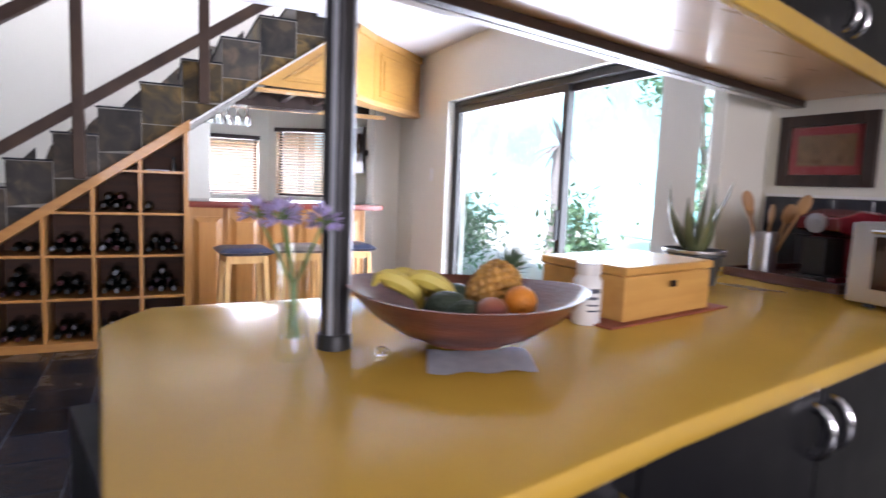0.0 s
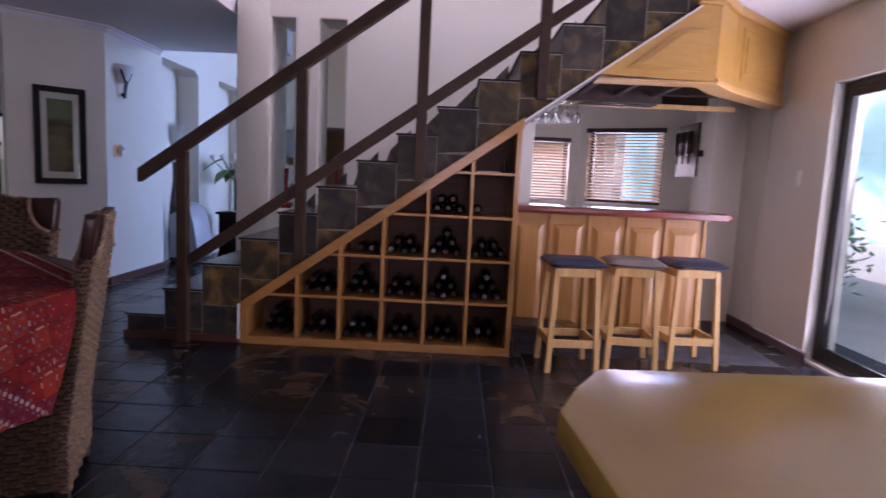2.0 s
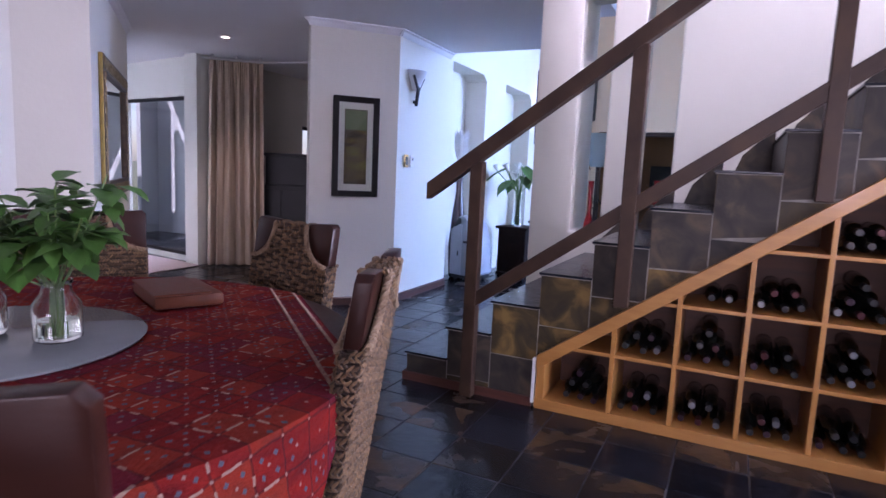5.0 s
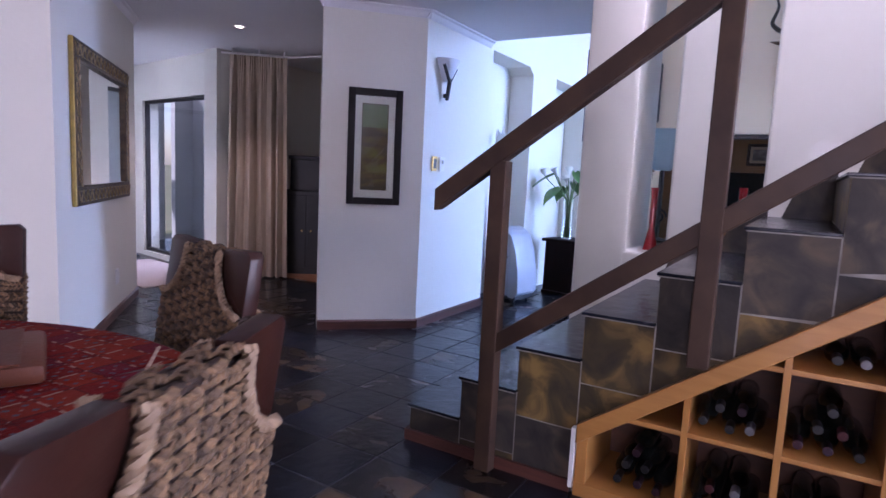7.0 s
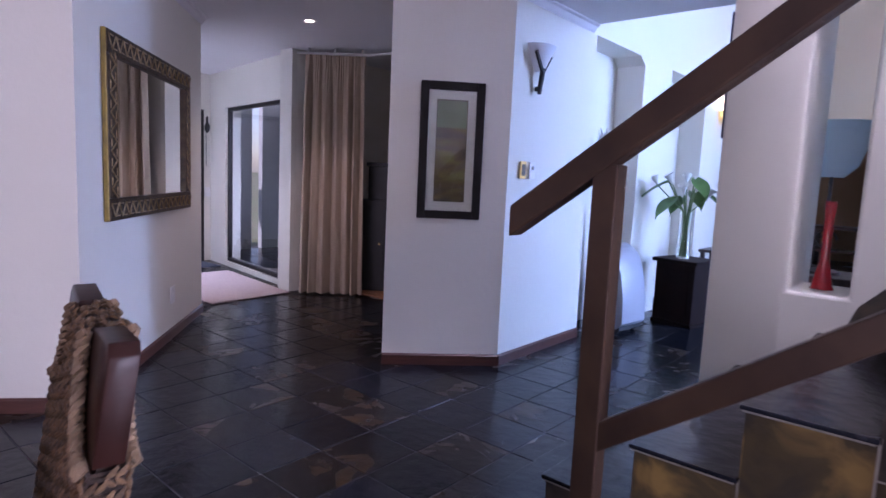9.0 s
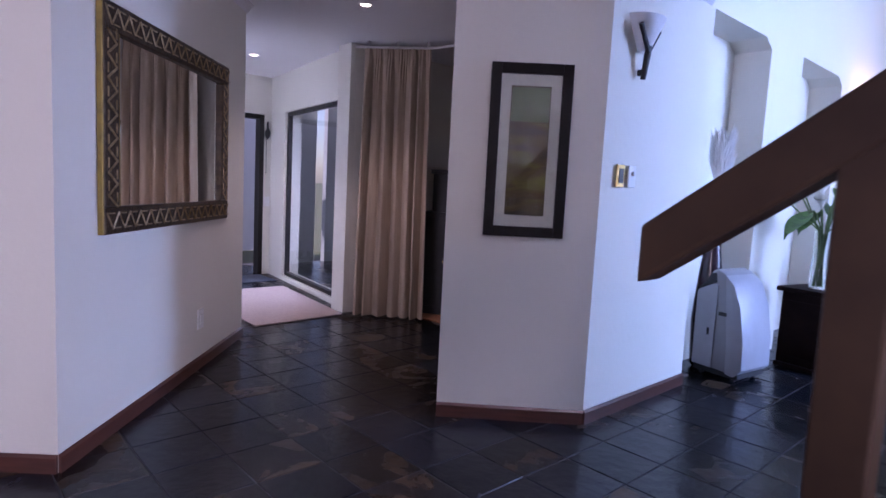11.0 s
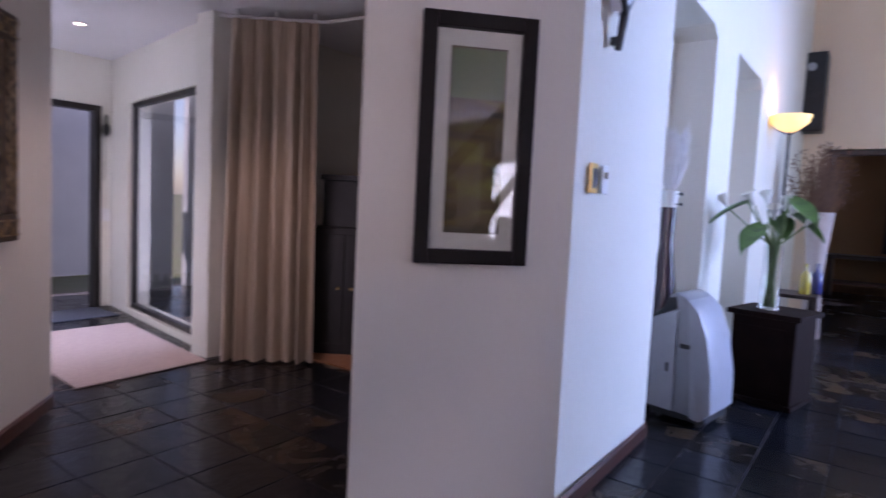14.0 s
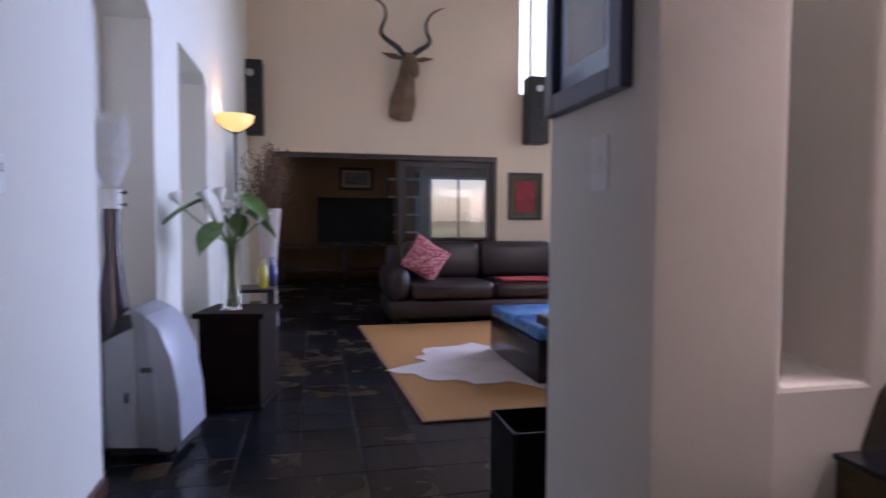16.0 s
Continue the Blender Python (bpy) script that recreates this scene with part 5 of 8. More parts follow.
body = Mesh().lathe([(0.02, 0.0), (0.034, 0.001), (0.036, 0.006), (0.036, 0.18), (0.03, 0.2), (0.0155, 0.225), (0.014, 0.25)], 14).data("glass", [BOTTLE], smooth=40)
foil = [Mesh().lathe([(0.0147, 0.238), (0.0147, 0.288), (0.0158, 0.289), (0.0158, 0.3), (0.0135, 0.302)], 12).data("foil", [q], smooth=40) for q in FOILS]
proto = []
for k, lb in enumerate(("black", "dark red", "silver", "plum")):
    b = thing("wine_bottle", "dark wine bottle with %s foil lying in the rack" % lb, "bottle", Matrix.Translation((0, 0, -30 - k)), group="wine bottles in the rack")
    part("glass", body, BOTTLE, b)
    part("foil_cap", foil[k], FOILS[k], b)
    proto.append(b)
rs = random.Random(8)
used = [0] * 4
for c in range(6):
    xr, xl = COLS[c] - 0.013, COLS[c + 1] + 0.013
    for r in range(5):
        z0 = ROWS[r] + (0.0 if r == 0 else 0.0095)
        if DIAG(xl + 0.06) - 0.07 < z0 + 0.09 or r == 4:
            continue
        n_low = 3 if xr - xl > 0.22 else 2
        spots = [(xl + 0.04 + 0.077 * i + rs.uniform(-0.002, 0.002), z0 + 0.0365) for i in range(n_low)]
        spots += [(xl + 0.078 + 0.077 * i, z0 + 0.0365 + 0.062) for i in range(n_low - 1)]
        if rs.random() < 0.45:
            spots += [(xl + 0.117, z0 + 0.0365 + 0.125)]
        if c == 0 and r == 3:
            spots = spots[:1]
        for x, z in spots:
            if z + 0.045 > DIAG(x - 0.03) - 0.08 or x + 0.037 > xr + 0.002:
                continue
            k = rs.choice((0, 0, 0, 1, 2, 3, 3))
            m = Matrix.Translation((x, RYB - 0.013 - rs.uniform(0.0, 0.015), z)) @ Matrix.Rotation(radians(90 + rs.uniform(-1.5, 1.5)), 4, "X") @ Matrix.Rotation(radians(rs.uniform(-2, 2)), 4, "Y") @ RZ(rs.uniform(0, 360))
            if used[k]:
                copy_thing(proto[k], m)
            else:
                proto[k].matrix_basis = m
            used[k] += 1
solid("magazine", Mesh().box(0.1, 0.24, RYF + 0.03, RYF + 0.22, ROWS[4] + 0.0105, ROWS[4] + 0.018), mat("magazine_paper", (0.5, 0.5, 0.48), 0.5, second=(0.2, 0.22, 0.3), scale=14), "flat magazine on the top shelf of the rack", "magazine")
jar = thing("small_bottle", "small dark bottle on the top shelf of the rack", "bottle", Matrix.Translation((0.27, RYF + 0.12, ROWS[4] + 0.0095)))
part("glass", Mesh().lathe([(0.02, 0), (0.02, 0.05), (0.008, 0.07), (0.008, 0.09)], 14), BOTTLE, jar, smooth=40)
part("cap", Mesh().lathe([(0.0095, 0.085), (0.0095, 0.1)], 12), BLACKMATT, jar)

# ---- dining table ----
TC = Vector((-2.12, 4.40, 0))
table = thing("dining_table", "round dark wooden dining table on a pedestal", "table", Matrix.Translation(TC))
part("tabletop", Mesh().lathe([(0.8, 0.725), (0.835, 0.73), (0.84, 0.75), (0.832, 0.765), (0.001, 0.765)], 64), DARKWOOD, table, smooth=40)
part("pedestal", Mesh().lathe([(0.3, 0.0), (0.3, 0.05), (0.12, 0.09), (0.09, 0.35), (0.12, 0.65), (0.25, 0.7245)], 28), DARKWOOD, table, smooth=40)


CLOTH_TURN, CLOTH_W, CLOTH_L = radians(49), 0.755, 1.095      # the cloth's lie, half width and half length


def kilim():
    """Woven red cloth: diamonds of changing reds with dark outlines, pale stitches and small grey-blue knots, dotted rows near the hem."""
    q = mat("kilim_cloth", (0.225, 0.014, 0.008), 0.85, spec=0.15, second=(0.05, 0.004, 0.007), third=(0.165, 0.010, 0.008), scale=34, amount=0.75, bump=0.5, bump_scale=230, stretch=(1, 0.35, 1))
    nt = q.node_tree
    n, l = nt.nodes, nt.links
    b = n["Principled BSDF"]
    base = b.inputs["Base Color"].links[0].from_socket
    tc = n.new("ShaderNodeTexCoord")

    def m1(op, a, bb=None):
        k = n.new("ShaderNodeMath")
        k.operation = op
        for i, v in enumerate((a, bb)):
            if v is None:
                continue
            if isinstance(v, (int, float)):
                k.inputs[i].default_value = v
            else:
                l.new(v, k.inputs[i])
        return k.outputs[0]

    def axes(turn, scale):
        mp = n.new("ShaderNodeMapping")
        mp.inputs["Rotation"].default_value = (0, 0, turn)
        mp.inputs["Scale"].default_value = (scale,) * 3
        l.new(tc.outputs["UV"], mp.inputs["Vector"])
        sep = n.new("ShaderNodeSeparateXYZ")
        l.new(mp.outputs[0], sep.inputs[0])
        return sep.outputs[0], sep.outputs[1]

    def tri(s):
        return m1("ABSOLUTE", m1("SUBTRACT", m1("FRACT", s), 0.5))

    def hashed(x, y, shift):
        cb, wn_ = n.new("ShaderNodeCombineXYZ"), n.new("ShaderNodeTexWhiteNoise")
        l.new(m1("FLOOR", m1("ADD", x, shift)), cb.inputs[0])
        l.new(m1("FLOOR", m1("ADD", y, shift * 0.5)), cb.inputs[1])
        l.new(cb.outputs[0], wn_.inputs["Vector"])
        return wn_.outputs["Value"]

    def over(fac, col, under):
        x = n.new("ShaderNodeMix")
        x.data_type = "RGBA"
        l.new(fac, x.inputs["Factor"])
        l.new(under, x.inputs[6])
        x.inputs[7].default_value = (*col, 1)
        return x.outputs[2]
    wob = n.new("ShaderNodeTexNoise")
    wob.inputs["Scale"].default_value, wob.inputs["Detail"].default_value = 30.0, 4
    l.new(tc.outputs["UV"], wob.inputs["Vector"])
    w_ = m1("MULTIPLY", m1("SUBTRACT", wob.outputs["Fac"], 0.5), 0.16)
    gx, gy = axes(-CLOTH_TURN + radians(45), 14.0)
    gx, gy = m1("ADD", gx, w_), m1("ADD", gy, w_)
    tx, ty = tri(gx), tri(gy)
    cell = hashed(gx, gy, 0.0)
    c = over(m1("MULTIPLY", m1("GREATER_THAN", cell, 0.7), 0.35), (0.30, 0.045, 0.015), base)
    c = over(m1("MULTIPLY", m1("LESS_THAN", cell, 0.3), 0.6), (0.11, 0.01, 0.026), c)
    big, small = m1("MAXIMUM", tx, ty), m1("MINIMUM", tx, ty)
    c = over(m1("MULTIPLY", m1("GREATER_THAN", big, 0.465), 0.5), (0.02, 0.008, 0.012), c)
    knot = m1("LESS_THAN", m1("ADD", m1("ABSOLUTE", m1("SUBTRACT", tx, 0.22)), m1("ABSOLUTE", m1("SUBTRACT", ty, 0.22))), 0.085)
    c = over(m1("MULTIPLY", knot, m1("GREATER_THAN", hashed(gx, gy, 7.0), 0.4)), (0.085, 0.085, 0.11), c)
    stitch = m1("MULTIPLY", m1("GREATER_THAN", big, 0.46), m1("LESS_THAN", small, 0.26))
    pick = m1("GREATER_THAN", hashed(gx, gy, 0.5), 0.7)
    c = over(m1("MULTIPLY", stitch, pick), (0.30, 0.2, 0.15), c)
    c = over(m1("GREATER_THAN", small, 0.46), (0.24, 0.15, 0.12), c)
    c = over(m1("LESS_THAN", m1("ADD", tx, ty), 0.06), (0.26, 0.16, 0.13), c)
    # dotted rows along the two short hems
    along, across = axes(-CLOTH_TURN, 1.0)
    away = m1("ABSOLUTE", across)
    for off, size in ((0.075, 0.0055), (0.15, 0.0065)):
        row = m1("LESS_THAN", m1("ABSOLUTE", m1("SUBTRACT", away, CLOTH_L - off)), size)
        dots = m1("LESS_THAN", m1("FRACT", m1("MULTIPLY", m1("ADD", along, m1("MULTIPLY", w_, 0.02)), 42.0)), 0.5)
        c = over(m1("MULTIPLY", row, dots), (0.34, 0.24, 0.2), c)
    l.new(c, b.inputs["Base Color"])
    return q


KILIM = kilim()


def cloth_reach(a):
    """How far the cloth reaches from the table's middle in a direction."""
    return min(CLOTH_W / max(1e-4, abs(math.cos(a - CLOTH_TURN))), CLOTH_L / max(1e-4, abs(math.sin(a - CLOTH_TURN))), 1.2)


NR, NA = 36, 180
cv, cf, uv = [], [], []
for j in range(NR + 1):
    for i in range(NA):
        a = 2 * math.pi * i / NA
        R = cloth_reach(a)
        edge = 0.848
        s = R * j / NR if R <= edge else edge * j / 20 if j <= 20 else edge + (R - edge) * (j - 20) / (NR - 20)
        if s <= edge:
            x, y, z = s * math.cos(a), s * math.sin(a), 0.7685 + 0.0012 * math.sin(9 * s + 4 * a)
        else:
            drop = s - edge
            r = edge + 0.009 + 0.05 * drop * math.sin(13 * a + 1.3) * min(1, drop * 6) + 0.03 * drop
            x, y, z = r * math.cos(a), r * math.sin(a), 0.766 - drop
        cv.append((x, y, z))
        uv.append((s * math.cos(a), s * math.sin(a)))
for j in range(NR):
    for i in range(NA):
        k = (i + 1) % NA
        cf.append((j * NA + i, j * NA + k, (j + 1) * NA + k, (j + 1) * NA + i))
cm_ = Mesh()
cm_.v, cm_.f, cm_.m = cv, cf, [0] * len(cf)
cdat = cm_.data("tablecloth", [KILIM], smooth=80)
lay = cdat.uv_layers.new(name="cloth")
for lp in cdat.loops:
    lay.data[lp.index].uv = uv[lp.vertex_index]
solid("tablecloth", cdat, KILIM, "deep red woven tablecloth with pale diamond pattern over the table", "tablecloth", at=Matrix.Translation(TC))
# braided hem cord near the edge
me = Mesh()
hn, ht = Vector((math.cos(CLOTH_TURN), math.sin(CLOTH_TURN), 0)), Vector((-math.sin(CLOTH_TURN), math.cos(CLOTH_TURN), 0))
for off in (0.022, 0.085):
    q = CLOTH_W - off
    half = math.sqrt(0.835 ** 2 - q ** 2)
    for sg in (-1, 1):
        n = int(2 * half / 0.011)
        for k in range(n):
            p = hn * q * sg + ht * (-half + 2 * half * k / n) + Vector((0, 0, 0.7715))
            me.tube([p - hn * 0.0035, p + ht * 0.009 + hn * 0.0035], [0.0018, 0.0026], 5)
solid("hem_braid", me, mat("hem_thread", (0.45, 0.33, 0.24), 0.9, second=(0.2, 0.1, 0.08), scale=90), "twisted pale hem braid on the red tablecloth", "braid", at=Matrix.Translation(TC), kind="stuff")
TZ = 0.7705
solid("lazy_susan", Mesh().lathe([(0.3, 0.0), (0.328, 0.002), (0.33, 0.007), (0.325, 0.010), (0.001, 0.010)], 64), mat("grey_glass_tray", (0.24, 0.26, 0.27), 0.22, second=(0.2, 0.215, 0.22), scale=5, coat=0.3), "round grey glass turntable on the tablecloth", "turntable", smooth=40, at=Matrix.Translation((-2.13, 4.385, TZ)))
SZ = TZ + 0.0105


def jar_of(name, label, x, y, h, r, category="jar"):
    ob = thing(name, label, category, Matrix.Translation((x, y, SZ)))
    part("glass", Mesh().lathe([(r * 0.85, 0), (r, 0.008), (r, h * 0.62), (r * 0.62, h * 0.8), (r * 0.6, h * 0.93), (r * 0.68, h * 0.95), (r * 0.68, h), (r * 0.62, h), (r * 0.56, h * 0.93), (r * 0.58, h * 0.8), (r * 0.95, h * 0.61), (r * 0.95, 0.012), (0.001, 0.01)], 28), GLASS, ob, smooth=50)
    return ob


PLX, PLY = -1.99, 4.46
plant = jar_of("leaf_jar", "glass jar with a bunch of fresh green leaves", PLX, PLY, 0.14, 0.05, "plant")
rs = random.Random(5)
st, lv = Mesh(), Mesh()
for k in range(20):
    a, sp = rs.uniform(0, 6.28), rs.uniform(0.1, 1.0)
    tip = Vector((0.19 * sp * math.cos(a), 0.19 * sp * math.sin(a), rs.uniform(0.25, 0.42) - 0.06 * sp))
    st.tube([(0.015 * math.cos(a), 0.015 * math.sin(a), 0.015), (0.012 * math.cos(a), 0.012 * math.sin(a), 0.12), tip], 0.002, 5)
    for q in range(9):
        t = rs.uniform(0.45, 1.05)
        c = Vector((0.012 * math.cos(a), 0.012 * math.sin(a), 0.12)).lerp(tip, t)
        u = rs.uniform(0, 6.28)
        ln, wd = rs.uniform(0.055, 0.095), rs.uniform(0.02, 0.034)
        d = Vector((math.cos(u), math.sin(u), rs.uniform(-0.5, 0.6))).normalized()
        side = d.cross(Vector((0, 0, 1))).normalized()
        upv = side.cross(d)
        pts = [c]
        for f, w in ((0.25, 0.8), (0.55, 1.0), (0.82, 0.55)):
            pts += [c + d * ln * f - side * wd * w + upv * (0.008 * w - 0.02 * f * f), c + d * ln * f - upv * 0.02 * f * f, c + d * ln * f + side * wd * w + upv * (0.008 * w - 0.02 * f * f)]
        pts.append(c + d * ln - upv * 0.022)
        lv.add(pts, [(0, 1, 2), (0, 2, 3), (1, 4, 5, 2), (2, 5, 6, 3), (4, 7, 8, 5), (5, 8, 9, 6), (7, 10, 8), (8, 10, 9)])
part("stems", st, STEM, plant, "green stems in water")
part("leaves", lv, LEAF, plant, "broad fresh green leaves", smooth=80, kind="stuff")
part("water", Mesh().lathe([(0.0435, 0.0135), (0.0435, 0.05)], 24), WATER, plant, "clear water")
jar_of("glass_jar", "empty clear glass jar on the turntable", -2.16, 4.40, 0.14, 0.04)
jar_of("candle_jar", "tall clear glass jar on the turntable", -2.10, 4.28, 0.38, 0.06)
bk = thing("leather_case", "brown leather case lying on the tablecloth", "case", Matrix.Translation((-2.16, 4.93, TZ + 0.001)) @ RZ(-25))
CASE = mat("brown_leather", (0.16, 0.055, 0.03), 0.45, spec=0.2, second=(0.10, 0.035, 0.02), scale=8, bump=0.2, bump_scale=90)
part("case", Mesh().box(-0.14, 0.14, -0.1, 0.1, 0, 0.04), CASE, bk, bevel=0.012, smooth=40)
part("flap", Mesh().box(-0.142, 0.142, -0.102, 0.06, 0.0405, 0.046), CASE, bk, bevel=0.003)

# ---- woven dining chairs ----
STRAW = mat("pale_straw", (0.36, 0.25, 0.15), 0.55, second=(0.2, 0.13, 0.075), scale=40, bump=0.4, bump_scale=240)
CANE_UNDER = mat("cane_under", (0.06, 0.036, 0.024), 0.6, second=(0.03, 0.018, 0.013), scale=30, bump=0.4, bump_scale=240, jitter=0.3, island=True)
CANE = mat("woven_cane", (0.26, 0.155, 0.074), 0.4, second=(0.045, 0.026, 0.016), scale=34, amount=0.9, jitter=0.55, island=True, bump=0.5, bump_scale=240, stretch=(1, 1, 3))
# dark colour of the cores stands for the shade inside the weave
CANE_SHADE = mat("cane_shadow", (0.05, 0.032, 0.022), 0.75, second=(0.03, 0.02, 0.014), scale=30, bump=0.4)
CHAIRWOOD = mat("chair_leatherwood", (0.036, 0.011, 0.007), 0.38, spec=0.25, second=(0.02, 0.007, 0.005), scale=6, stretch=(1, 1, 3), coat=0.1, bump=0.05)
CW, CD_, CH = 0.44, 0.04, 1.0


def weave(over, under, place, w, h, skip=None, rowh=0.0148, colw=0.044):
    """Plain weave of plaited rope over stakes; place maps (u, v, out) to a point. Over: pale plaits; under: dark strands between them."""
    nr, nc = max(2, int(h / rowh)), max(1, int(w / colw + 0.5))
    rowh, colw = h / nr, w / nc
    for r in range(nr):
        v = (r + 0.5) * rowh
        for dv in (-0.0035, 0.0035):
            run = [u * w / 8 for u in range(9)]
            run = [u for u in run if not (skip and skip(u, v))]
            if len(run) > 1:
                under.tube([place(u, v + dv, 0.0005) for u in (run[0], (run[0] + run[-1]) / 2, run[-1])], 0.0032, 4)
        for c in range(nc):
            if (c + r) % 2:
                continue
            n = max(2, int(colw / 0.0085))
            for k in range(n):
                u = (c + (k + 0.5) / n * 1.12 - 0.06) * colw
                if skip and skip(u, v) or u < -0.004 or u > w + 0.004:
                    continue
                o = 0.003 + 0.0055 * math.sin(math.pi * (k + 0.5) / n)
                e = colw / n * 0.62
                for sg in (-1, 1):
                    over.tube([place(u - e, v + sg * 0.0115, o - 0.003), place(u, v + sg * 0.006, o + 0.002), place(u + e, v + sg * 0.0005, o)], [0.002, 0.0039, 0.0022], 5)


def twist(path, r, turns, seg=5):
    """Two strands laid round one another along a path of points."""
    me = Mesh()
    path = [Vector(p) for p in path]
    n = len(path) * 4
    for ph in (0.0, math.pi):
        pts = []
        for k in range(n + 1):
            t = k / n * (len(path) - 1)
            i = min(int(t), len(path) - 2)
            p = path[i].lerp(path[i + 1], t - i)
            d = (path[i + 1] - path[i]).normalized()
            u = d.cross(Vector((0, 1, 0.2))).normalized()
            w = d.cross(u)
            a = ph + 2 * math.pi * turns * k / n
            pts.append(p + (u * math.cos(a) + w * math.sin(a)) * r * 0.8)
        me.tube(pts, r, seg)
    return me


def woven_chair():
    root = thing("dining_chair", "high-backed dining chair of woven brown cane with dark wooden corners", "chair", group="woven chairs round the table")
    w, d = CW, CD_
    lean = lambda z: -0.11 * max(0.0, (z - 0.25)) / 0.75
    # local frame: seat towards +y, back at y = 0
    slab = Mesh()
    zs = [0.06, 0.45, 0.75, 0.975]
    for z in zs:
        o = lean(z)
        slab.v += [(-w / 2 + 0.01, o - d / 2 + 0.009, z), (w / 2 - 0.01, o - d / 2 + 0.009, z), (w / 2 - 0.01, o + d / 2 - 0.009, z), (-w / 2 + 0.01, o + d / 2 - 0.009, z)]
    for j in range(3):
        for i in range(4):
            k = (i + 1) % 4
            slab.f.append((j * 4 + i, j * 4 + k, j * 4 + 4 + k, j * 4 + 4 + i))
    slab.f += [(3, 2, 1, 0), (12, 13, 14, 15)]
    slab.m = [0] * len(slab.f)
    part("back_core", slab, CANE_SHADE, root)
    wv, un = Mesh(), Mesh()
    cw, ch = 0.125, 0.14
    corner = lambda u, v: (min(u, w - u) / cw) ** 2 + ((CH - 0.005 - v - 0.06) / ch) ** 2 < 1.0
    weave(wv, un, lambda u, v, o: (u - w / 2, lean(v + 0.06) - d / 2 - o, v + 0.06), w, CH - 0.07, corner)
    weave(wv, un, lambda u, v, o: (w / 2 - u, lean(v + 0.06) + d / 2 + o, v + 0.06), w, CH - 0.07, corner)
    for sx in (-1, 1):
        weave(wv, un, lambda u, v, o: (sx * (w / 2 + o - 0.003), lean(v + 0.06) - d / 2 + u, v + 0.06), d, CH - 0.21, None, 0.0148, 0.024)
    weave(wv, un, lambda u, v, o: (-w / 2 + 0.12 + u, lean(1.0) - d / 2 + v, 0.985 + o), w - 0.24, d)
    part("woven_back", wv, CANE, root, "plaited straw and brown cane", smooth=70, kind="stuff")
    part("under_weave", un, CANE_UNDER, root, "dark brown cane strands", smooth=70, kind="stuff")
    for sx in (-1, 1):
        arc = [(sx * (w / 2 - cw * math.cos(a)), CH - 0.004 - ch * math.sin(a)) for a in [math.pi / 2 * k / 10 for k in range(11)]]
        out = [(sx * (w / 2 + 0.003), CH - 0.004 - ch), (sx * (w / 2 + 0.003), CH - 0.012), (sx * (w / 2 - 0.012), CH + 0.003)]
        block = Mesh().prism(arc + out, 0.018, -0.018, "y")
        block.v = [(x, y + lean(z), z) for x, y, z in block.v]
        part("corner_post", block, CHAIRWOOD, root, "polished dark red wooden corner" if sx < 0 else "", bevel=0.004, smooth=40)
        for sy in (-1, 1):
            pts = [(x - sx * 0.004, lean(z) + sy * 0.029, z - 0.004) for x, z in arc]
            part("edge_rope", twist(pts, 0.006, 9), STRAW, root, "pale twisted straw rope", smooth=50)
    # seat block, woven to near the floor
    part("seat_core", Mesh().box(-w / 2 + 0.01, w / 2 - 0.01, d / 2 + 0.001, 0.44, 0.06, 0.44), CANE_SHADE, root)
    sv, su = Mesh(), Mesh()
    for sx in (-1, 1):
        weave(sv, su, lambda u, v, o: (sx * (w / 2 - 0.008 + o), d / 2 + u, v + 0.07), 0.4, 0.37)
    weave(sv, su, lambda u, v, o: (w / 2 - u, 0.44 + o, v + 0.07), w, 0.37)
    part("woven_seat", sv, CANE, root, smooth=70, kind="stuff")
    part("seat_under_weave", su, CANE_UNDER, root, smooth=70, kind="stuff")
    part("cushion", Mesh().box(-w / 2 + 0.015, w / 2 - 0.015, d / 2 + 0.02, 0.43, 0.442, 0.475), mat("seat_cushion", (0.16, 0.10, 0.06), 0.8, scale=20, bump=0.3), root, "brown seat pad", bevel=0.014, smooth=40)
    for sx in (-1, 1):
        for y in (0.0, 0.4):
            part("foot", Mesh().box(sx * (w / 2 - 0.035) - 0.02, sx * (w / 2 - 0.035) + 0.02, y - 0.02, y + 0.02, 0.0, 0.0595), CHAIRWOOD, root)
    return root


def chair_at(x0, y0, x1, y1):
    """The pose of a chair whose upper back edge runs from one plan point to the other, its seat to the left of the way."""
    a = math.atan2(y1 - y0, x1 - x0)
    mx, my = (x0 + x1) / 2, (y0 + y1) / 2
    return Matrix.Translation((mx - math.sin(a) * 0.11, my + math.cos(a) * 0.11, 0)) @ Matrix.Rotation(a, 4, "Z")


chair = woven_chair()
chair.matrix_basis = chair_at(-1.232, 4.575, -1.41, 4.99)
copy_thing(chair, chair_at(-1.87, 5.36, -2.30, 5.455))
copy_thing(chair, chair_at(-1.46, 3.70, -1.11, 3.965))
copy_thing(chair, chair_at(-2.72, 5.24, -2.98, 4.90))

# ---- entrance hall ----
gd = Vector((G1[0] - G0[0], G1[1] - G0[1], 0))
GM = Matrix.Translation((*G0, 0)) @ RZ(math.degrees(math.atan2(gd.y, gd.x)))
gw = thing("window_4", "tall fixed glass panel in a dark frame beside the entrance", "window", GM, kind="structure")
a, b, z0, z1 = 0.52, 2.22, 0.06, 1.97
fr_ = part("window_frame", Mesh().box(a, b, 0.03, 0.08, z0, z0 + 0.04).box(a, b, 0.03, 0.08, z1 - 0.04, z1).box(a, a + 0.04, 0.03, 0.08, z0 + 0.04, z1 - 0.04).box(b - 0.04, b, 0.03, 0.08, z0 + 0.04, z1 - 0.04), ALU, gw, bevel=0.002)
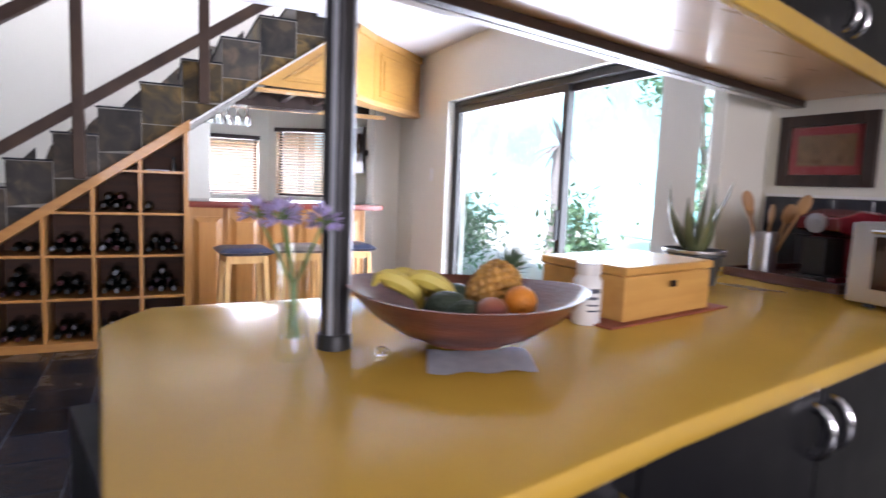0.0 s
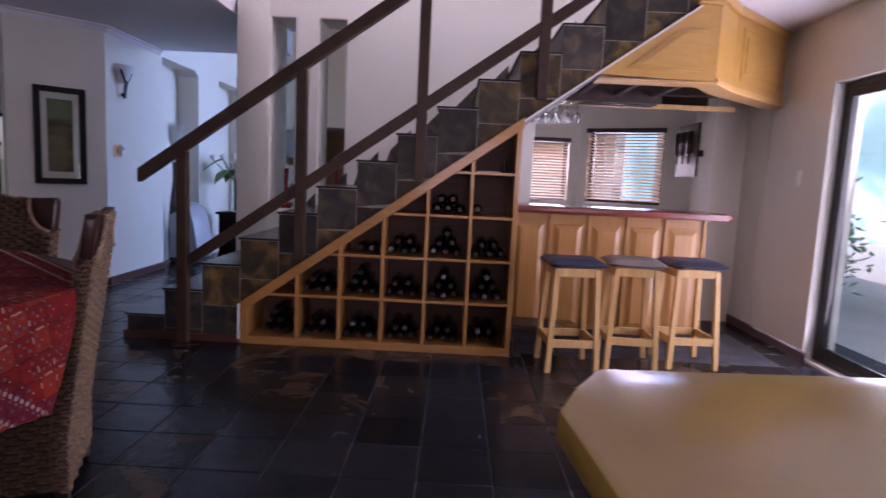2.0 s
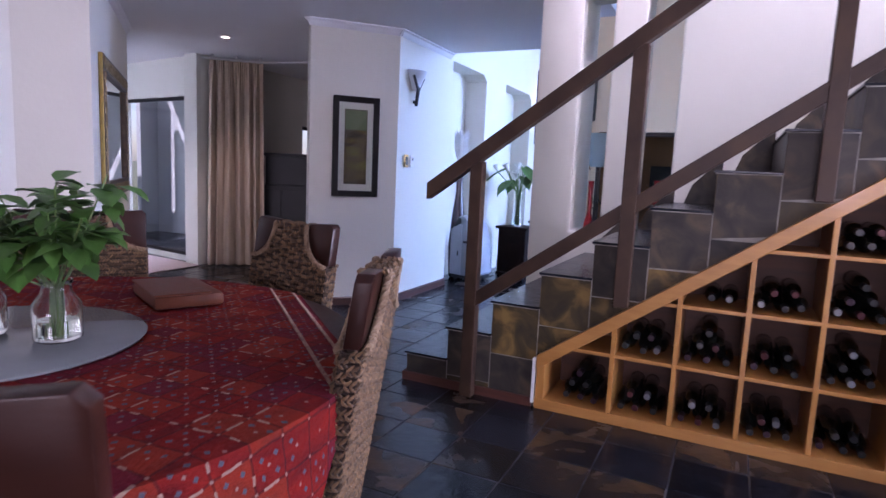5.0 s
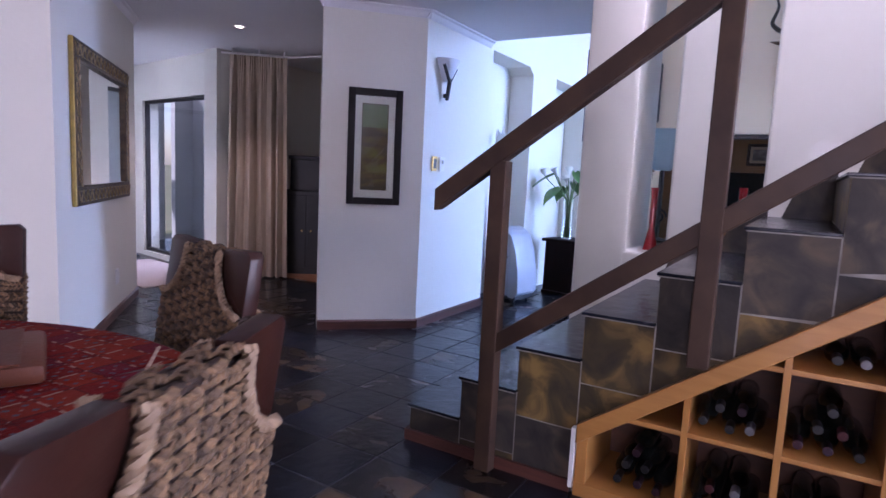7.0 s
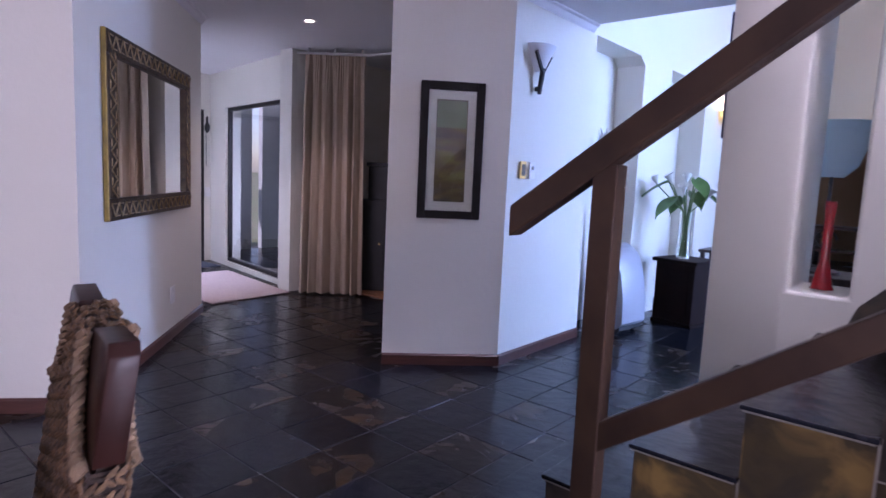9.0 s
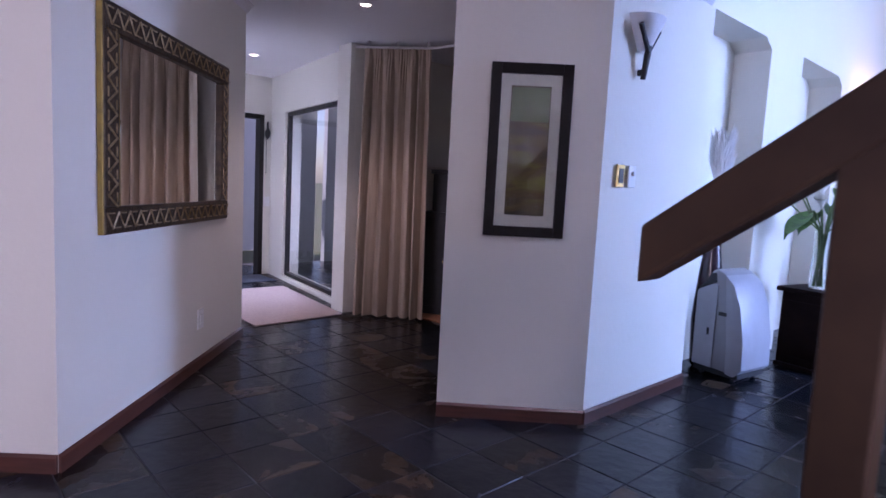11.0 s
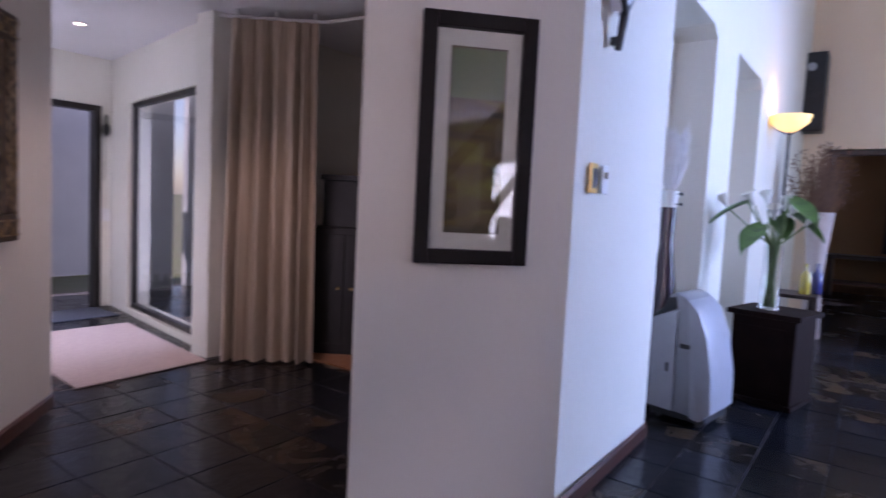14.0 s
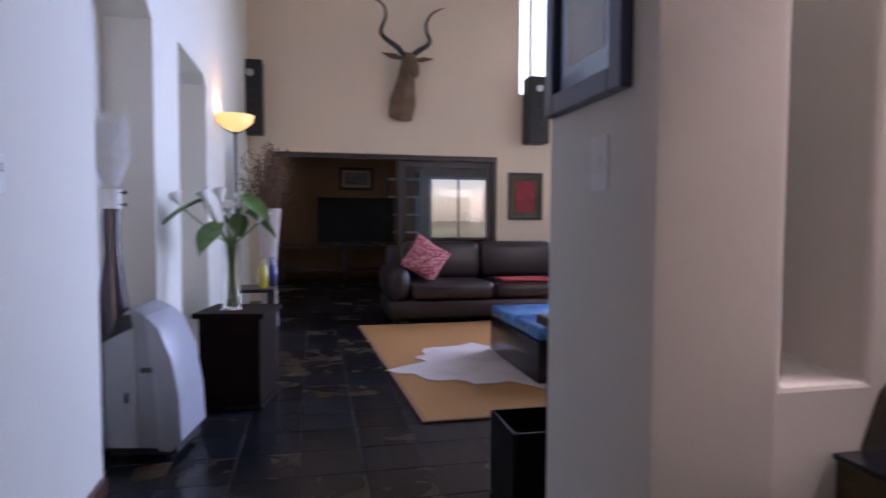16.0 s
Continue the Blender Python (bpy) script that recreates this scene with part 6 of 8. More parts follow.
p = part("pane", Mesh().box(a + 0.04, b - 0.04, 0.053, 0.058, z0 + 0.04, z1 - 0.04), PANE, fr_)
p.visible_shadow = False
dr = thing("door_1", "dark framed entrance door standing open to daylight", "door", kind="structure")
for nm, bb in (("frame_jamb", (8.04, 8.085, 0.0, 1.965)), ("frame_jamb", (8.87, 8.925, 0.0, 1.965)), ("frame_head", (8.086, 8.869, 1.91, 1.965))):
    part(nm, Mesh().box(-8.74, -8.61, bb[0], bb[1], bb[2], bb[3]), ALU, dr, bevel=0.003)
# courtyard past the glass
COURT = mat("courtyard_plaster", (0.66, 0.68, 0.70), 0.85, second=(0.56, 0.58, 0.6), scale=1.5, bump=0.2)
solid("courtyard_wall", Mesh().box(-9.4, -6.5, 10.6, 10.8, 0, 2.6).box(-6.6, -6.42, 9.0, 10.6, 0, 2.6).box(-9.5, -9.4, 9.4, 10.1, 0, 2.6).box(-9.5, -9.4, 10.28, 10.8, 0, 2.6), COURT, "pale blue-grey courtyard wall with a tall bright slit", "wall", kind="structure")
solid("porch_wall", Mesh().box(-11.2, -11.0, 6.0, 9.9, 0, 2.4), COURT, "pale porch wall past the entrance door", "wall", kind="structure")
# out-of-view slab, put here to stop sun entering the door
solid("porch_sun_block", Mesh().box(-10.6, -8.83, 6.2, 9.35, 2.44, 2.6), CEIL, "unseen slab added over the entrance to block the sun", "roof", kind="structure")
lat = thing("porch_trellis", "white low lattice fence in the porch", "fence", Matrix.Translation((-10.2, 8.2, 0)))
for k in range(6):
    part("slat", Mesh().box(0, 0.02, 0.12 * k, 0.12 * k + 0.05, 0, 0.55), WHITEPL, lat)
for k in range(3):
    part("rail", Mesh().box(0.021, 0.035, 0, 0.65, 0.1 + 0.18 * k, 0.15 + 0.18 * k), WHITEPL, lat)
trunk = thing("driftwood", "tall grey driftwood trunk standing in the courtyard", "driftwood", Matrix.Translation((-7.15, 9.95, 0)))
GREYWOOD = mat("grey_driftwood", (0.10, 0.10, 0.11), 0.8, second=(0.06, 0.06, 0.07), scale=6, stretch=(1, 1, 0.3), bump=0.5)
part("trunk", Mesh().tube([(0, 0, 0), (0.03, 0, 0.5), (-0.06, 0, 1.0), (-0.22, 0, 1.7)], [0.13, 0.12, 0.1, 0.03], 10), GREYWOOD, trunk, smooth=60)
part("limb", Mesh().tube([(0.02, 0, 0.6), (0.2, 0, 1.15), (0.38, 0, 1.75)], [0.1, 0.07, 0.03], 8), GREYWOOD, trunk, smooth=60)
ct = thing("courtyard_chair", "dark garden chair in the courtyard", "chair", Matrix.Translation((-6.92, 9.45, 0)))
part("back", Mesh().ball((0, 0, 0.72), 0.12, 12, 8, squash=(1, 0.2, 0.9)), BLACKMATT, ct, smooth=60)
part("seat", Mesh().box(-0.2, 0.2, -0.2, 0.2, 0.4, 0.44).box(-0.02, 0.02, -0.02, 0.0, 0.44, 0.64), BLACKMATT, ct, bevel=0.01)
for sx in (-0.17, 0.17):
    for sy in (-0.17, 0.17):
        part("leg", Mesh().box(sx - 0.015, sx + 0.015, sy - 0.015, sy + 0.015, 0, 0.399), BLACKMATT, ct)
# hall rug
hr = Mesh()
hr.prism([(-6.09, 7.70), (-6.14, 8.55), (-7.66, 8.74), (-7.7, 7.78)], 0.003, 0.014)
solid("hall_rug", hr, mat("blush_rug", (0.50, 0.40, 0.37), 0.95, second=(0.42, 0.33, 0.31), scale=50, bump=0.5, bump_scale=220), "pale pink hall rug in front of the entrance", "rug", bevel=0.003)
dm = Mesh().box(-8.55, -8.05, 8.05, 8.85, 0.003, 0.012)
solid("door_mat", dm, mat("blue_mat", (0.09, 0.11, 0.15), 0.95, scale=70, bump=0.5, bump_scale=250), "dark blue door mat inside the entrance", "mat")
key = thing("hanging_ornament", "dark ornament hanging on a string by the door", "ornament", Matrix.Translation((-8.617, 8.955, 1.25)))
part("string", Mesh().tube([(0.006, 0, 0.0), (0.006, 0, 0.62)], 0.003, 5), BLACKMATT, key)
part("charm", Mesh().lathe([(0.005, 0.42), (0.03, 0.46), (0.035, 0.51), (0.012, 0.56), (0.012, 0.62), (0.004, 0.64)], 12, Matrix.Translation((0.036, 0, 0))), BLACKMATT, key, smooth=50)
ks = thing("light_switch", "white wall switch beside the entrance", "light switch", Matrix.Translation((-8.619, 8.972, 0.85)) @ RZ(90))
part("plate", Mesh().box(-0.04, 0.04, -0.012, 0, 0, 0.12), WHITEPL, ks, bevel=0.003)
part("rocker", Mesh().box(-0.012, 0.012, -0.016, -0.0125, 0.04, 0.075), WHITEPL, ks)

# curtain with rail
cu = thing("curtain", "floor length beige pleated curtain drawn to one side", "curtain")
CUR = mat("beige_curtain", (0.55, 0.455, 0.35), 0.9, spec=0.2, second=(0.46, 0.375, 0.285), scale=30, stretch=(1, 1, 0.1), bump=0.25, bump_scale=300)
c0, c1 = Vector((-6.10, 8.63, 0)), Vector((-5.60, 9.05, 0))
cdv = (c1 - c0).normalized()
cn = Vector((cdv.y, -cdv.x, 0))
me = Mesh()
NW, NH = 260, 26
ln = (c1 - c0).length
for j in range(NH + 1):
    t = j / NH
    z = 0.02 + 2.33 * t
    for i in range(NW + 1):
        u = i / NW
        ph = u * 2 * math.pi * 6.5 + 1.3 * math.sin(7 * u) + 0.35 * math.sin(3 * t + 9 * u)
        amp = 0.085 * (1 - 0.75 * t ** 10) * (0.68 + 0.32 * math.sin(17 * u + 0.6 * t))
        # rounded folds with tight creases, small gathers under the heading tape
        fold = 1.7 * abs(math.sin(ph / 2)) - 0.85 + 0.12 * math.sin(1.7 * ph + 2 * t)
        gather = 0.009 * math.sin(u * 150 + 1.5 * math.sin(31 * u)) * max(0.0, (t - 0.82) / 0.18)
        pinch = -0.012 if 0.94 < t < 0.98 else 0.0
        squeeze = 0.5 + (u - 0.5) * (1.0 - 0.10 * t)
        q = c0 + cdv * ln * squeeze + cn * (amp * fold + gather + pinch + 0.03)
        me.v.append((q.x, q.y, z))
for j in range(NH):
    for i in range(NW):
        me.f.append((j * (NW + 1) + i, j * (NW + 1) + i + 1, (j + 1) * (NW + 1) + i + 1, (j + 1) * (NW + 1) + i))
me.m = [0] * len(me.f)
part("cloth", me, CUR, cu, smooth=80)
r0 = c0 - cdv * 0.05
part("rail", Mesh().tube([(r0.x, r0.y, 2.37), (c1.x, c1.y, 2.37), (-4.75, 9.2, 2.37)], 0.012, 8), WHITEPL, cu, "white curtain rail", smooth=50)
for t in (0.1, 0.5, 0.9):
    q = c0 + cdv * ln * t
    part("bracket", Mesh().box(q.x - 0.01, q.x + 0.01, q.y - 0.01, q.y + 0.01, 2.382, CZ - 0.001), WHITEPL, cu)
# study furniture seen past the curtain
solid("study_carpet", Mesh().box(-6.0, -3.9, 9.1, 12.0, 0.002, 0.014), mat("orange_carpet", (0.42, 0.2, 0.10), 0.95, second=(0.34, 0.15, 0.07), scale=40, bump=0.4), "orange-brown woven study carpet", "carpet")
sc = thing("black_cabinet", "tall black carved wooden cabinet in the study", "cabinet", Matrix.Translation((-5.72, 9.5, 0.0145)) @ RZ(35))
part("base", Mesh().box(-0.3, 0.3, -0.2, 0.2, 0, 0.95), BLACKMATT, sc, bevel=0.008)
part("upper", Mesh().box(-0.2, 0.3, -0.15, 0.2, 0.951, 1.3), BLACKMATT, sc, bevel=0.008)
part("cornice", Mesh().box(-0.22, 0.32, -0.17, 0.21, 1.301, 1.34), BLACKMATT, sc, bevel=0.006)
for sx in (-0.15, 0.15):
    d = part("door", Mesh().box(sx - 0.14, sx + 0.14, -0.212, -0.2005, 0.08, 0.9), BLACKMATT, sc, bevel=0.004)
    part("knob", Mesh().ball((sx - 0.1 * (1 if sx > 0 else -1), -0.222, 0.5), 0.012, 10, 6), BRASS, d, smooth=60)
w5 = thing("window_5", "study window with daylight and garden behind", "window", kind="structure")
fr_ = part("window_frame", Mesh().box(-6.35, -6.3, 10.45, 11.8, 0.62, 0.67).box(-6.35, -6.3, 10.45, 11.8, 1.73, 1.78).box(-6.35, -6.3, 10.45, 10.5, 0.67, 1.73).box(-6.35, -6.3, 11.75, 11.8, 0.67, 1.73), ALU, w5)
p = part("pane", Mesh().box(-6.33, -6.325, 10.5, 11.75, 0.67, 1.73), PANE, fr_)
p.visible_shadow = False
fan = thing("wall_fan", "black wall mounted fan in the study", "fan", Matrix.Translation((-4.98, 9.45, 2.0)) @ RZ(40))
part("head", Mesh().lathe([(0.02, -0.06), (0.1, -0.04), (0.11, 0.0), (0.1, 0.04), (0.02, 0.06)], 20, Matrix.Rotation(radians(80), 4, "X")), BLACKMATT, fan, smooth=50)
part("bracket", Mesh().tube([(0, 0.05, 0), (0, 0.12, 0.1), (0, 0.12, 0.417)], 0.015, 8), BLACKMATT, fan)

# mirror
md = Vector((A3[0] - A2[0], A3[1] - A2[1], 0)).normalized()
mfr = thing("wall_mirror", "rectangular wall mirror in a carved bronze-gold frame", "mirror", Matrix.Translation(Vector((*A2, 0)) + md * 0.28) @ RZ(math.degrees(math.atan2(md.y, md.x))))
MW, MH, MB, MZ = 1.46, 0.98, 0.12, 0.915
FRM = mat("carved_bronze", (0.10, 0.065, 0.035), 0.4, metal=0.5, second=(0.04, 0.026, 0.016), scale=26, bump=0.4, bump_scale=90)
GOLD = mat("worn_gold", (0.27, 0.19, 0.065), 0.4, metal=0.7, second=(0.4, 0.27, 0.07), scale=22)
xa, xb = 0.0, MW


def mbar(x0, x1, z0, z1, t0, t1):
    return Mesh().box(x0, x1, min(t0, t1), max(t0, t1), z0, z1)


for nm, bb in (("frame_rail", (xa, xb, MZ, MZ + MB)), ("frame_rail", (xa, xb, MZ + MH - MB, MZ + MH)), ("frame_side", (xa, xa + MB, MZ + MB, MZ + MH - MB)), ("frame_side", (xb - MB, xb, MZ + MB, MZ + MH - MB))):
    part(nm, mbar(bb[0], bb[1], bb[2], bb[3], -0.002, -0.035), FRM, mfr, bevel=0.008)
zig = Mesh()


def zigzag(p0, along, across, n, step):
    for k in range(n):
        c = Vector(p0) + Vector(along) * (step * (k + 0.5))
        s = 1 if k % 2 else -1
        q = Vector(across) * (0.036 * s)
        zig.tube([c - Vector(along) * step * 0.5 - q, c + Vector(along) * step * 0.5 + q], 0.005, 5)
        zig.tube([c - Vector(along) * step * 0.1 - q * 0.9, c + Vector(along) * step * 0.75 - q * 0.9], 0.004, 5)


for zc in (MZ + MB / 2, MZ + MH - MB / 2):
    zigzag((xa + 0.01, -0.037, zc), (1, 0, 0), (0, 0, 1), 30, (MW - 0.02) / 30)
for xc in (xa + MB / 2, xb - MB / 2):
    zigzag((xc, -0.037, MZ + MB), (0, 0, 1), (1, 0, 0), 15, (MH - 2 * MB) / 15)
part("carving", zig, mat("carving_highlight", (0.42, 0.32, 0.19), 0.4, metal=0.6, second=(0.2, 0.14, 0.07), scale=30), mfr, "raised zigzag carving")
for nm, bb in (("gold_bead", (xa + MB, xa + MB + 0.014, MZ + MB, MZ + MH - MB)), ("gold_bead", (xb - 0.004, xb + 0.006, MZ, MZ + MH)), ("gold_bead", (xa - 0.006, xa + 0.004, MZ, MZ + MH))):
    part(nm, mbar(bb[0], bb[1], bb[2], bb[3], -0.004, -0.03), GOLD, mfr, "worn gold edge", bevel=0.004)
part("glass", mbar(xa + MB + 0.001, xb - MB - 0.001, MZ + MB + 0.001, MZ + MH - MB - 0.001, -0.006, -0.012), MIRROR, mfr, "silvered mirror glass")
so = thing("wall_socket", "white wall socket low on the slanted wall", "socket", Matrix.Translation(Vector((*A2, 0.25)) + md * 1.37) @ RZ(math.degrees(math.atan2(md.y, md.x))))
part("plate", Mesh().box(-0.04, 0.04, -0.012, -0.001, 0, 0.12), WHITEPL, so, bevel=0.004)
part("cover", Mesh().box(-0.025, 0.025, -0.018, -0.0125, 0.03, 0.09), WHITEPL, so, bevel=0.003)

# framed print on the slanted wall
pd = Vector((B1[0] - B0[0], B1[1] - B0[1], 0)).normalized()
PRINT = mat("landscape_print", (0.17, 0.15, 0.02), 0.6, second=(0.035, 0.025, 0.012), third=(0.10, 0.065, 0.02), scale=4, stretch=(1, 1, 2.5), detail=8, distort=1.2)
PRINTFRAME = mat("black_brown_frame", (0.012, 0.008, 0.007), 0.45, spec=0.2, second=(0.008, 0.006, 0.005), scale=9, bump=0.05)
MOUNT = mat("mount_card", (0.7, 0.68, 0.63), 0.7, second=(0.66, 0.64, 0.59), scale=20)
PMX = Matrix.Translation(Vector((*B0, 0.965)) + pd * 0.19 + Vector((pd.y, -pd.x, 0)) * 0.003) @ RZ(math.degrees(math.atan2(pd.y, pd.x)))
pc = framed_picture("framed_print", "tall dark framed landscape print behind glass", 0.40, 0.85, PMX, PRINTFRAME, 0.05, MOUNT, 0.052, PRINT, deep=0.035)
SKYP = mat("print_sky", (0.17, 0.20, 0.10), 0.6, second=(0.09, 0.14, 0.055), scale=6, detail=8)
part("print", Mesh().box(0.108, 0.292, -0.0132, -0.0122, 0.57, 0.735), SKYP, pc, "pale green and grey upper part of the print")
# sconce, thermostat and switch on the lounge side
SCM = Matrix.Translation((-3.349, 8.52, 1.80)) @ RZ(90)
sco = thing("wall_sconce", "white glass fan shaped wall light on a black stem", "wall light", SCM)
part("stem", Mesh().tube([(0, -0.03, 0.0), (0, -0.045, 0.12), (0, -0.05, 0.17)], [0.014, 0.018, 0.014], 10), BLACKMATT, sco, "black metal stem", smooth=50)
part("arm", Mesh().box(-0.012, 0.012, -0.045, -0.001, 0.02, 0.05), BLACKMATT, sco)
part("bracket", Mesh().tube([(-0.10, -0.055, 0.26), (-0.005, -0.055, 0.13)], 0.013, 8), BLACKMATT, sco)
part("bracket", Mesh().tube([(0.085, -0.06, 0.25), (0.005, -0.056, 0.14)], 0.006, 8), BLACKMATT, sco)
fanm = Mesh()
FR = 8
for k in range(FR + 1):
    t = k / FR
    wd = 0.03 + 0.10 * t
    for i in range(9):
        a = math.pi * i / 8
        fanm.v.append((math.cos(a) * wd * 1.05, -0.004 - math.sin(a) * (0.05 + 0.06 * t), 0.14 + 0.17 * t))
for k in range(FR):
    for i in range(8):
        fanm.f.append((k * 9 + i, k * 9 + i + 1, k * 9 + 10 + i, k * 9 + 9 + i))
fanm.m = [0] * len(fanm.f)
part("shade", fanm, mat("frosted_glass", (0.72, 0.74, 0.78), 0.4, second=(0.66, 0.68, 0.72), scale=6), sco, "frosted white glass shade", smooth=60)
th = thing("thermostat", "small brass framed wall switch", "switch", Matrix.Translation((-3.349, 8.42, 1.24)) @ RZ(90))
part("frame", Mesh().box(-0.035, 0.035, -0.01, -0.001, 0, 0.115), BRASS, th, bevel=0.003)
part("screen", Mesh().box(-0.02, 0.02, -0.014, -0.0105, 0.02, 0.095), BLACKMATT, th, "dark panel")
dm_ = thing("dimmer_switch", "white rotary dimmer switch on the wall", "switch", Matrix.Translation((-3.349, 8.53, 1.24)) @ RZ(90))
part("plate", Mesh().box(-0.035, 0.035, -0.01, -0.001, 0, 0.115), WHITEPL, dm_, bevel=0.004)
part("knob", Mesh().lathe([(0.014, 0), (0.012, 0.014)], 14, Matrix.Translation((0, -0.0105, 0.075)) @ Matrix.Rotation(radians(90), 4, "X")), WHITEPL, dm_, smooth=40)

# portable air conditioner, facing the room
acu = thing("air_conditioner", "grey portable air conditioner on castors by the niche", "air conditioner", Matrix.Translation((-3.3, 9.68, 0)) @ RZ(-8) @ Matrix.Diagonal((0.88, 0.95, 1, 1)))
ACG = mat("grey_abs", (0.30, 0.31, 0.33), 0.42, second=(0.27, 0.28, 0.30), scale=10, bump=0.03)
ACL = mat("light_grey_abs", (0.37, 0.38, 0.42), 0.4, second=(0.34, 0.35, 0.38), scale=10, bump=0.03)
side = [(-0.17, 0.07), (0.16, 0.05), (0.215, 0.10), (0.205, 0.30), (0.165, 0.50), (0.105, 0.64), (0.03, 0.72), (-0.04, 0.745), (-0.08, 0.72), (-0.10, 0.66), (-0.17, 0.58)]
part("shell", Mesh().prism([(x, z) for x, z in side], 0.36, 0.0, "y"), ACG, acu, bevel=0.018, smooth=40)
part("front_cover", Mesh().prism([(0.10, 0.052), (0.166, 0.045), (0.226, 0.10), (0.216, 0.30), (0.176, 0.505), (0.112, 0.65), (0.04, 0.71), (0.06, 0.5), (0.09, 0.25)], -0.006, 0.366, "y"), ACL, acu, "lighter grey curved front cover", bevel=0.006, smooth=40)
part("rear_panel", Mesh().prism([(-0.175, 0.075), (-0.01, 0.07), (-0.01, 0.64), (-0.12, 0.64), (-0.178, 0.575)], -0.01, -0.001, "y"), ACL, acu, bevel=0.003)
part("grip_recess", Mesh().prism([(-0.165, 0.59), (-0.02, 0.655), (-0.03, 0.72), (-0.075, 0.71), (-0.10, 0.655), (-0.16, 0.61)], -0.014, -0.0105, "y"), BLACKMATT, acu, "dark grip recess", bevel=0.002)
part("slot", Mesh().box(0.01, 0.075, -0.0075, -0.0005, 0.435, 0.46), BLACKMATT, acu, "dark slot", bevel=0.002)
part("latch", Mesh().box(-0.07, -0.05, -0.0135, -0.0105, 0.29, 0.34), BLACKMATT, acu, bevel=0.002)
part("base", Mesh().box(-0.165, 0.195, 0.004, 0.356, 0.03, 0.088), BLACKMATT, acu, "black base", bevel=0.008)
for sx in (-0.12, 0.14):
    for sy in (0.05, 0.31):
        part("castor", Mesh().lathe([(0.018, -0.012), (0.018, 0.012)], 14, Matrix.Translation((sx, sy, 0.0185)) @ Matrix.Rotation(radians(90), 4, "X")), BLACKMATT, acu, smooth=40)
# tall vase with white plumes in the niche
tv = thing("floor_vase", "tall slim plum floor vase with white plumes", "vase", Matrix.Translation((-3.47, 9.90, 0)))
part("vase", Mesh().lathe([(0.06, 0), (0.085, 0.02), (0.10, 0.35), (0.075, 0.7), (0.038, 1.0), (0.042, 1.22)], 24), mat("plum_lacquer", (0.045, 0.02, 0.03), 0.25, second=(0.03, 0.014, 0.02), scale=6, coat=0.3), tv, smooth=50)
part("collar", Mesh().lathe([(0.044, 1.2205), (0.05, 1.315), (0.047, 1.318)], 24), WHITEPL, tv, "white collar", smooth=40)
pl = Mesh()
rs = random.Random(2)
for k in range(420):
    a, s = rs.uniform(0, 6.28), rs.uniform(0.0, 1.0)
    b0 = Vector((0.03 * math.cos(a), 0.03 * math.sin(a), 1.315))
    petal(pl, b0 + Vector((0, 0, 0.22 * s)), (math.cos(a) * 0.35, math.sin(a) * 0.35, 1), rs.uniform(0.12, 0.22), 0.011)
part("plume", pl, mat("white_plume", (0.78, 0.77, 0.76), 0.8, second=(0.68, 0.67, 0.66), scale=20), tv, "white feathery plumes", kind="stuff")
for dz in (1.24, 1.30):
    part("bead", Mesh().ball((0.075, -0.03, dz), 0.011, 10, 7), BLACKMATT, tv, smooth=60)
    part("wire", Mesh().tube([(0.04, -0.015, dz), (0.066, -0.027, dz)], 0.003, 5), BLACKMATT, tv)


def downlight(x, y):
    root = thing("downlight", "small round recessed ceiling spotlight, lit", "ceiling light", Matrix.Translation((x, y, CZ)), group="recessed spotlights")
    part("ring", Mesh().lathe([(0.035, -0.001), (0.056, -0.001), (0.054, -0.007), (0.037, -0.006)], 28, cap=False), WHITEPL, root, "white ring", smooth=30)
    part("bulb", Mesh().lathe([(0.034, -0.001), (0.034, -0.004), (0.001, -0.005)], 20), mat("lit_bulb", (1, 0.95, 0.85), 0.5, glow=((1.0, 0.82, 0.6), 14.0)), root, "glowing warm bulb")
    lamp("spot", "SPOT", Matrix.Translation((x, y, CZ - 0.02)), 30, (1.0, 0.84, 0.66), spread=105, soft=0.03)
    return root


downlight(-5.2, 8.05)
downlight(-7.5, 8.28)

# ---- lounge ----
# planter with arum lilies
pl = thing("planter", "square dark wooden planter box with moulded rim", "planter", Matrix.Translation((-2.95, 10.62, 0)) @ RZ(-12))
PLANTW = mat("planter_dark_wood", (0.018, 0.008, 0.006), 0.6, spec=0.08, second=(0.011, 0.005, 0.004), scale=6, bump=0.1)
part("box", Mesh().box(-0.19, 0.19, -0.19, 0.19, 0.03, 0.56), PLANTW, pl, bevel=0.008)
part("rim", Mesh().box(-0.22, 0.22, -0.22, 0.22, 0.561, 0.595), PLANTW, pl, bevel=0.006)
part("foot_board", Mesh().box(-0.2, 0.2, -0.2, 0.2, 0.0, 0.029), PLANTW, pl, bevel=0.004)
part("panel", Mesh().box(-0.14, 0.14, -0.198, -0.1905, 0.09, 0.5), PLANTW, pl, bevel=0.004)
lv_ = thing("lily_vase", "tall clear glass vase of white arum lilies on the planter", "vase", Matrix.Translation((-2.99, 10.6, 0.5955)))
part("glass", Mesh().lathe([(0.06, 0), (0.062, 0.004), (0.05, 0.25), (0.055, 0.42), (0.052, 0.42), (0.047, 0.25), (0.057, 0.012), (0.001, 0.01)], 24), GLASS, lv_, smooth=50)
ARUM = mat("arum_white", (0.8, 0.79, 0.74), 0.5, second=(0.74, 0.74, 0.66), scale=12)
rs = random.Random(9)
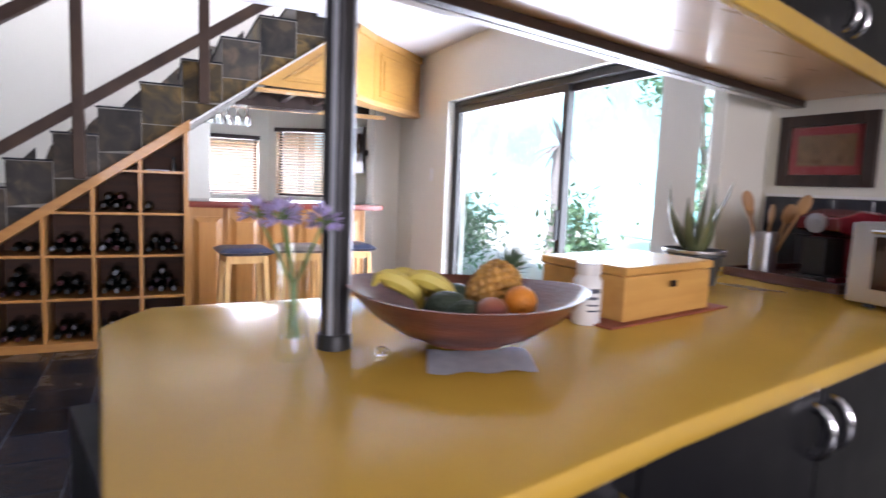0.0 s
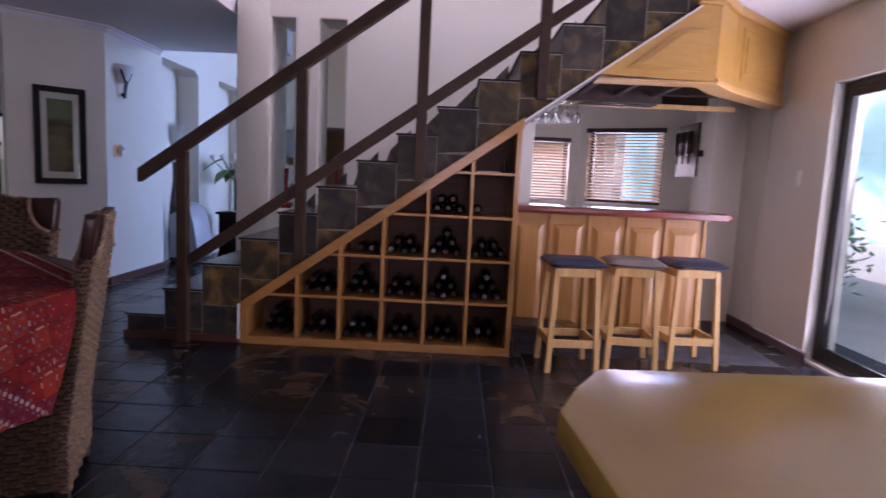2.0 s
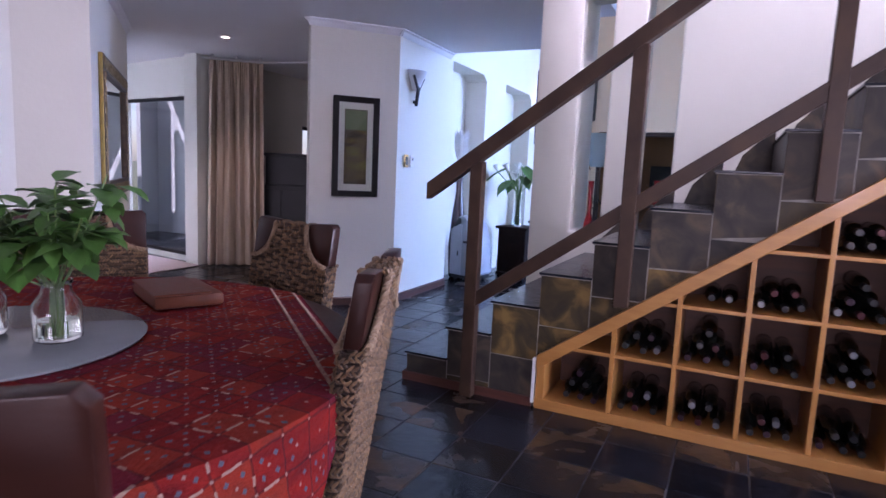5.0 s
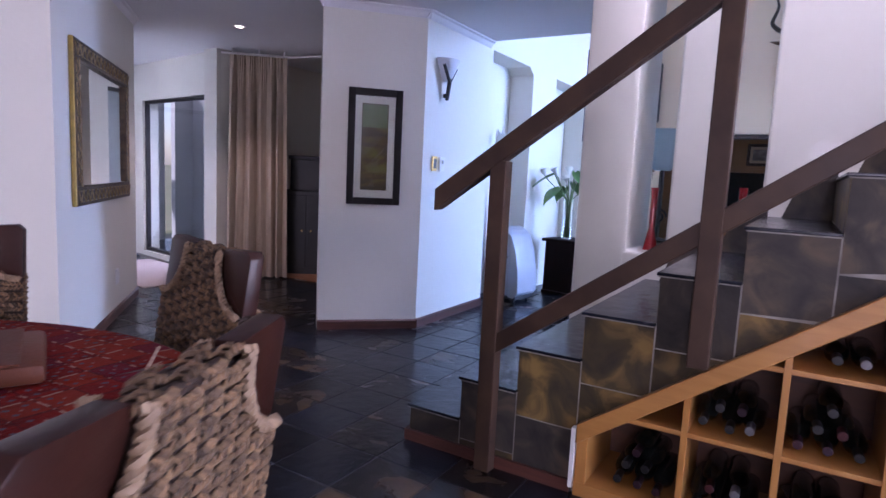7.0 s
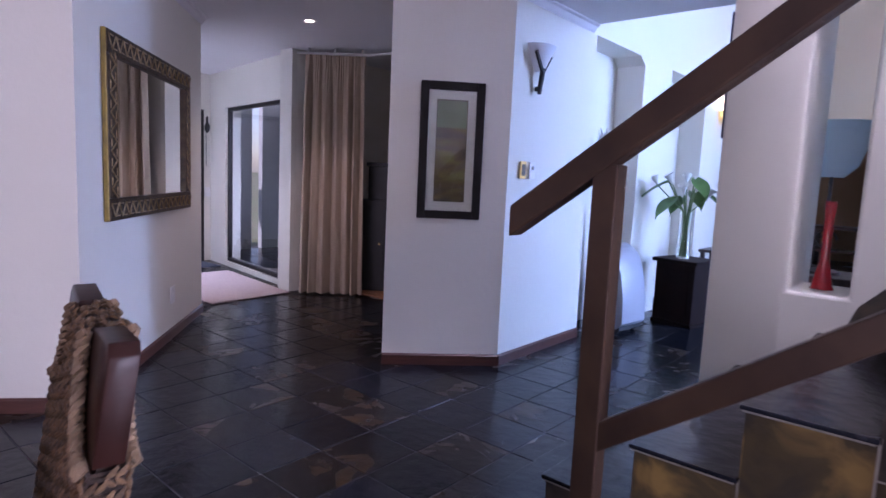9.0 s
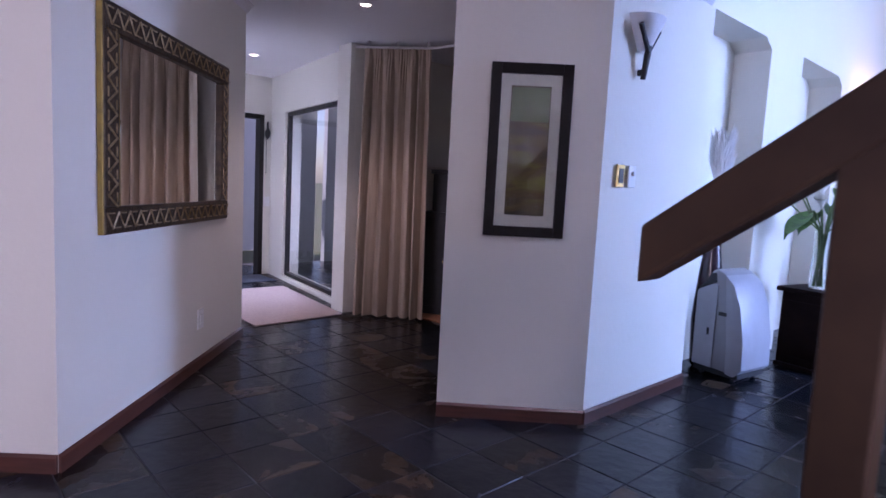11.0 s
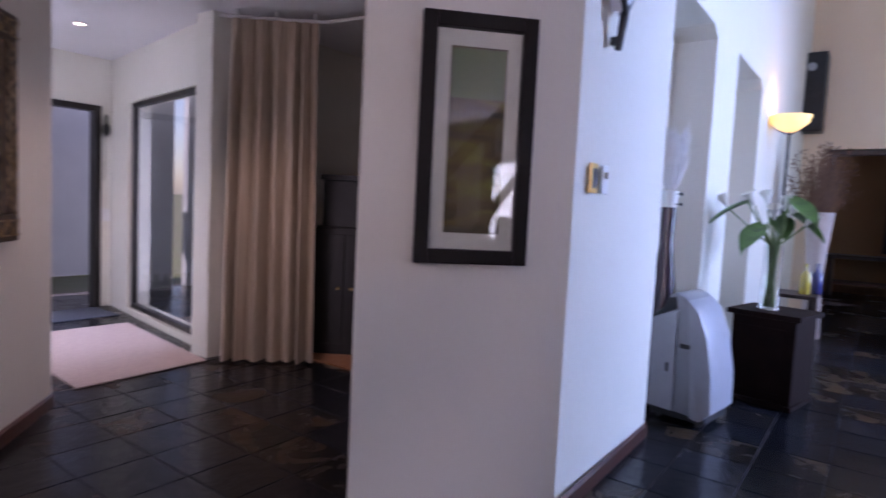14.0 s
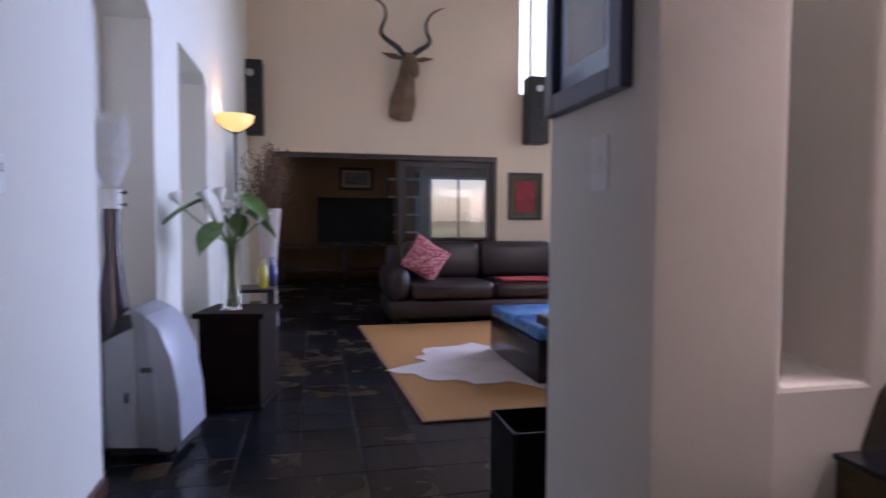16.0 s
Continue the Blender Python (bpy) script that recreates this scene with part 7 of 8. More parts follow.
for k in range(13):
    st, lf, fl = Mesh(), Mesh(), Mesh()
    a = 2 * math.pi * k / 13 + rs.uniform(-0.2, 0.2)
    sp, h = rs.uniform(0.06, 0.34), rs.uniform(0.52, 0.74)
    tip = Vector((sp * math.cos(a), sp * math.sin(a), h))
    st.tube([(0.03 * math.cos(a + 2), 0.03 * math.sin(a + 2), 0.02), (0.03 * math.cos(a), 0.03 * math.sin(a), 0.42), tip], 0.006, 6)
    if k % 2:
        d = Vector((math.cos(a), math.sin(a), -0.35)).normalized()
        side_ = d.cross(Vector((0, 0, 1))).normalized()
        for q in range(6):
            t0, t1 = q / 6, (q + 1) / 6
            w0, w1 = 0.075 * math.sin(math.pi * min(1, t0 * 0.9 + 0.1)), 0.075 * math.sin(math.pi * min(1, t1 * 0.9 + 0.1))
            c0_, c1_ = tip + d * 0.28 * t0 - Vector((0, 0, 0.1 * t0 * t0)), tip + d * 0.28 * t1 - Vector((0, 0, 0.1 * t1 * t1))
            up_ = Vector((0, 0, 0.025))
            lf.add([c0_ - side_ * w0 + up_, c0_, c0_ + side_ * w0 + up_, c1_ - side_ * w1 + up_, c1_, c1_ + side_ * w1 + up_], [(0, 1, 4, 3), (1, 2, 5, 4)])
    else:
        fl.lathe([(0.008, 0.0), (0.018, 0.04), (0.034, 0.075), (0.048, 0.095)], 12, Matrix.Translation(tip) @ Matrix.Rotation(0.5 * math.cos(a), 4, "Y") @ Matrix.Rotation(-0.5 * math.sin(a), 4, "X"), cap=False)
    part("stem", st, STEM, lv_, smooth=50)
    if k % 2:
        part("leaf", lf, LEAF, lv_, "broad green leaf" if k == 1 else "", smooth=80)
    else:
        part("flower", fl, ARUM, lv_, "white arum flower" if k == 0 else "", smooth=60)
# floor lamp
fl_ = thing("floor_lamp", "tall black floor lamp with a glowing yellow glass bowl", "lamp", Matrix.Translation((-3.2, 12.6, 0)))
part("base", Mesh().lathe([(0.15, 0), (0.15, 0.015), (0.03, 0.04)], 24), BLACKMATT, fl_, smooth=40)
part("pole", Mesh().tube([(0, 0, 0.03), (0, 0, 2.0)], 0.013, 10), BLACKMATT, fl_, smooth=50)
part("shade", Mesh().lathe([(0.03, 2.0), (0.1, 2.03), (0.16, 2.09), (0.175, 2.15), (0.168, 2.15), (0.15, 2.095), (0.02, 2.02)], 28, cap=False), mat("amber_glass", (0.9, 0.75, 0.35), 0.4, glow=((1.0, 0.74, 0.22), 1.0)), fl_, "glowing amber glass bowl", smooth=50)
part("strap", Mesh().tube([(0.172, 0, 2.12), (0.09, 0, 2.02), (0, 0, 1.97), (-0.09, 0, 2.02), (-0.172, 0, 2.12)], 0.006, 6), BLACKMATT, fl_)
lamp("lamp_glow", "POINT", Matrix.Translation((-3.2, 12.6, 2.14)), 6, (1.0, 0.78, 0.45), soft=0.08)
# dried branches in a tall pale vase, side table with bottles
dv = thing("dried_arrangement", "dried brown branches in a tall pale tapered vase", "vase", Matrix.Translation((-2.95, 13.3, 0)))
part("vase", Mesh().lathe([(0.09, 0), (0.1, 0.02), (0.07, 0.6), (0.13, 1.28), (0.115, 1.28), (0.001, 0.6)], 24), mat("pale_pottery", (0.55, 0.48, 0.45), 0.6, scale=6), dv, smooth=50)
me = Mesh()
rs = random.Random(14)
for k in range(150):
    a, sp = rs.uniform(0, 6.28), rs.uniform(0, 1)
    tip = Vector((0.30 * sp * math.cos(a), 0.30 * sp * math.sin(a), rs.uniform(1.5, 1.98) - 0.1 * sp))
    me.tube([(0.05 * math.cos(a), 0.05 * math.sin(a), 1.2), tip], [0.004, 0.002], 4)
    for q in range(3):
        petal(me, tip - Vector((0, 0, 0.05 * q)), (rs.uniform(-1, 1), rs.uniform(-1, 1), rs.uniform(-0.2, 1)), 0.06, 0.012)
part("branch_spray", me, mat("dried_brown", (0.22, 0.12, 0.075), 0.9, second=(0.13, 0.07, 0.045), scale=20), dv, "dried brown twigs", kind="stuff")
tb = thing("side_table", "small dark drinks table beside the wall", "table", Matrix.Translation((-3.0, 11.9, 0)))
part("top", Mesh().box(-0.2, 0.2, -0.2, 0.2, 0.56, 0.59), DARKWOOD, tb, bevel=0.005)
for sx in (-0.16, 0.16):
    for sy in (-0.16, 0.16):
        part("leg", Mesh().box(sx - 0.02, sx + 0.02, sy - 0.02, sy + 0.02, 0, 0.559), DARKWOOD, tb)
for k, (x, y, c, lb) in enumerate(((-2.9, 11.85, (0.5, 0.38, 0.05), "yellow labelled bottle on the drinks table"), (-2.83, 11.95, (0.04, 0.05, 0.2), "dark blue bottle on the drinks table"))):
    solid("spirit_bottle", Mesh().lathe([(0.04, 0), (0.042, 0.005), (0.042, 0.15), (0.015, 0.2), (0.014, 0.25)], 16), mat("spirit_glass", c, 0.2, coat=0.4), lb, "bottle", smooth=40, at=Matrix.Translation((x, y, 0.5905)))

# speakers
def speaker(x, label):
    root = thing("loudspeaker", label, "loudspeaker", Matrix.Translation((x, 15.30, 2.32)), group="wall speakers")
    part("cabinet", Mesh().box(-0.16, 0.16, -0.3, 0.0, 0, 0.98), BLACKMATT, root, bevel=0.012)
    for z, r in ((0.3, 0.12), (0.55, 0.12), (0.8, 0.05)):
        part("driver", Mesh().lathe([(r, 0), (r, 0.008), (r * 0.85, 0.01), (r * 0.3, 0.002), (r * 0.25, 0.012), (0.001, 0.016)], 24, Matrix.Translation((0, -0.3005, z)) @ Matrix.Rotation(radians(90), 4, "X")), STEEL if z > 0.7 else BLACKMATT, root, smooth=40)
    part("bracket", Mesh().box(-0.03, 0.03, 0.001, 0.068, 0.4, 0.6), STEEL, root)
    return root


speaker(-3.3, "tall black loudspeaker mounted high on the wall")
speaker(0.81, "tall black loudspeaker mounted high on the wall")


def trophy(name, at, label, horn, size, colour):
    """A mounted antelope head as one plain carving."""
    me = Mesh()
    me.tube([(0, 0.0, -0.55), (0, -0.10, -0.35), (0, -0.22, -0.08), (0, -0.30, 0.1), (0, -0.34, 0.2)], [0.17, 0.19, 0.135, 0.11, 0.10], 14)
    me.tube([(0, -0.26, 0.26), (0, -0.38, 0.19), (0, -0.52, 0.05), (0, -0.60, -0.05), (0, -0.62, -0.09)], [0.075, 0.105, 0.085, 0.06, 0.03], 14)
    for s in (-1, 1):
        me.tube([(s * 0.07, -0.30, 0.22), (s * 0.22, -0.30, 0.24), (s * 0.39, -0.30, 0.27)], [0.03, 0.09, 0.01], 10, flat=0.4)
        me.tube([(s * p[0], p[1], p[2]) for p in horn], [0.042 - 0.034 * k / (len(horn) - 1) for k in range(len(horn))], 10, mi=1)
    me.v = [(x * size, y * size, z * size) for x, y, z in me.v]
    ob = solid(name, me, [mat("trophy_hide_" + name, colour, 0.85, second=tuple(c * 0.6 for c in colour), scale=7, bump=0.3, bump_scale=90), mat("horn_" + name, (0.06, 0.045, 0.035), 0.45, second=(0.03, 0.022, 0.018), scale=14, bump=0.4)], label, "wall trophy", smooth=60, at=at)
    return ob


HORN = ((0.05, -0.30, 0.26), (0.17, -0.34, 0.36), (0.30, -0.30, 0.45), (0.37, -0.22, 0.56), (0.34, -0.18, 0.68), (0.31, -0.24, 0.79), (0.36, -0.32, 0.90), (0.47, -0.32, 0.97), (0.56, -0.28, 1.02))
spiral = []
for k in range(len(HORN) - 1):
    p0, p1, p2, p3 = (Vector(HORN[max(0, min(len(HORN) - 1, k + q))]) for q in (-1, 0, 1, 2))
    for t in (0, 0.25, 0.5, 0.75):
        spiral.append(tuple(0.5 * (2 * p1 + (p2 - p0) * t + (2 * p0 - 5 * p1 + 4 * p2 - p3) * t * t + (3 * p1 - 3 * p2 + p3 - p0) * t ** 3)))
spiral.append(HORN[-1])
trophy("kudu_head", Matrix.Translation((-1.22, 15.366, 3.22)) @ RZ(12), "brown kudu head trophy with long spiral horns", spiral, 1.0, (0.24, 0.15, 0.095))

# dark frame round the wide opening, glass screen in half of it
of = thing("door_2", "dark wooden frame round the wide lounge opening", "door frame", kind="structure")
for nm, bb in (("frame_jamb", (-3.06, -3.0, 0, 2.12)), ("frame_jamb", (0.205, 0.268, 0, 2.12)), ("frame_head", (-2.999, 0.204, 2.05, 2.12)), ("mullion", (-1.26, -1.2, 0, 2.049))):
    part(nm, Mesh().box(bb[0], bb[1], 15.355, 15.5, bb[2], bb[3]), DARKWOOD, of, bevel=0.004)
lf2 = part("door_leaf", Mesh().box(-1.195, -1.13, 15.42, 15.46, 0.02, 2.04).box(0.14, 0.2, 15.42, 15.46, 0.02, 2.04).box(-1.13, 0.14, 15.42, 15.46, 1.96, 2.04).box(-1.13, 0.14, 15.42, 15.46, 0.02, 0.1), DARKWOOD, of, "dark framed glass leaf", bevel=0.003)
part("pane", Mesh().box(-1.13, 0.14, 15.436, 15.442, 0.1, 1.96), PANE, lf2)
# TV room
tu = thing("tv_unit", "long low dark television bench", "bench", Matrix.Translation((-1.9, 18.1, 0)))
part("top", Mesh().box(-1.3, 1.3, -0.3, 0.3, 0.62, 0.68), DARKWOOD, tu, bevel=0.006)
for x in (-1.2, 0, 1.15):
    part("leg", Mesh().box(x, x + 0.06, -0.25, 0.25, 0, 0.619), DARKWOOD, tu)
part("shelf", Mesh().box(-1.13, 1.14, -0.25, 0.25, 0.2, 0.24), RACKBACK, tu)
te = thing("television", "large black flat television standing on the bench", "television", Matrix.Translation((-1.68, 18.15, 0.6805)))
part("screen", Mesh().box(-0.72, 0.72, -0.03, 0.03, 0.05, 0.9), BLACK, te, bevel=0.006)
part("stand", Mesh().box(-0.3, 0.3, -0.12, 0.12, 0, 0.049), BLACKMATT, te, bevel=0.004)
framed_picture("tv_room_picture", "dark framed picture above the television", 0.68, 0.46, Matrix.Translation((-1.98, 18.598, 1.74)), DARKWOOD, 0.06, mat("sand_mount", (0.5, 0.4, 0.28), 0.8), 0.05, mat("grey_print", (0.3, 0.28, 0.26), 0.7, second=(0.1, 0.09, 0.08), scale=9), glazed=False)
w6 = thing("window_6", "bright television room window with slatted blind", "window", kind="structure")
fr_ = part("window_frame", Mesh().box(-0.15, 1.1, 18.62, 18.67, 0.75, 0.8).box(-0.15, 1.1, 18.62, 18.67, 2.0, 2.05).box(-0.15, -0.1, 18.62, 18.67, 0.8, 2.0).box(1.05, 1.1, 18.62, 18.67, 0.8, 2.0).box(0.45, 0.49, 18.62, 18.67, 0.8, 2.0), WHITEPL, w6)
for x0, x1 in ((-0.1, 0.45), (0.49, 1.05)):
    p = part("pane", Mesh().box(x0, x1, 18.64, 18.645, 0.8, 2.0), PANE, fr_)
    p.visible_shadow = False
ts = thing("shelf_unit", "open shelf with pale objects in the television room", "shelf", Matrix.Translation((-0.75, 18.35, 0)))
for z in (0.9, 1.25, 1.6, 1.95):
    part("shelf", Mesh().box(-0.3, 0.3, -0.2, 0.2, z, z + 0.03), WHITEPL, ts)
for x in (-0.32, 0.3):
    part("side", Mesh().box(x, x + 0.02, -0.2, 0.2, 0, 2.1), DARKWOOD, ts)
# flower picture
framed_picture("flower_picture", "dark framed picture of a red flower", 0.56, 0.73, Matrix.Translation((0.45, 15.366, 1.17)), DARKWOOD, 0.05, mat("flower_ground", (0.10, 0.09, 0.05), 0.7, second=(0.05, 0.05, 0.03), scale=5), 0.07, mat("red_flower_print", (0.42, 0.03, 0.04), 0.6, second=(0.22, 0.012, 0.02), scale=7, distort=2.0), glazed=False)

# sofa
LEATHER = mat("dark_brown_leather", (0.024, 0.014, 0.013), 0.4, second=(0.015, 0.009, 0.009), scale=7, bump=0.2, bump_scale=60)
sf = thing("sofa", "long dark brown leather sofa in front of the opening", "sofa", Matrix.Translation((-1.68, 13.12, 0)))
part("base", Mesh().box(0.02, 3.2, 0.04, 0.98, 0.05, 0.26), LEATHER, sf, bevel=0.03, smooth=50)
for k in range(3):
    part("seat_cushion", Mesh().box(0.27 + 0.98 * k, 1.24 + 0.98 * k, 0.0, 0.7, 0.262, 0.46), LEATHER, sf, bevel=0.06, smooth=60)
    part("back_cushion", Mesh().box(0.27 + 0.98 * k, 1.24 + 0.98 * k, 0.62, 0.92, 0.44, 0.90), LEATHER, sf, bevel=0.09, smooth=60)
part("arm", Mesh().box(0.0, 0.26, 0.0, 0.98, 0.262, 0.62), LEATHER, sf, "rolled leather arm", bevel=0.1, smooth=60)
part("back", Mesh().box(0.1, 3.2, 0.9, 1.02, 0.262, 0.84), LEATHER, sf, bevel=0.05, smooth=60)
for x in (0.08, 3.05):
    for y in (0.1, 0.9):
        part("foot", Mesh().box(x, x + 0.07, y, y + 0.07, 0, 0.049), DARKWOOD, sf)
cu_ = Mesh()
n = 14
for side_ in (0, 1):
    for j in range(n):
        for i in range(n):
            u, v = -1 + 2 * i / (n - 1), -1 + 2 * j / (n - 1)
            e = ((1 - u * u) * (1 - v * v)) ** 0.45
            cu_.v.append((u * 0.23 * (1 - 0.08 * (1 - abs(v))), (0.085 if side_ else -0.085) * e, v * 0.23 * (1 - 0.08 * (1 - abs(u)))))
    o = side_ * n * n
    for j in range(n - 1):
        for i in range(n - 1):
            f = (o + j * n + i, o + j * n + i + 1, o + (j + 1) * n + i + 1, o + (j + 1) * n + i)
            cu_.f.append(f[::-1] if side_ else f)
cu_.m = [0] * len(cu_.f)
solid("scatter_cushion", cu_, mat("red_patterned_cushion", (0.66, 0.36, 0.36), 0.85, second=(0.36, 0.02, 0.05), scale=22, amount=0.12, distort=2.5), "red and white patterned cushion leaning on the sofa", "cushion", smooth=80, at=Matrix.Translation((-1.17, 13.58, 0.70)) @ Matrix.Rotation(radians(-18), 4, "X") @ Matrix.Rotation(radians(34), 4, "Y"))
solid("sofa_throw", Mesh().box(0, 0.6, 0, 0.4, 0, 0.02), mat("red_throw", (0.42, 0.03, 0.035), 0.9, second=(0.3, 0.02, 0.025), scale=30, bump=0.4), "folded red throw on the sofa seat", "throw", bevel=0.008, at=Matrix.Translation((-0.33, 13.13, 0.462)))
# rug, hide, ottoman, bin
solid("sisal_rug", Mesh().prism([(-1.84, 9.96), (1.2, 9.96), (1.2, 13.1), (-1.98, 13.1)], 0.003, 0.013), mat("sisal", (0.46, 0.21, 0.06), 0.9, second=(0.38, 0.16, 0.045), scale=60, bump=0.6, bump_scale=260), "orange-tan sisal rug with a bound edge", "rug", bevel=0.003)
solid("rug_border", Mesh().prism([(-1.87, 9.93), (1.2, 9.93), (1.2, 9.957), (-1.843, 9.957)], 0.003, 0.015).prism([(-1.87, 9.93), (-1.843, 9.957), (-1.983, 13.1), (-2.01, 13.1)], 0.003, 0.015), mat("rug_binding", (0.30, 0.14, 0.07), 0.9, scale=40), "brown binding of the sisal rug", "binding", kind="")
hide = Mesh()
rs = random.Random(6)
ring = []
for k in range(48):
    a = 2 * math.pi * k / 48
    r = 0.62 + 0.16 * abs(math.cos(2 * a)) ** 3 + 0.06 * math.sin(7 * a) + 0.05 * math.sin(11 * a + 1) + rs.uniform(-0.045, 0.045)
    ring.append((r * math.cos(a) * 1.0, r * math.sin(a) * 0.95))
hide.prism(ring, 0.0, 0.006)
solid("cow_hide", hide, mat("pale_hide", (0.62, 0.52, 0.48), 0.85, second=(0.50, 0.38, 0.33), third=(0.6, 0.5, 0.46), scale=3, bump=0.4, bump_scale=200), "pale animal hide spread on the rug", "hide", at=Matrix.Translation((-1.08, 11.2, 0.0135)) @ RZ(20))
ot = thing("ottoman", "large square black ottoman with a shiny blue padded top", "ottoman", Matrix.Translation((-0.95, 10.5, 0.0205)))
OTL = mat("black_leather", (0.02, 0.022, 0.026), 0.22, second=(0.014, 0.015, 0.018), scale=8, bump=0.1, bump_scale=70)
# top pads coloured blue, the body black
OTOP = mat("blue_pad", (0.03, 0.20, 0.42), 0.25, second=(0.02, 0.15, 0.36), scale=8, bump=0.1, bump_scale=70)
part("body", Mesh().box(0, 1.15, 0, 1.15, 0.0, 0.3), OTL, ot, bevel=0.02, smooth=40)
for i in range(2):
    for j in range(2):
        part("top_pad", Mesh().box(0.004 + 0.576 * i, 0.57 + 0.576 * i, 0.004 + 0.576 * j, 0.57 + 0.576 * j, 0.301, 0.40), OTOP, ot, bevel=0.03, smooth=50)
wb = thing("waste_bin", "square black waste bin by the pier", "bin", Matrix.Translation((-1.74, 8.74, 0)))
part("side", Mesh().box(0, 0.012, 0, 0.3, 0, 0.36), BLACK, wb, bevel=0.003)
part("side", Mesh().box(0.288, 0.3, 0, 0.3, 0, 0.36), BLACK, wb, bevel=0.003)
part("side", Mesh().box(0.0125, 0.2875, 0, 0.012, 0, 0.36), BLACK, wb, bevel=0.003)
part("side", Mesh().box(0.0125, 0.2875, 0.288, 0.3, 0, 0.36), BLACK, wb, bevel=0.003)
part("bottom", Mesh().box(0.0125, 0.2875, 0.0125, 0.2875, 0.002, 0.012), BLACK, wb)
# on the pier's end: picture and switch
# frame and mount are tinted blue for the light falling on them
framed_picture("pier_picture", "dark framed picture on the pier, blue light put into its colours", 0.38, 0.5, Matrix.Translation((-1.878, 8.06, 1.43)) @ RZ(-90), mat("blue_lit_frame", (0.02, 0.03, 0.08), 0.3), 0.05, mat("blue_lit_mount", (0.2, 0.3, 0.45), 0.7), 0.05, mat("rust_print", (0.3, 0.14, 0.08), 0.7, second=(0.1, 0.09, 0.12), scale=5), deep=0.03)
ps = thing("light_switch", "white double light switch on the pier", "light switch", Matrix.Translation((-1.878, 7.8, 1.235)) @ RZ(-90))
part("plate", Mesh().box(-0.038, 0.038, -0.01, -0.001, 0, 0.118), WHITEPL, ps, bevel=0.004)
part("rocker", Mesh().box(-0.012, 0.012, -0.015, -0.0105, 0.04, 0.075), WHITEPL, ps, bevel=0.002)
# red vases, blue lamp and scrolled stand behind the slots
RV = mat("red_vase_glaze", (0.35, 0.015, 0.02), 0.2, second=(0.28, 0.01, 0.015), scale=5, coat=0.4)
cab = thing("console_table", "dark console table behind the slotted wall", "table", Matrix.Translation((-1.73, 8.2, 0)))
part("top", Mesh().box(0, 1.0, 0, 0.35, 0.82, 0.853), DARKWOOD, cab, bevel=0.005)
for x in (0.03, 0.92):
    for y in (0.03, 0.27):
        part("leg", Mesh().box(x, x + 0.05, y, y + 0.05, 0, 0.8195), DARKWOOD, cab)
for x, y, h in ((-1.51, 7.78, 0.34), (-1.08, 7.78, 0.36)):
    solid("red_vase", Mesh().lathe([(0.042, 0), (0.038, 0.01), (0.016, 0.12), (0.017, h * 0.8), (0.021, h)], 20), RV, "tall slim red vase standing in the wall slot", "vase", smooth=50, at=Matrix.Translation((x, y, 0.8555)), group="red vases")
bl = thing("table_lamp", "table lamp with a blue-white glass shade on a scrolled stand", "lamp", Matrix.Translation((-1.60, 8.36, 0.8535)))
part("base", Mesh().lathe([(0.08, 0), (0.08, 0.012), (0.01, 0.03)], 20), BLACKMATT, bl, smooth=40)
part("stem", Mesh().tube([(0, 0, 0.02), (0.0, 0, 0.5)], 0.008, 8), BLACKMATT, bl)
part("scroll", Mesh().tube([(0.05 * math.cos(a) * (1 - a / 14), 0.0, 0.16 + 0.05 * math.sin(a) * (1 - a / 14)) for a in [k * 0.4 for k in range(24)]], 0.006, 6), BLACKMATT, bl)
part("shade", Mesh().lathe([(0.05, 0.45), (0.10, 0.5), (0.14, 0.62), (0.15, 0.70), (0.145, 0.70), (0.09, 0.5)], 24, cap=False), mat("blue_white_glass", (0.5, 0.68, 0.78), 0.25, second=(0.42, 0.6, 0.7), scale=4), bl, "pale blue glass shade", smooth=50)
# lounge window frames
w7 = thing("window_7", "high bright lounge window", "window", kind="structure")
fr_ = part("window_frame", Mesh().box(0.8, 0.85, 15.45, 15.5, 3.2, 4.6).box(2.18, 2.23, 15.45, 15.5, 3.2, 4.6).box(0.85, 2.18, 15.45, 15.5, 3.2, 3.25), WHITEPL, w7)
p = part("pane", Mesh().box(0.85, 2.18, 15.47, 15.475, 3.25, 4.6), PANE, fr_)
p.visible_shadow = False

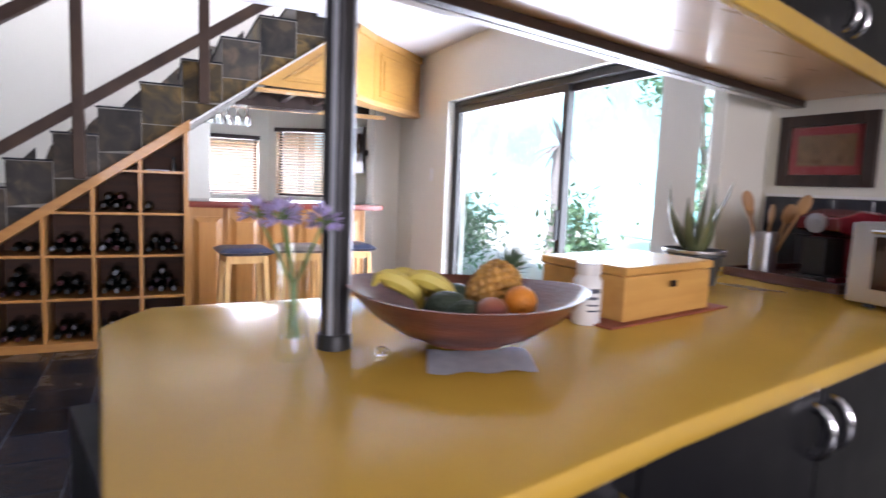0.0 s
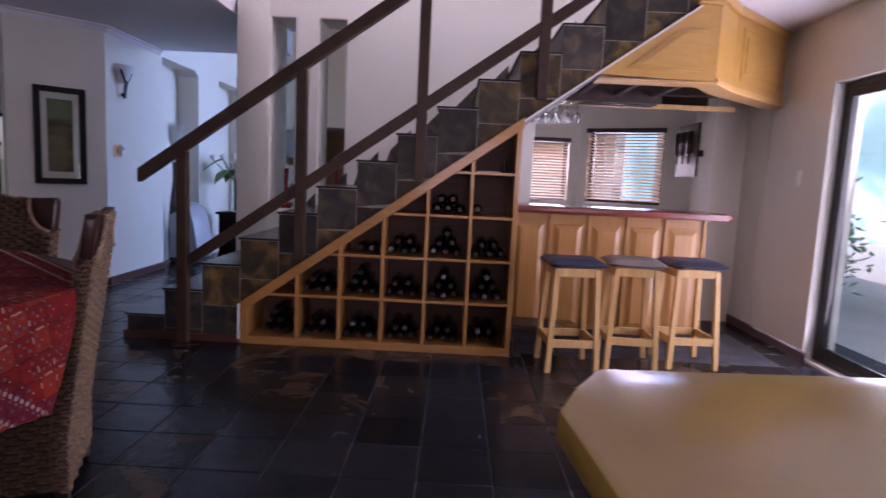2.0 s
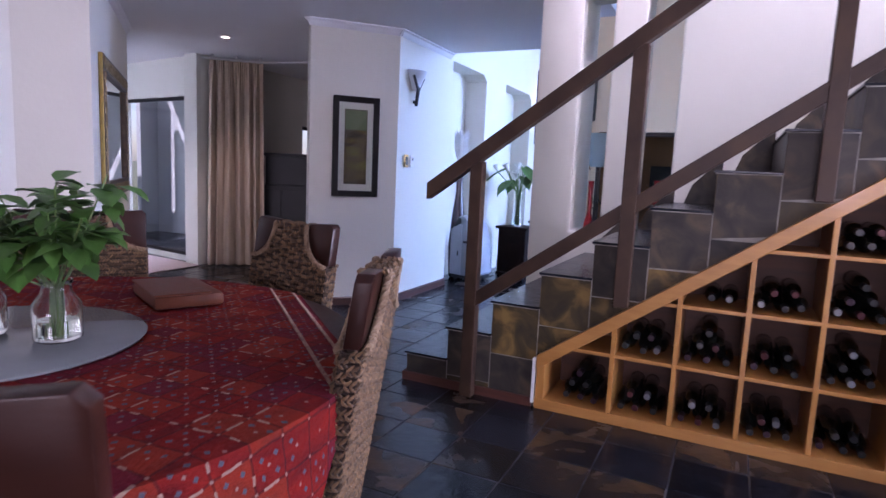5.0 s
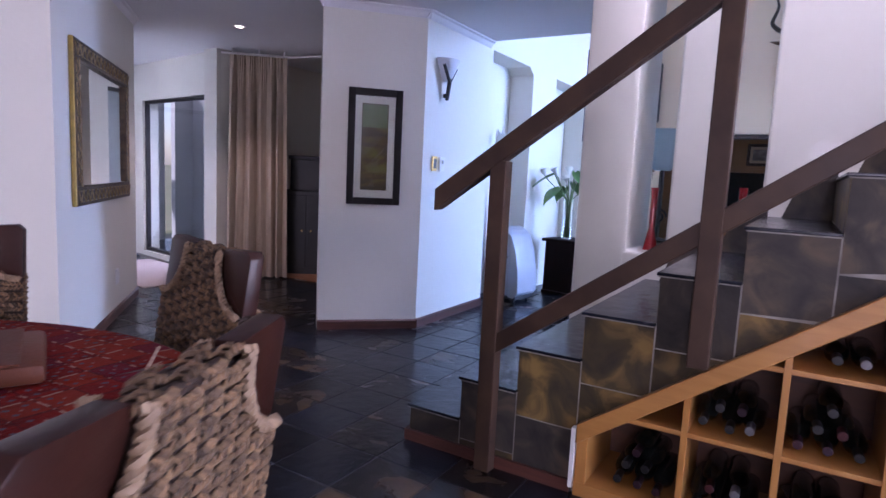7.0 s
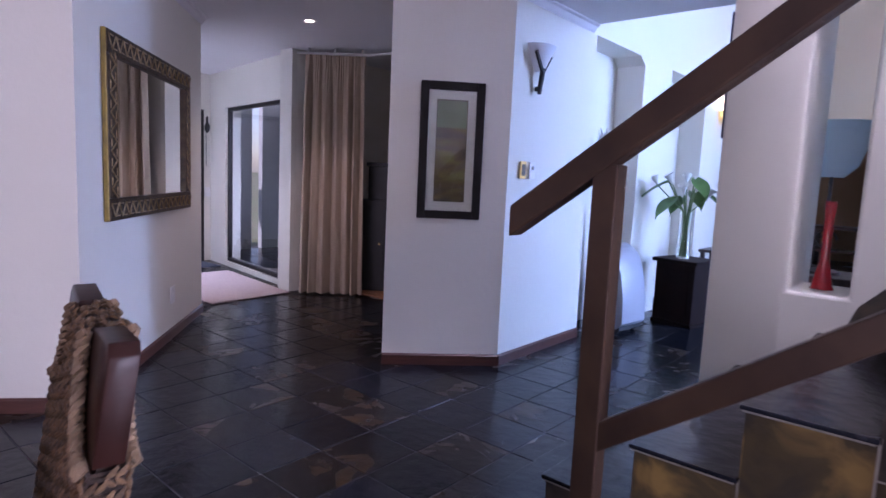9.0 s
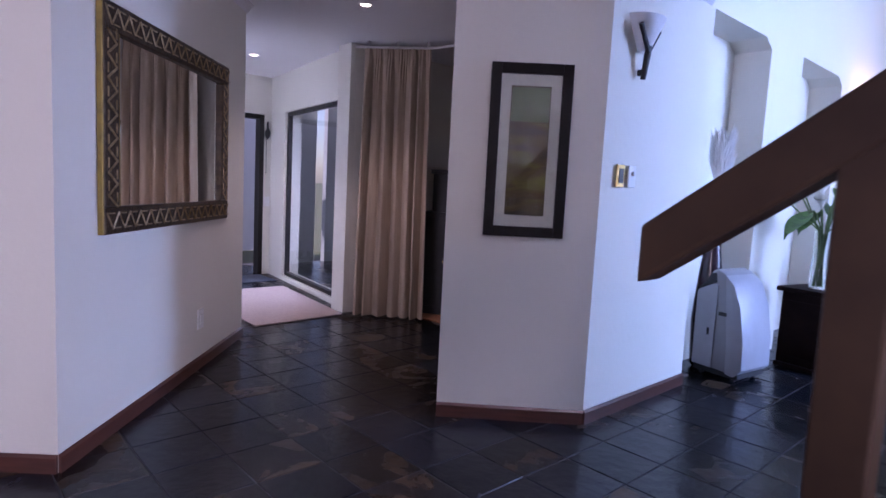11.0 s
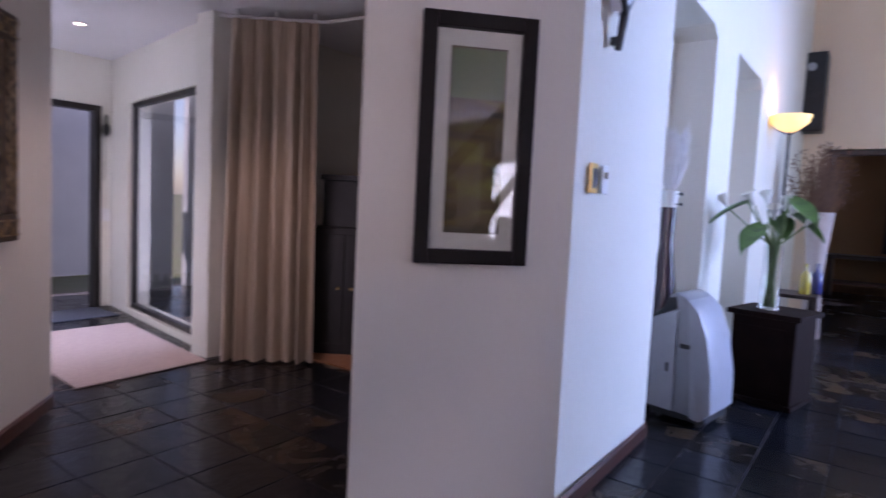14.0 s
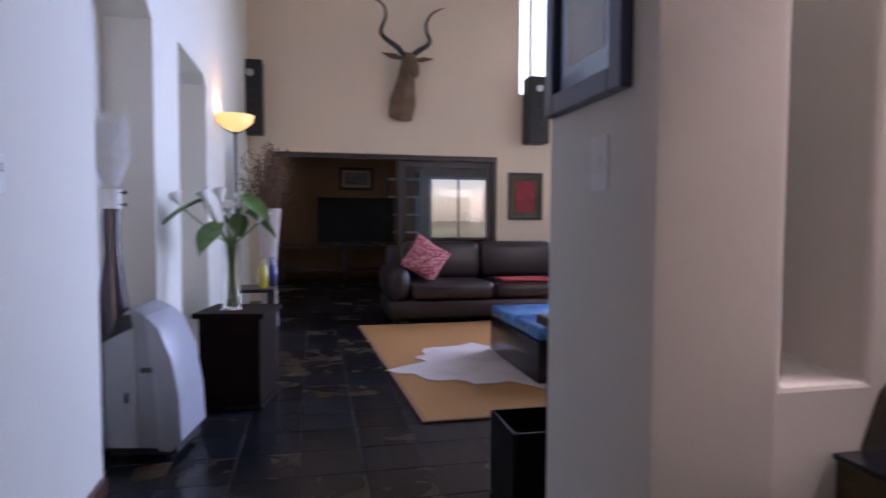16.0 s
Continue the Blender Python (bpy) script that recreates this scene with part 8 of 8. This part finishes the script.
# ---- slate floor tiles ----
TS = 0.3
tile_shapes = []
rs = random.Random(21)
for k in range(8):
    v = Mesh()
    j = lambda: rs.uniform(-0.002, 0.002)
    g = 0.003
    base = [(g + j(), g + j()), (TS - g + j(), g + j()), (TS - g + j(), TS - g + j()), (g + j(), TS - g + j())]
    v.v = [(x, y, -0.0068) for x, y in base] + [(x, y, -0.0022) for x, y in base]
    cx = TS / 2
    v.v += [(cx + (x - cx) * 0.985, cx + (y - cx) * 0.985, rs.uniform(-0.0008, 0.0012)) for x, y in base]
    v.f = [(0, 1, 5, 4), (1, 2, 6, 5), (2, 3, 7, 6), (3, 0, 4, 7), (4, 5, 9, 8), (5, 6, 10, 9), (6, 7, 11, 10), (7, 4, 8, 11), (8, 9, 10, 11)]
    v.m = [0] * 9
    tile_shapes.append(v)
SLATE_FAR = mat("slate_floor_far", (0.017, 0.019, 0.027), 0.22, second=(0.006, 0.007, 0.011), third=(0.010, 0.011, 0.015), scale=5.5, amount=0.8, spec=0.26, bump=0.35, bump_scale=16, rough_var=0.12, jitter=0.45, distort=0.6, island=True)
RUST_FAR = mat("slate_rust_far", (0.065, 0.038, 0.018), 0.26, spec=0.26, second=(0.008, 0.009, 0.012), third=(0.014, 0.012, 0.012), scale=4.2, amount=0.55, bump=0.4, bump_scale=14, rough_var=0.12, jitter=0.4, distort=0.8, island=True)
near = {m.name: [s.data("tile", [m]) for s in tile_shapes] for m in (SLATE, SLATE_RUST)}
rest = Mesh()
count = 0
for iy in range(68):
    for ix in range(46):
        x, y = -9.45 + TS * ix, -1.75 + TS * iy
        if x > 2.8 or x > 2.4 and y < 8 and not (x < 2.8 and y < 3.8) or y > 18.6 or (x < -6.3 and not 7.2 < y < 10.6) or (x < -4.7 and y < 5.4) or (x > -1.3 and x < 2.0 and 6.6 < y < 7.3):
            continue
        rust = rs.random() < 0.38
        k = rs.randrange(8)
        # the tiles along the walk stand as pieces of their own
        along = -3.5 < x < 0.9 and 3.9 < y < 6.6 or -4.6 < x < -1.9 and 6.5 < y < 9.7
        if along and count < 298:
            part("tile", near[(SLATE_RUST if rust else SLATE).name][k], SLATE, floor, m=Matrix.Translation((x, y, 0)))
            count += 1
        else:
            s = tile_shapes[k]
            rest.add([(a + x, b + y, c) for a, b, c in s.v], s.f, 1 if rust else 0)
part("tiles", rest, [SLATE_FAR, RUST_FAR], floor, kind="stuff")
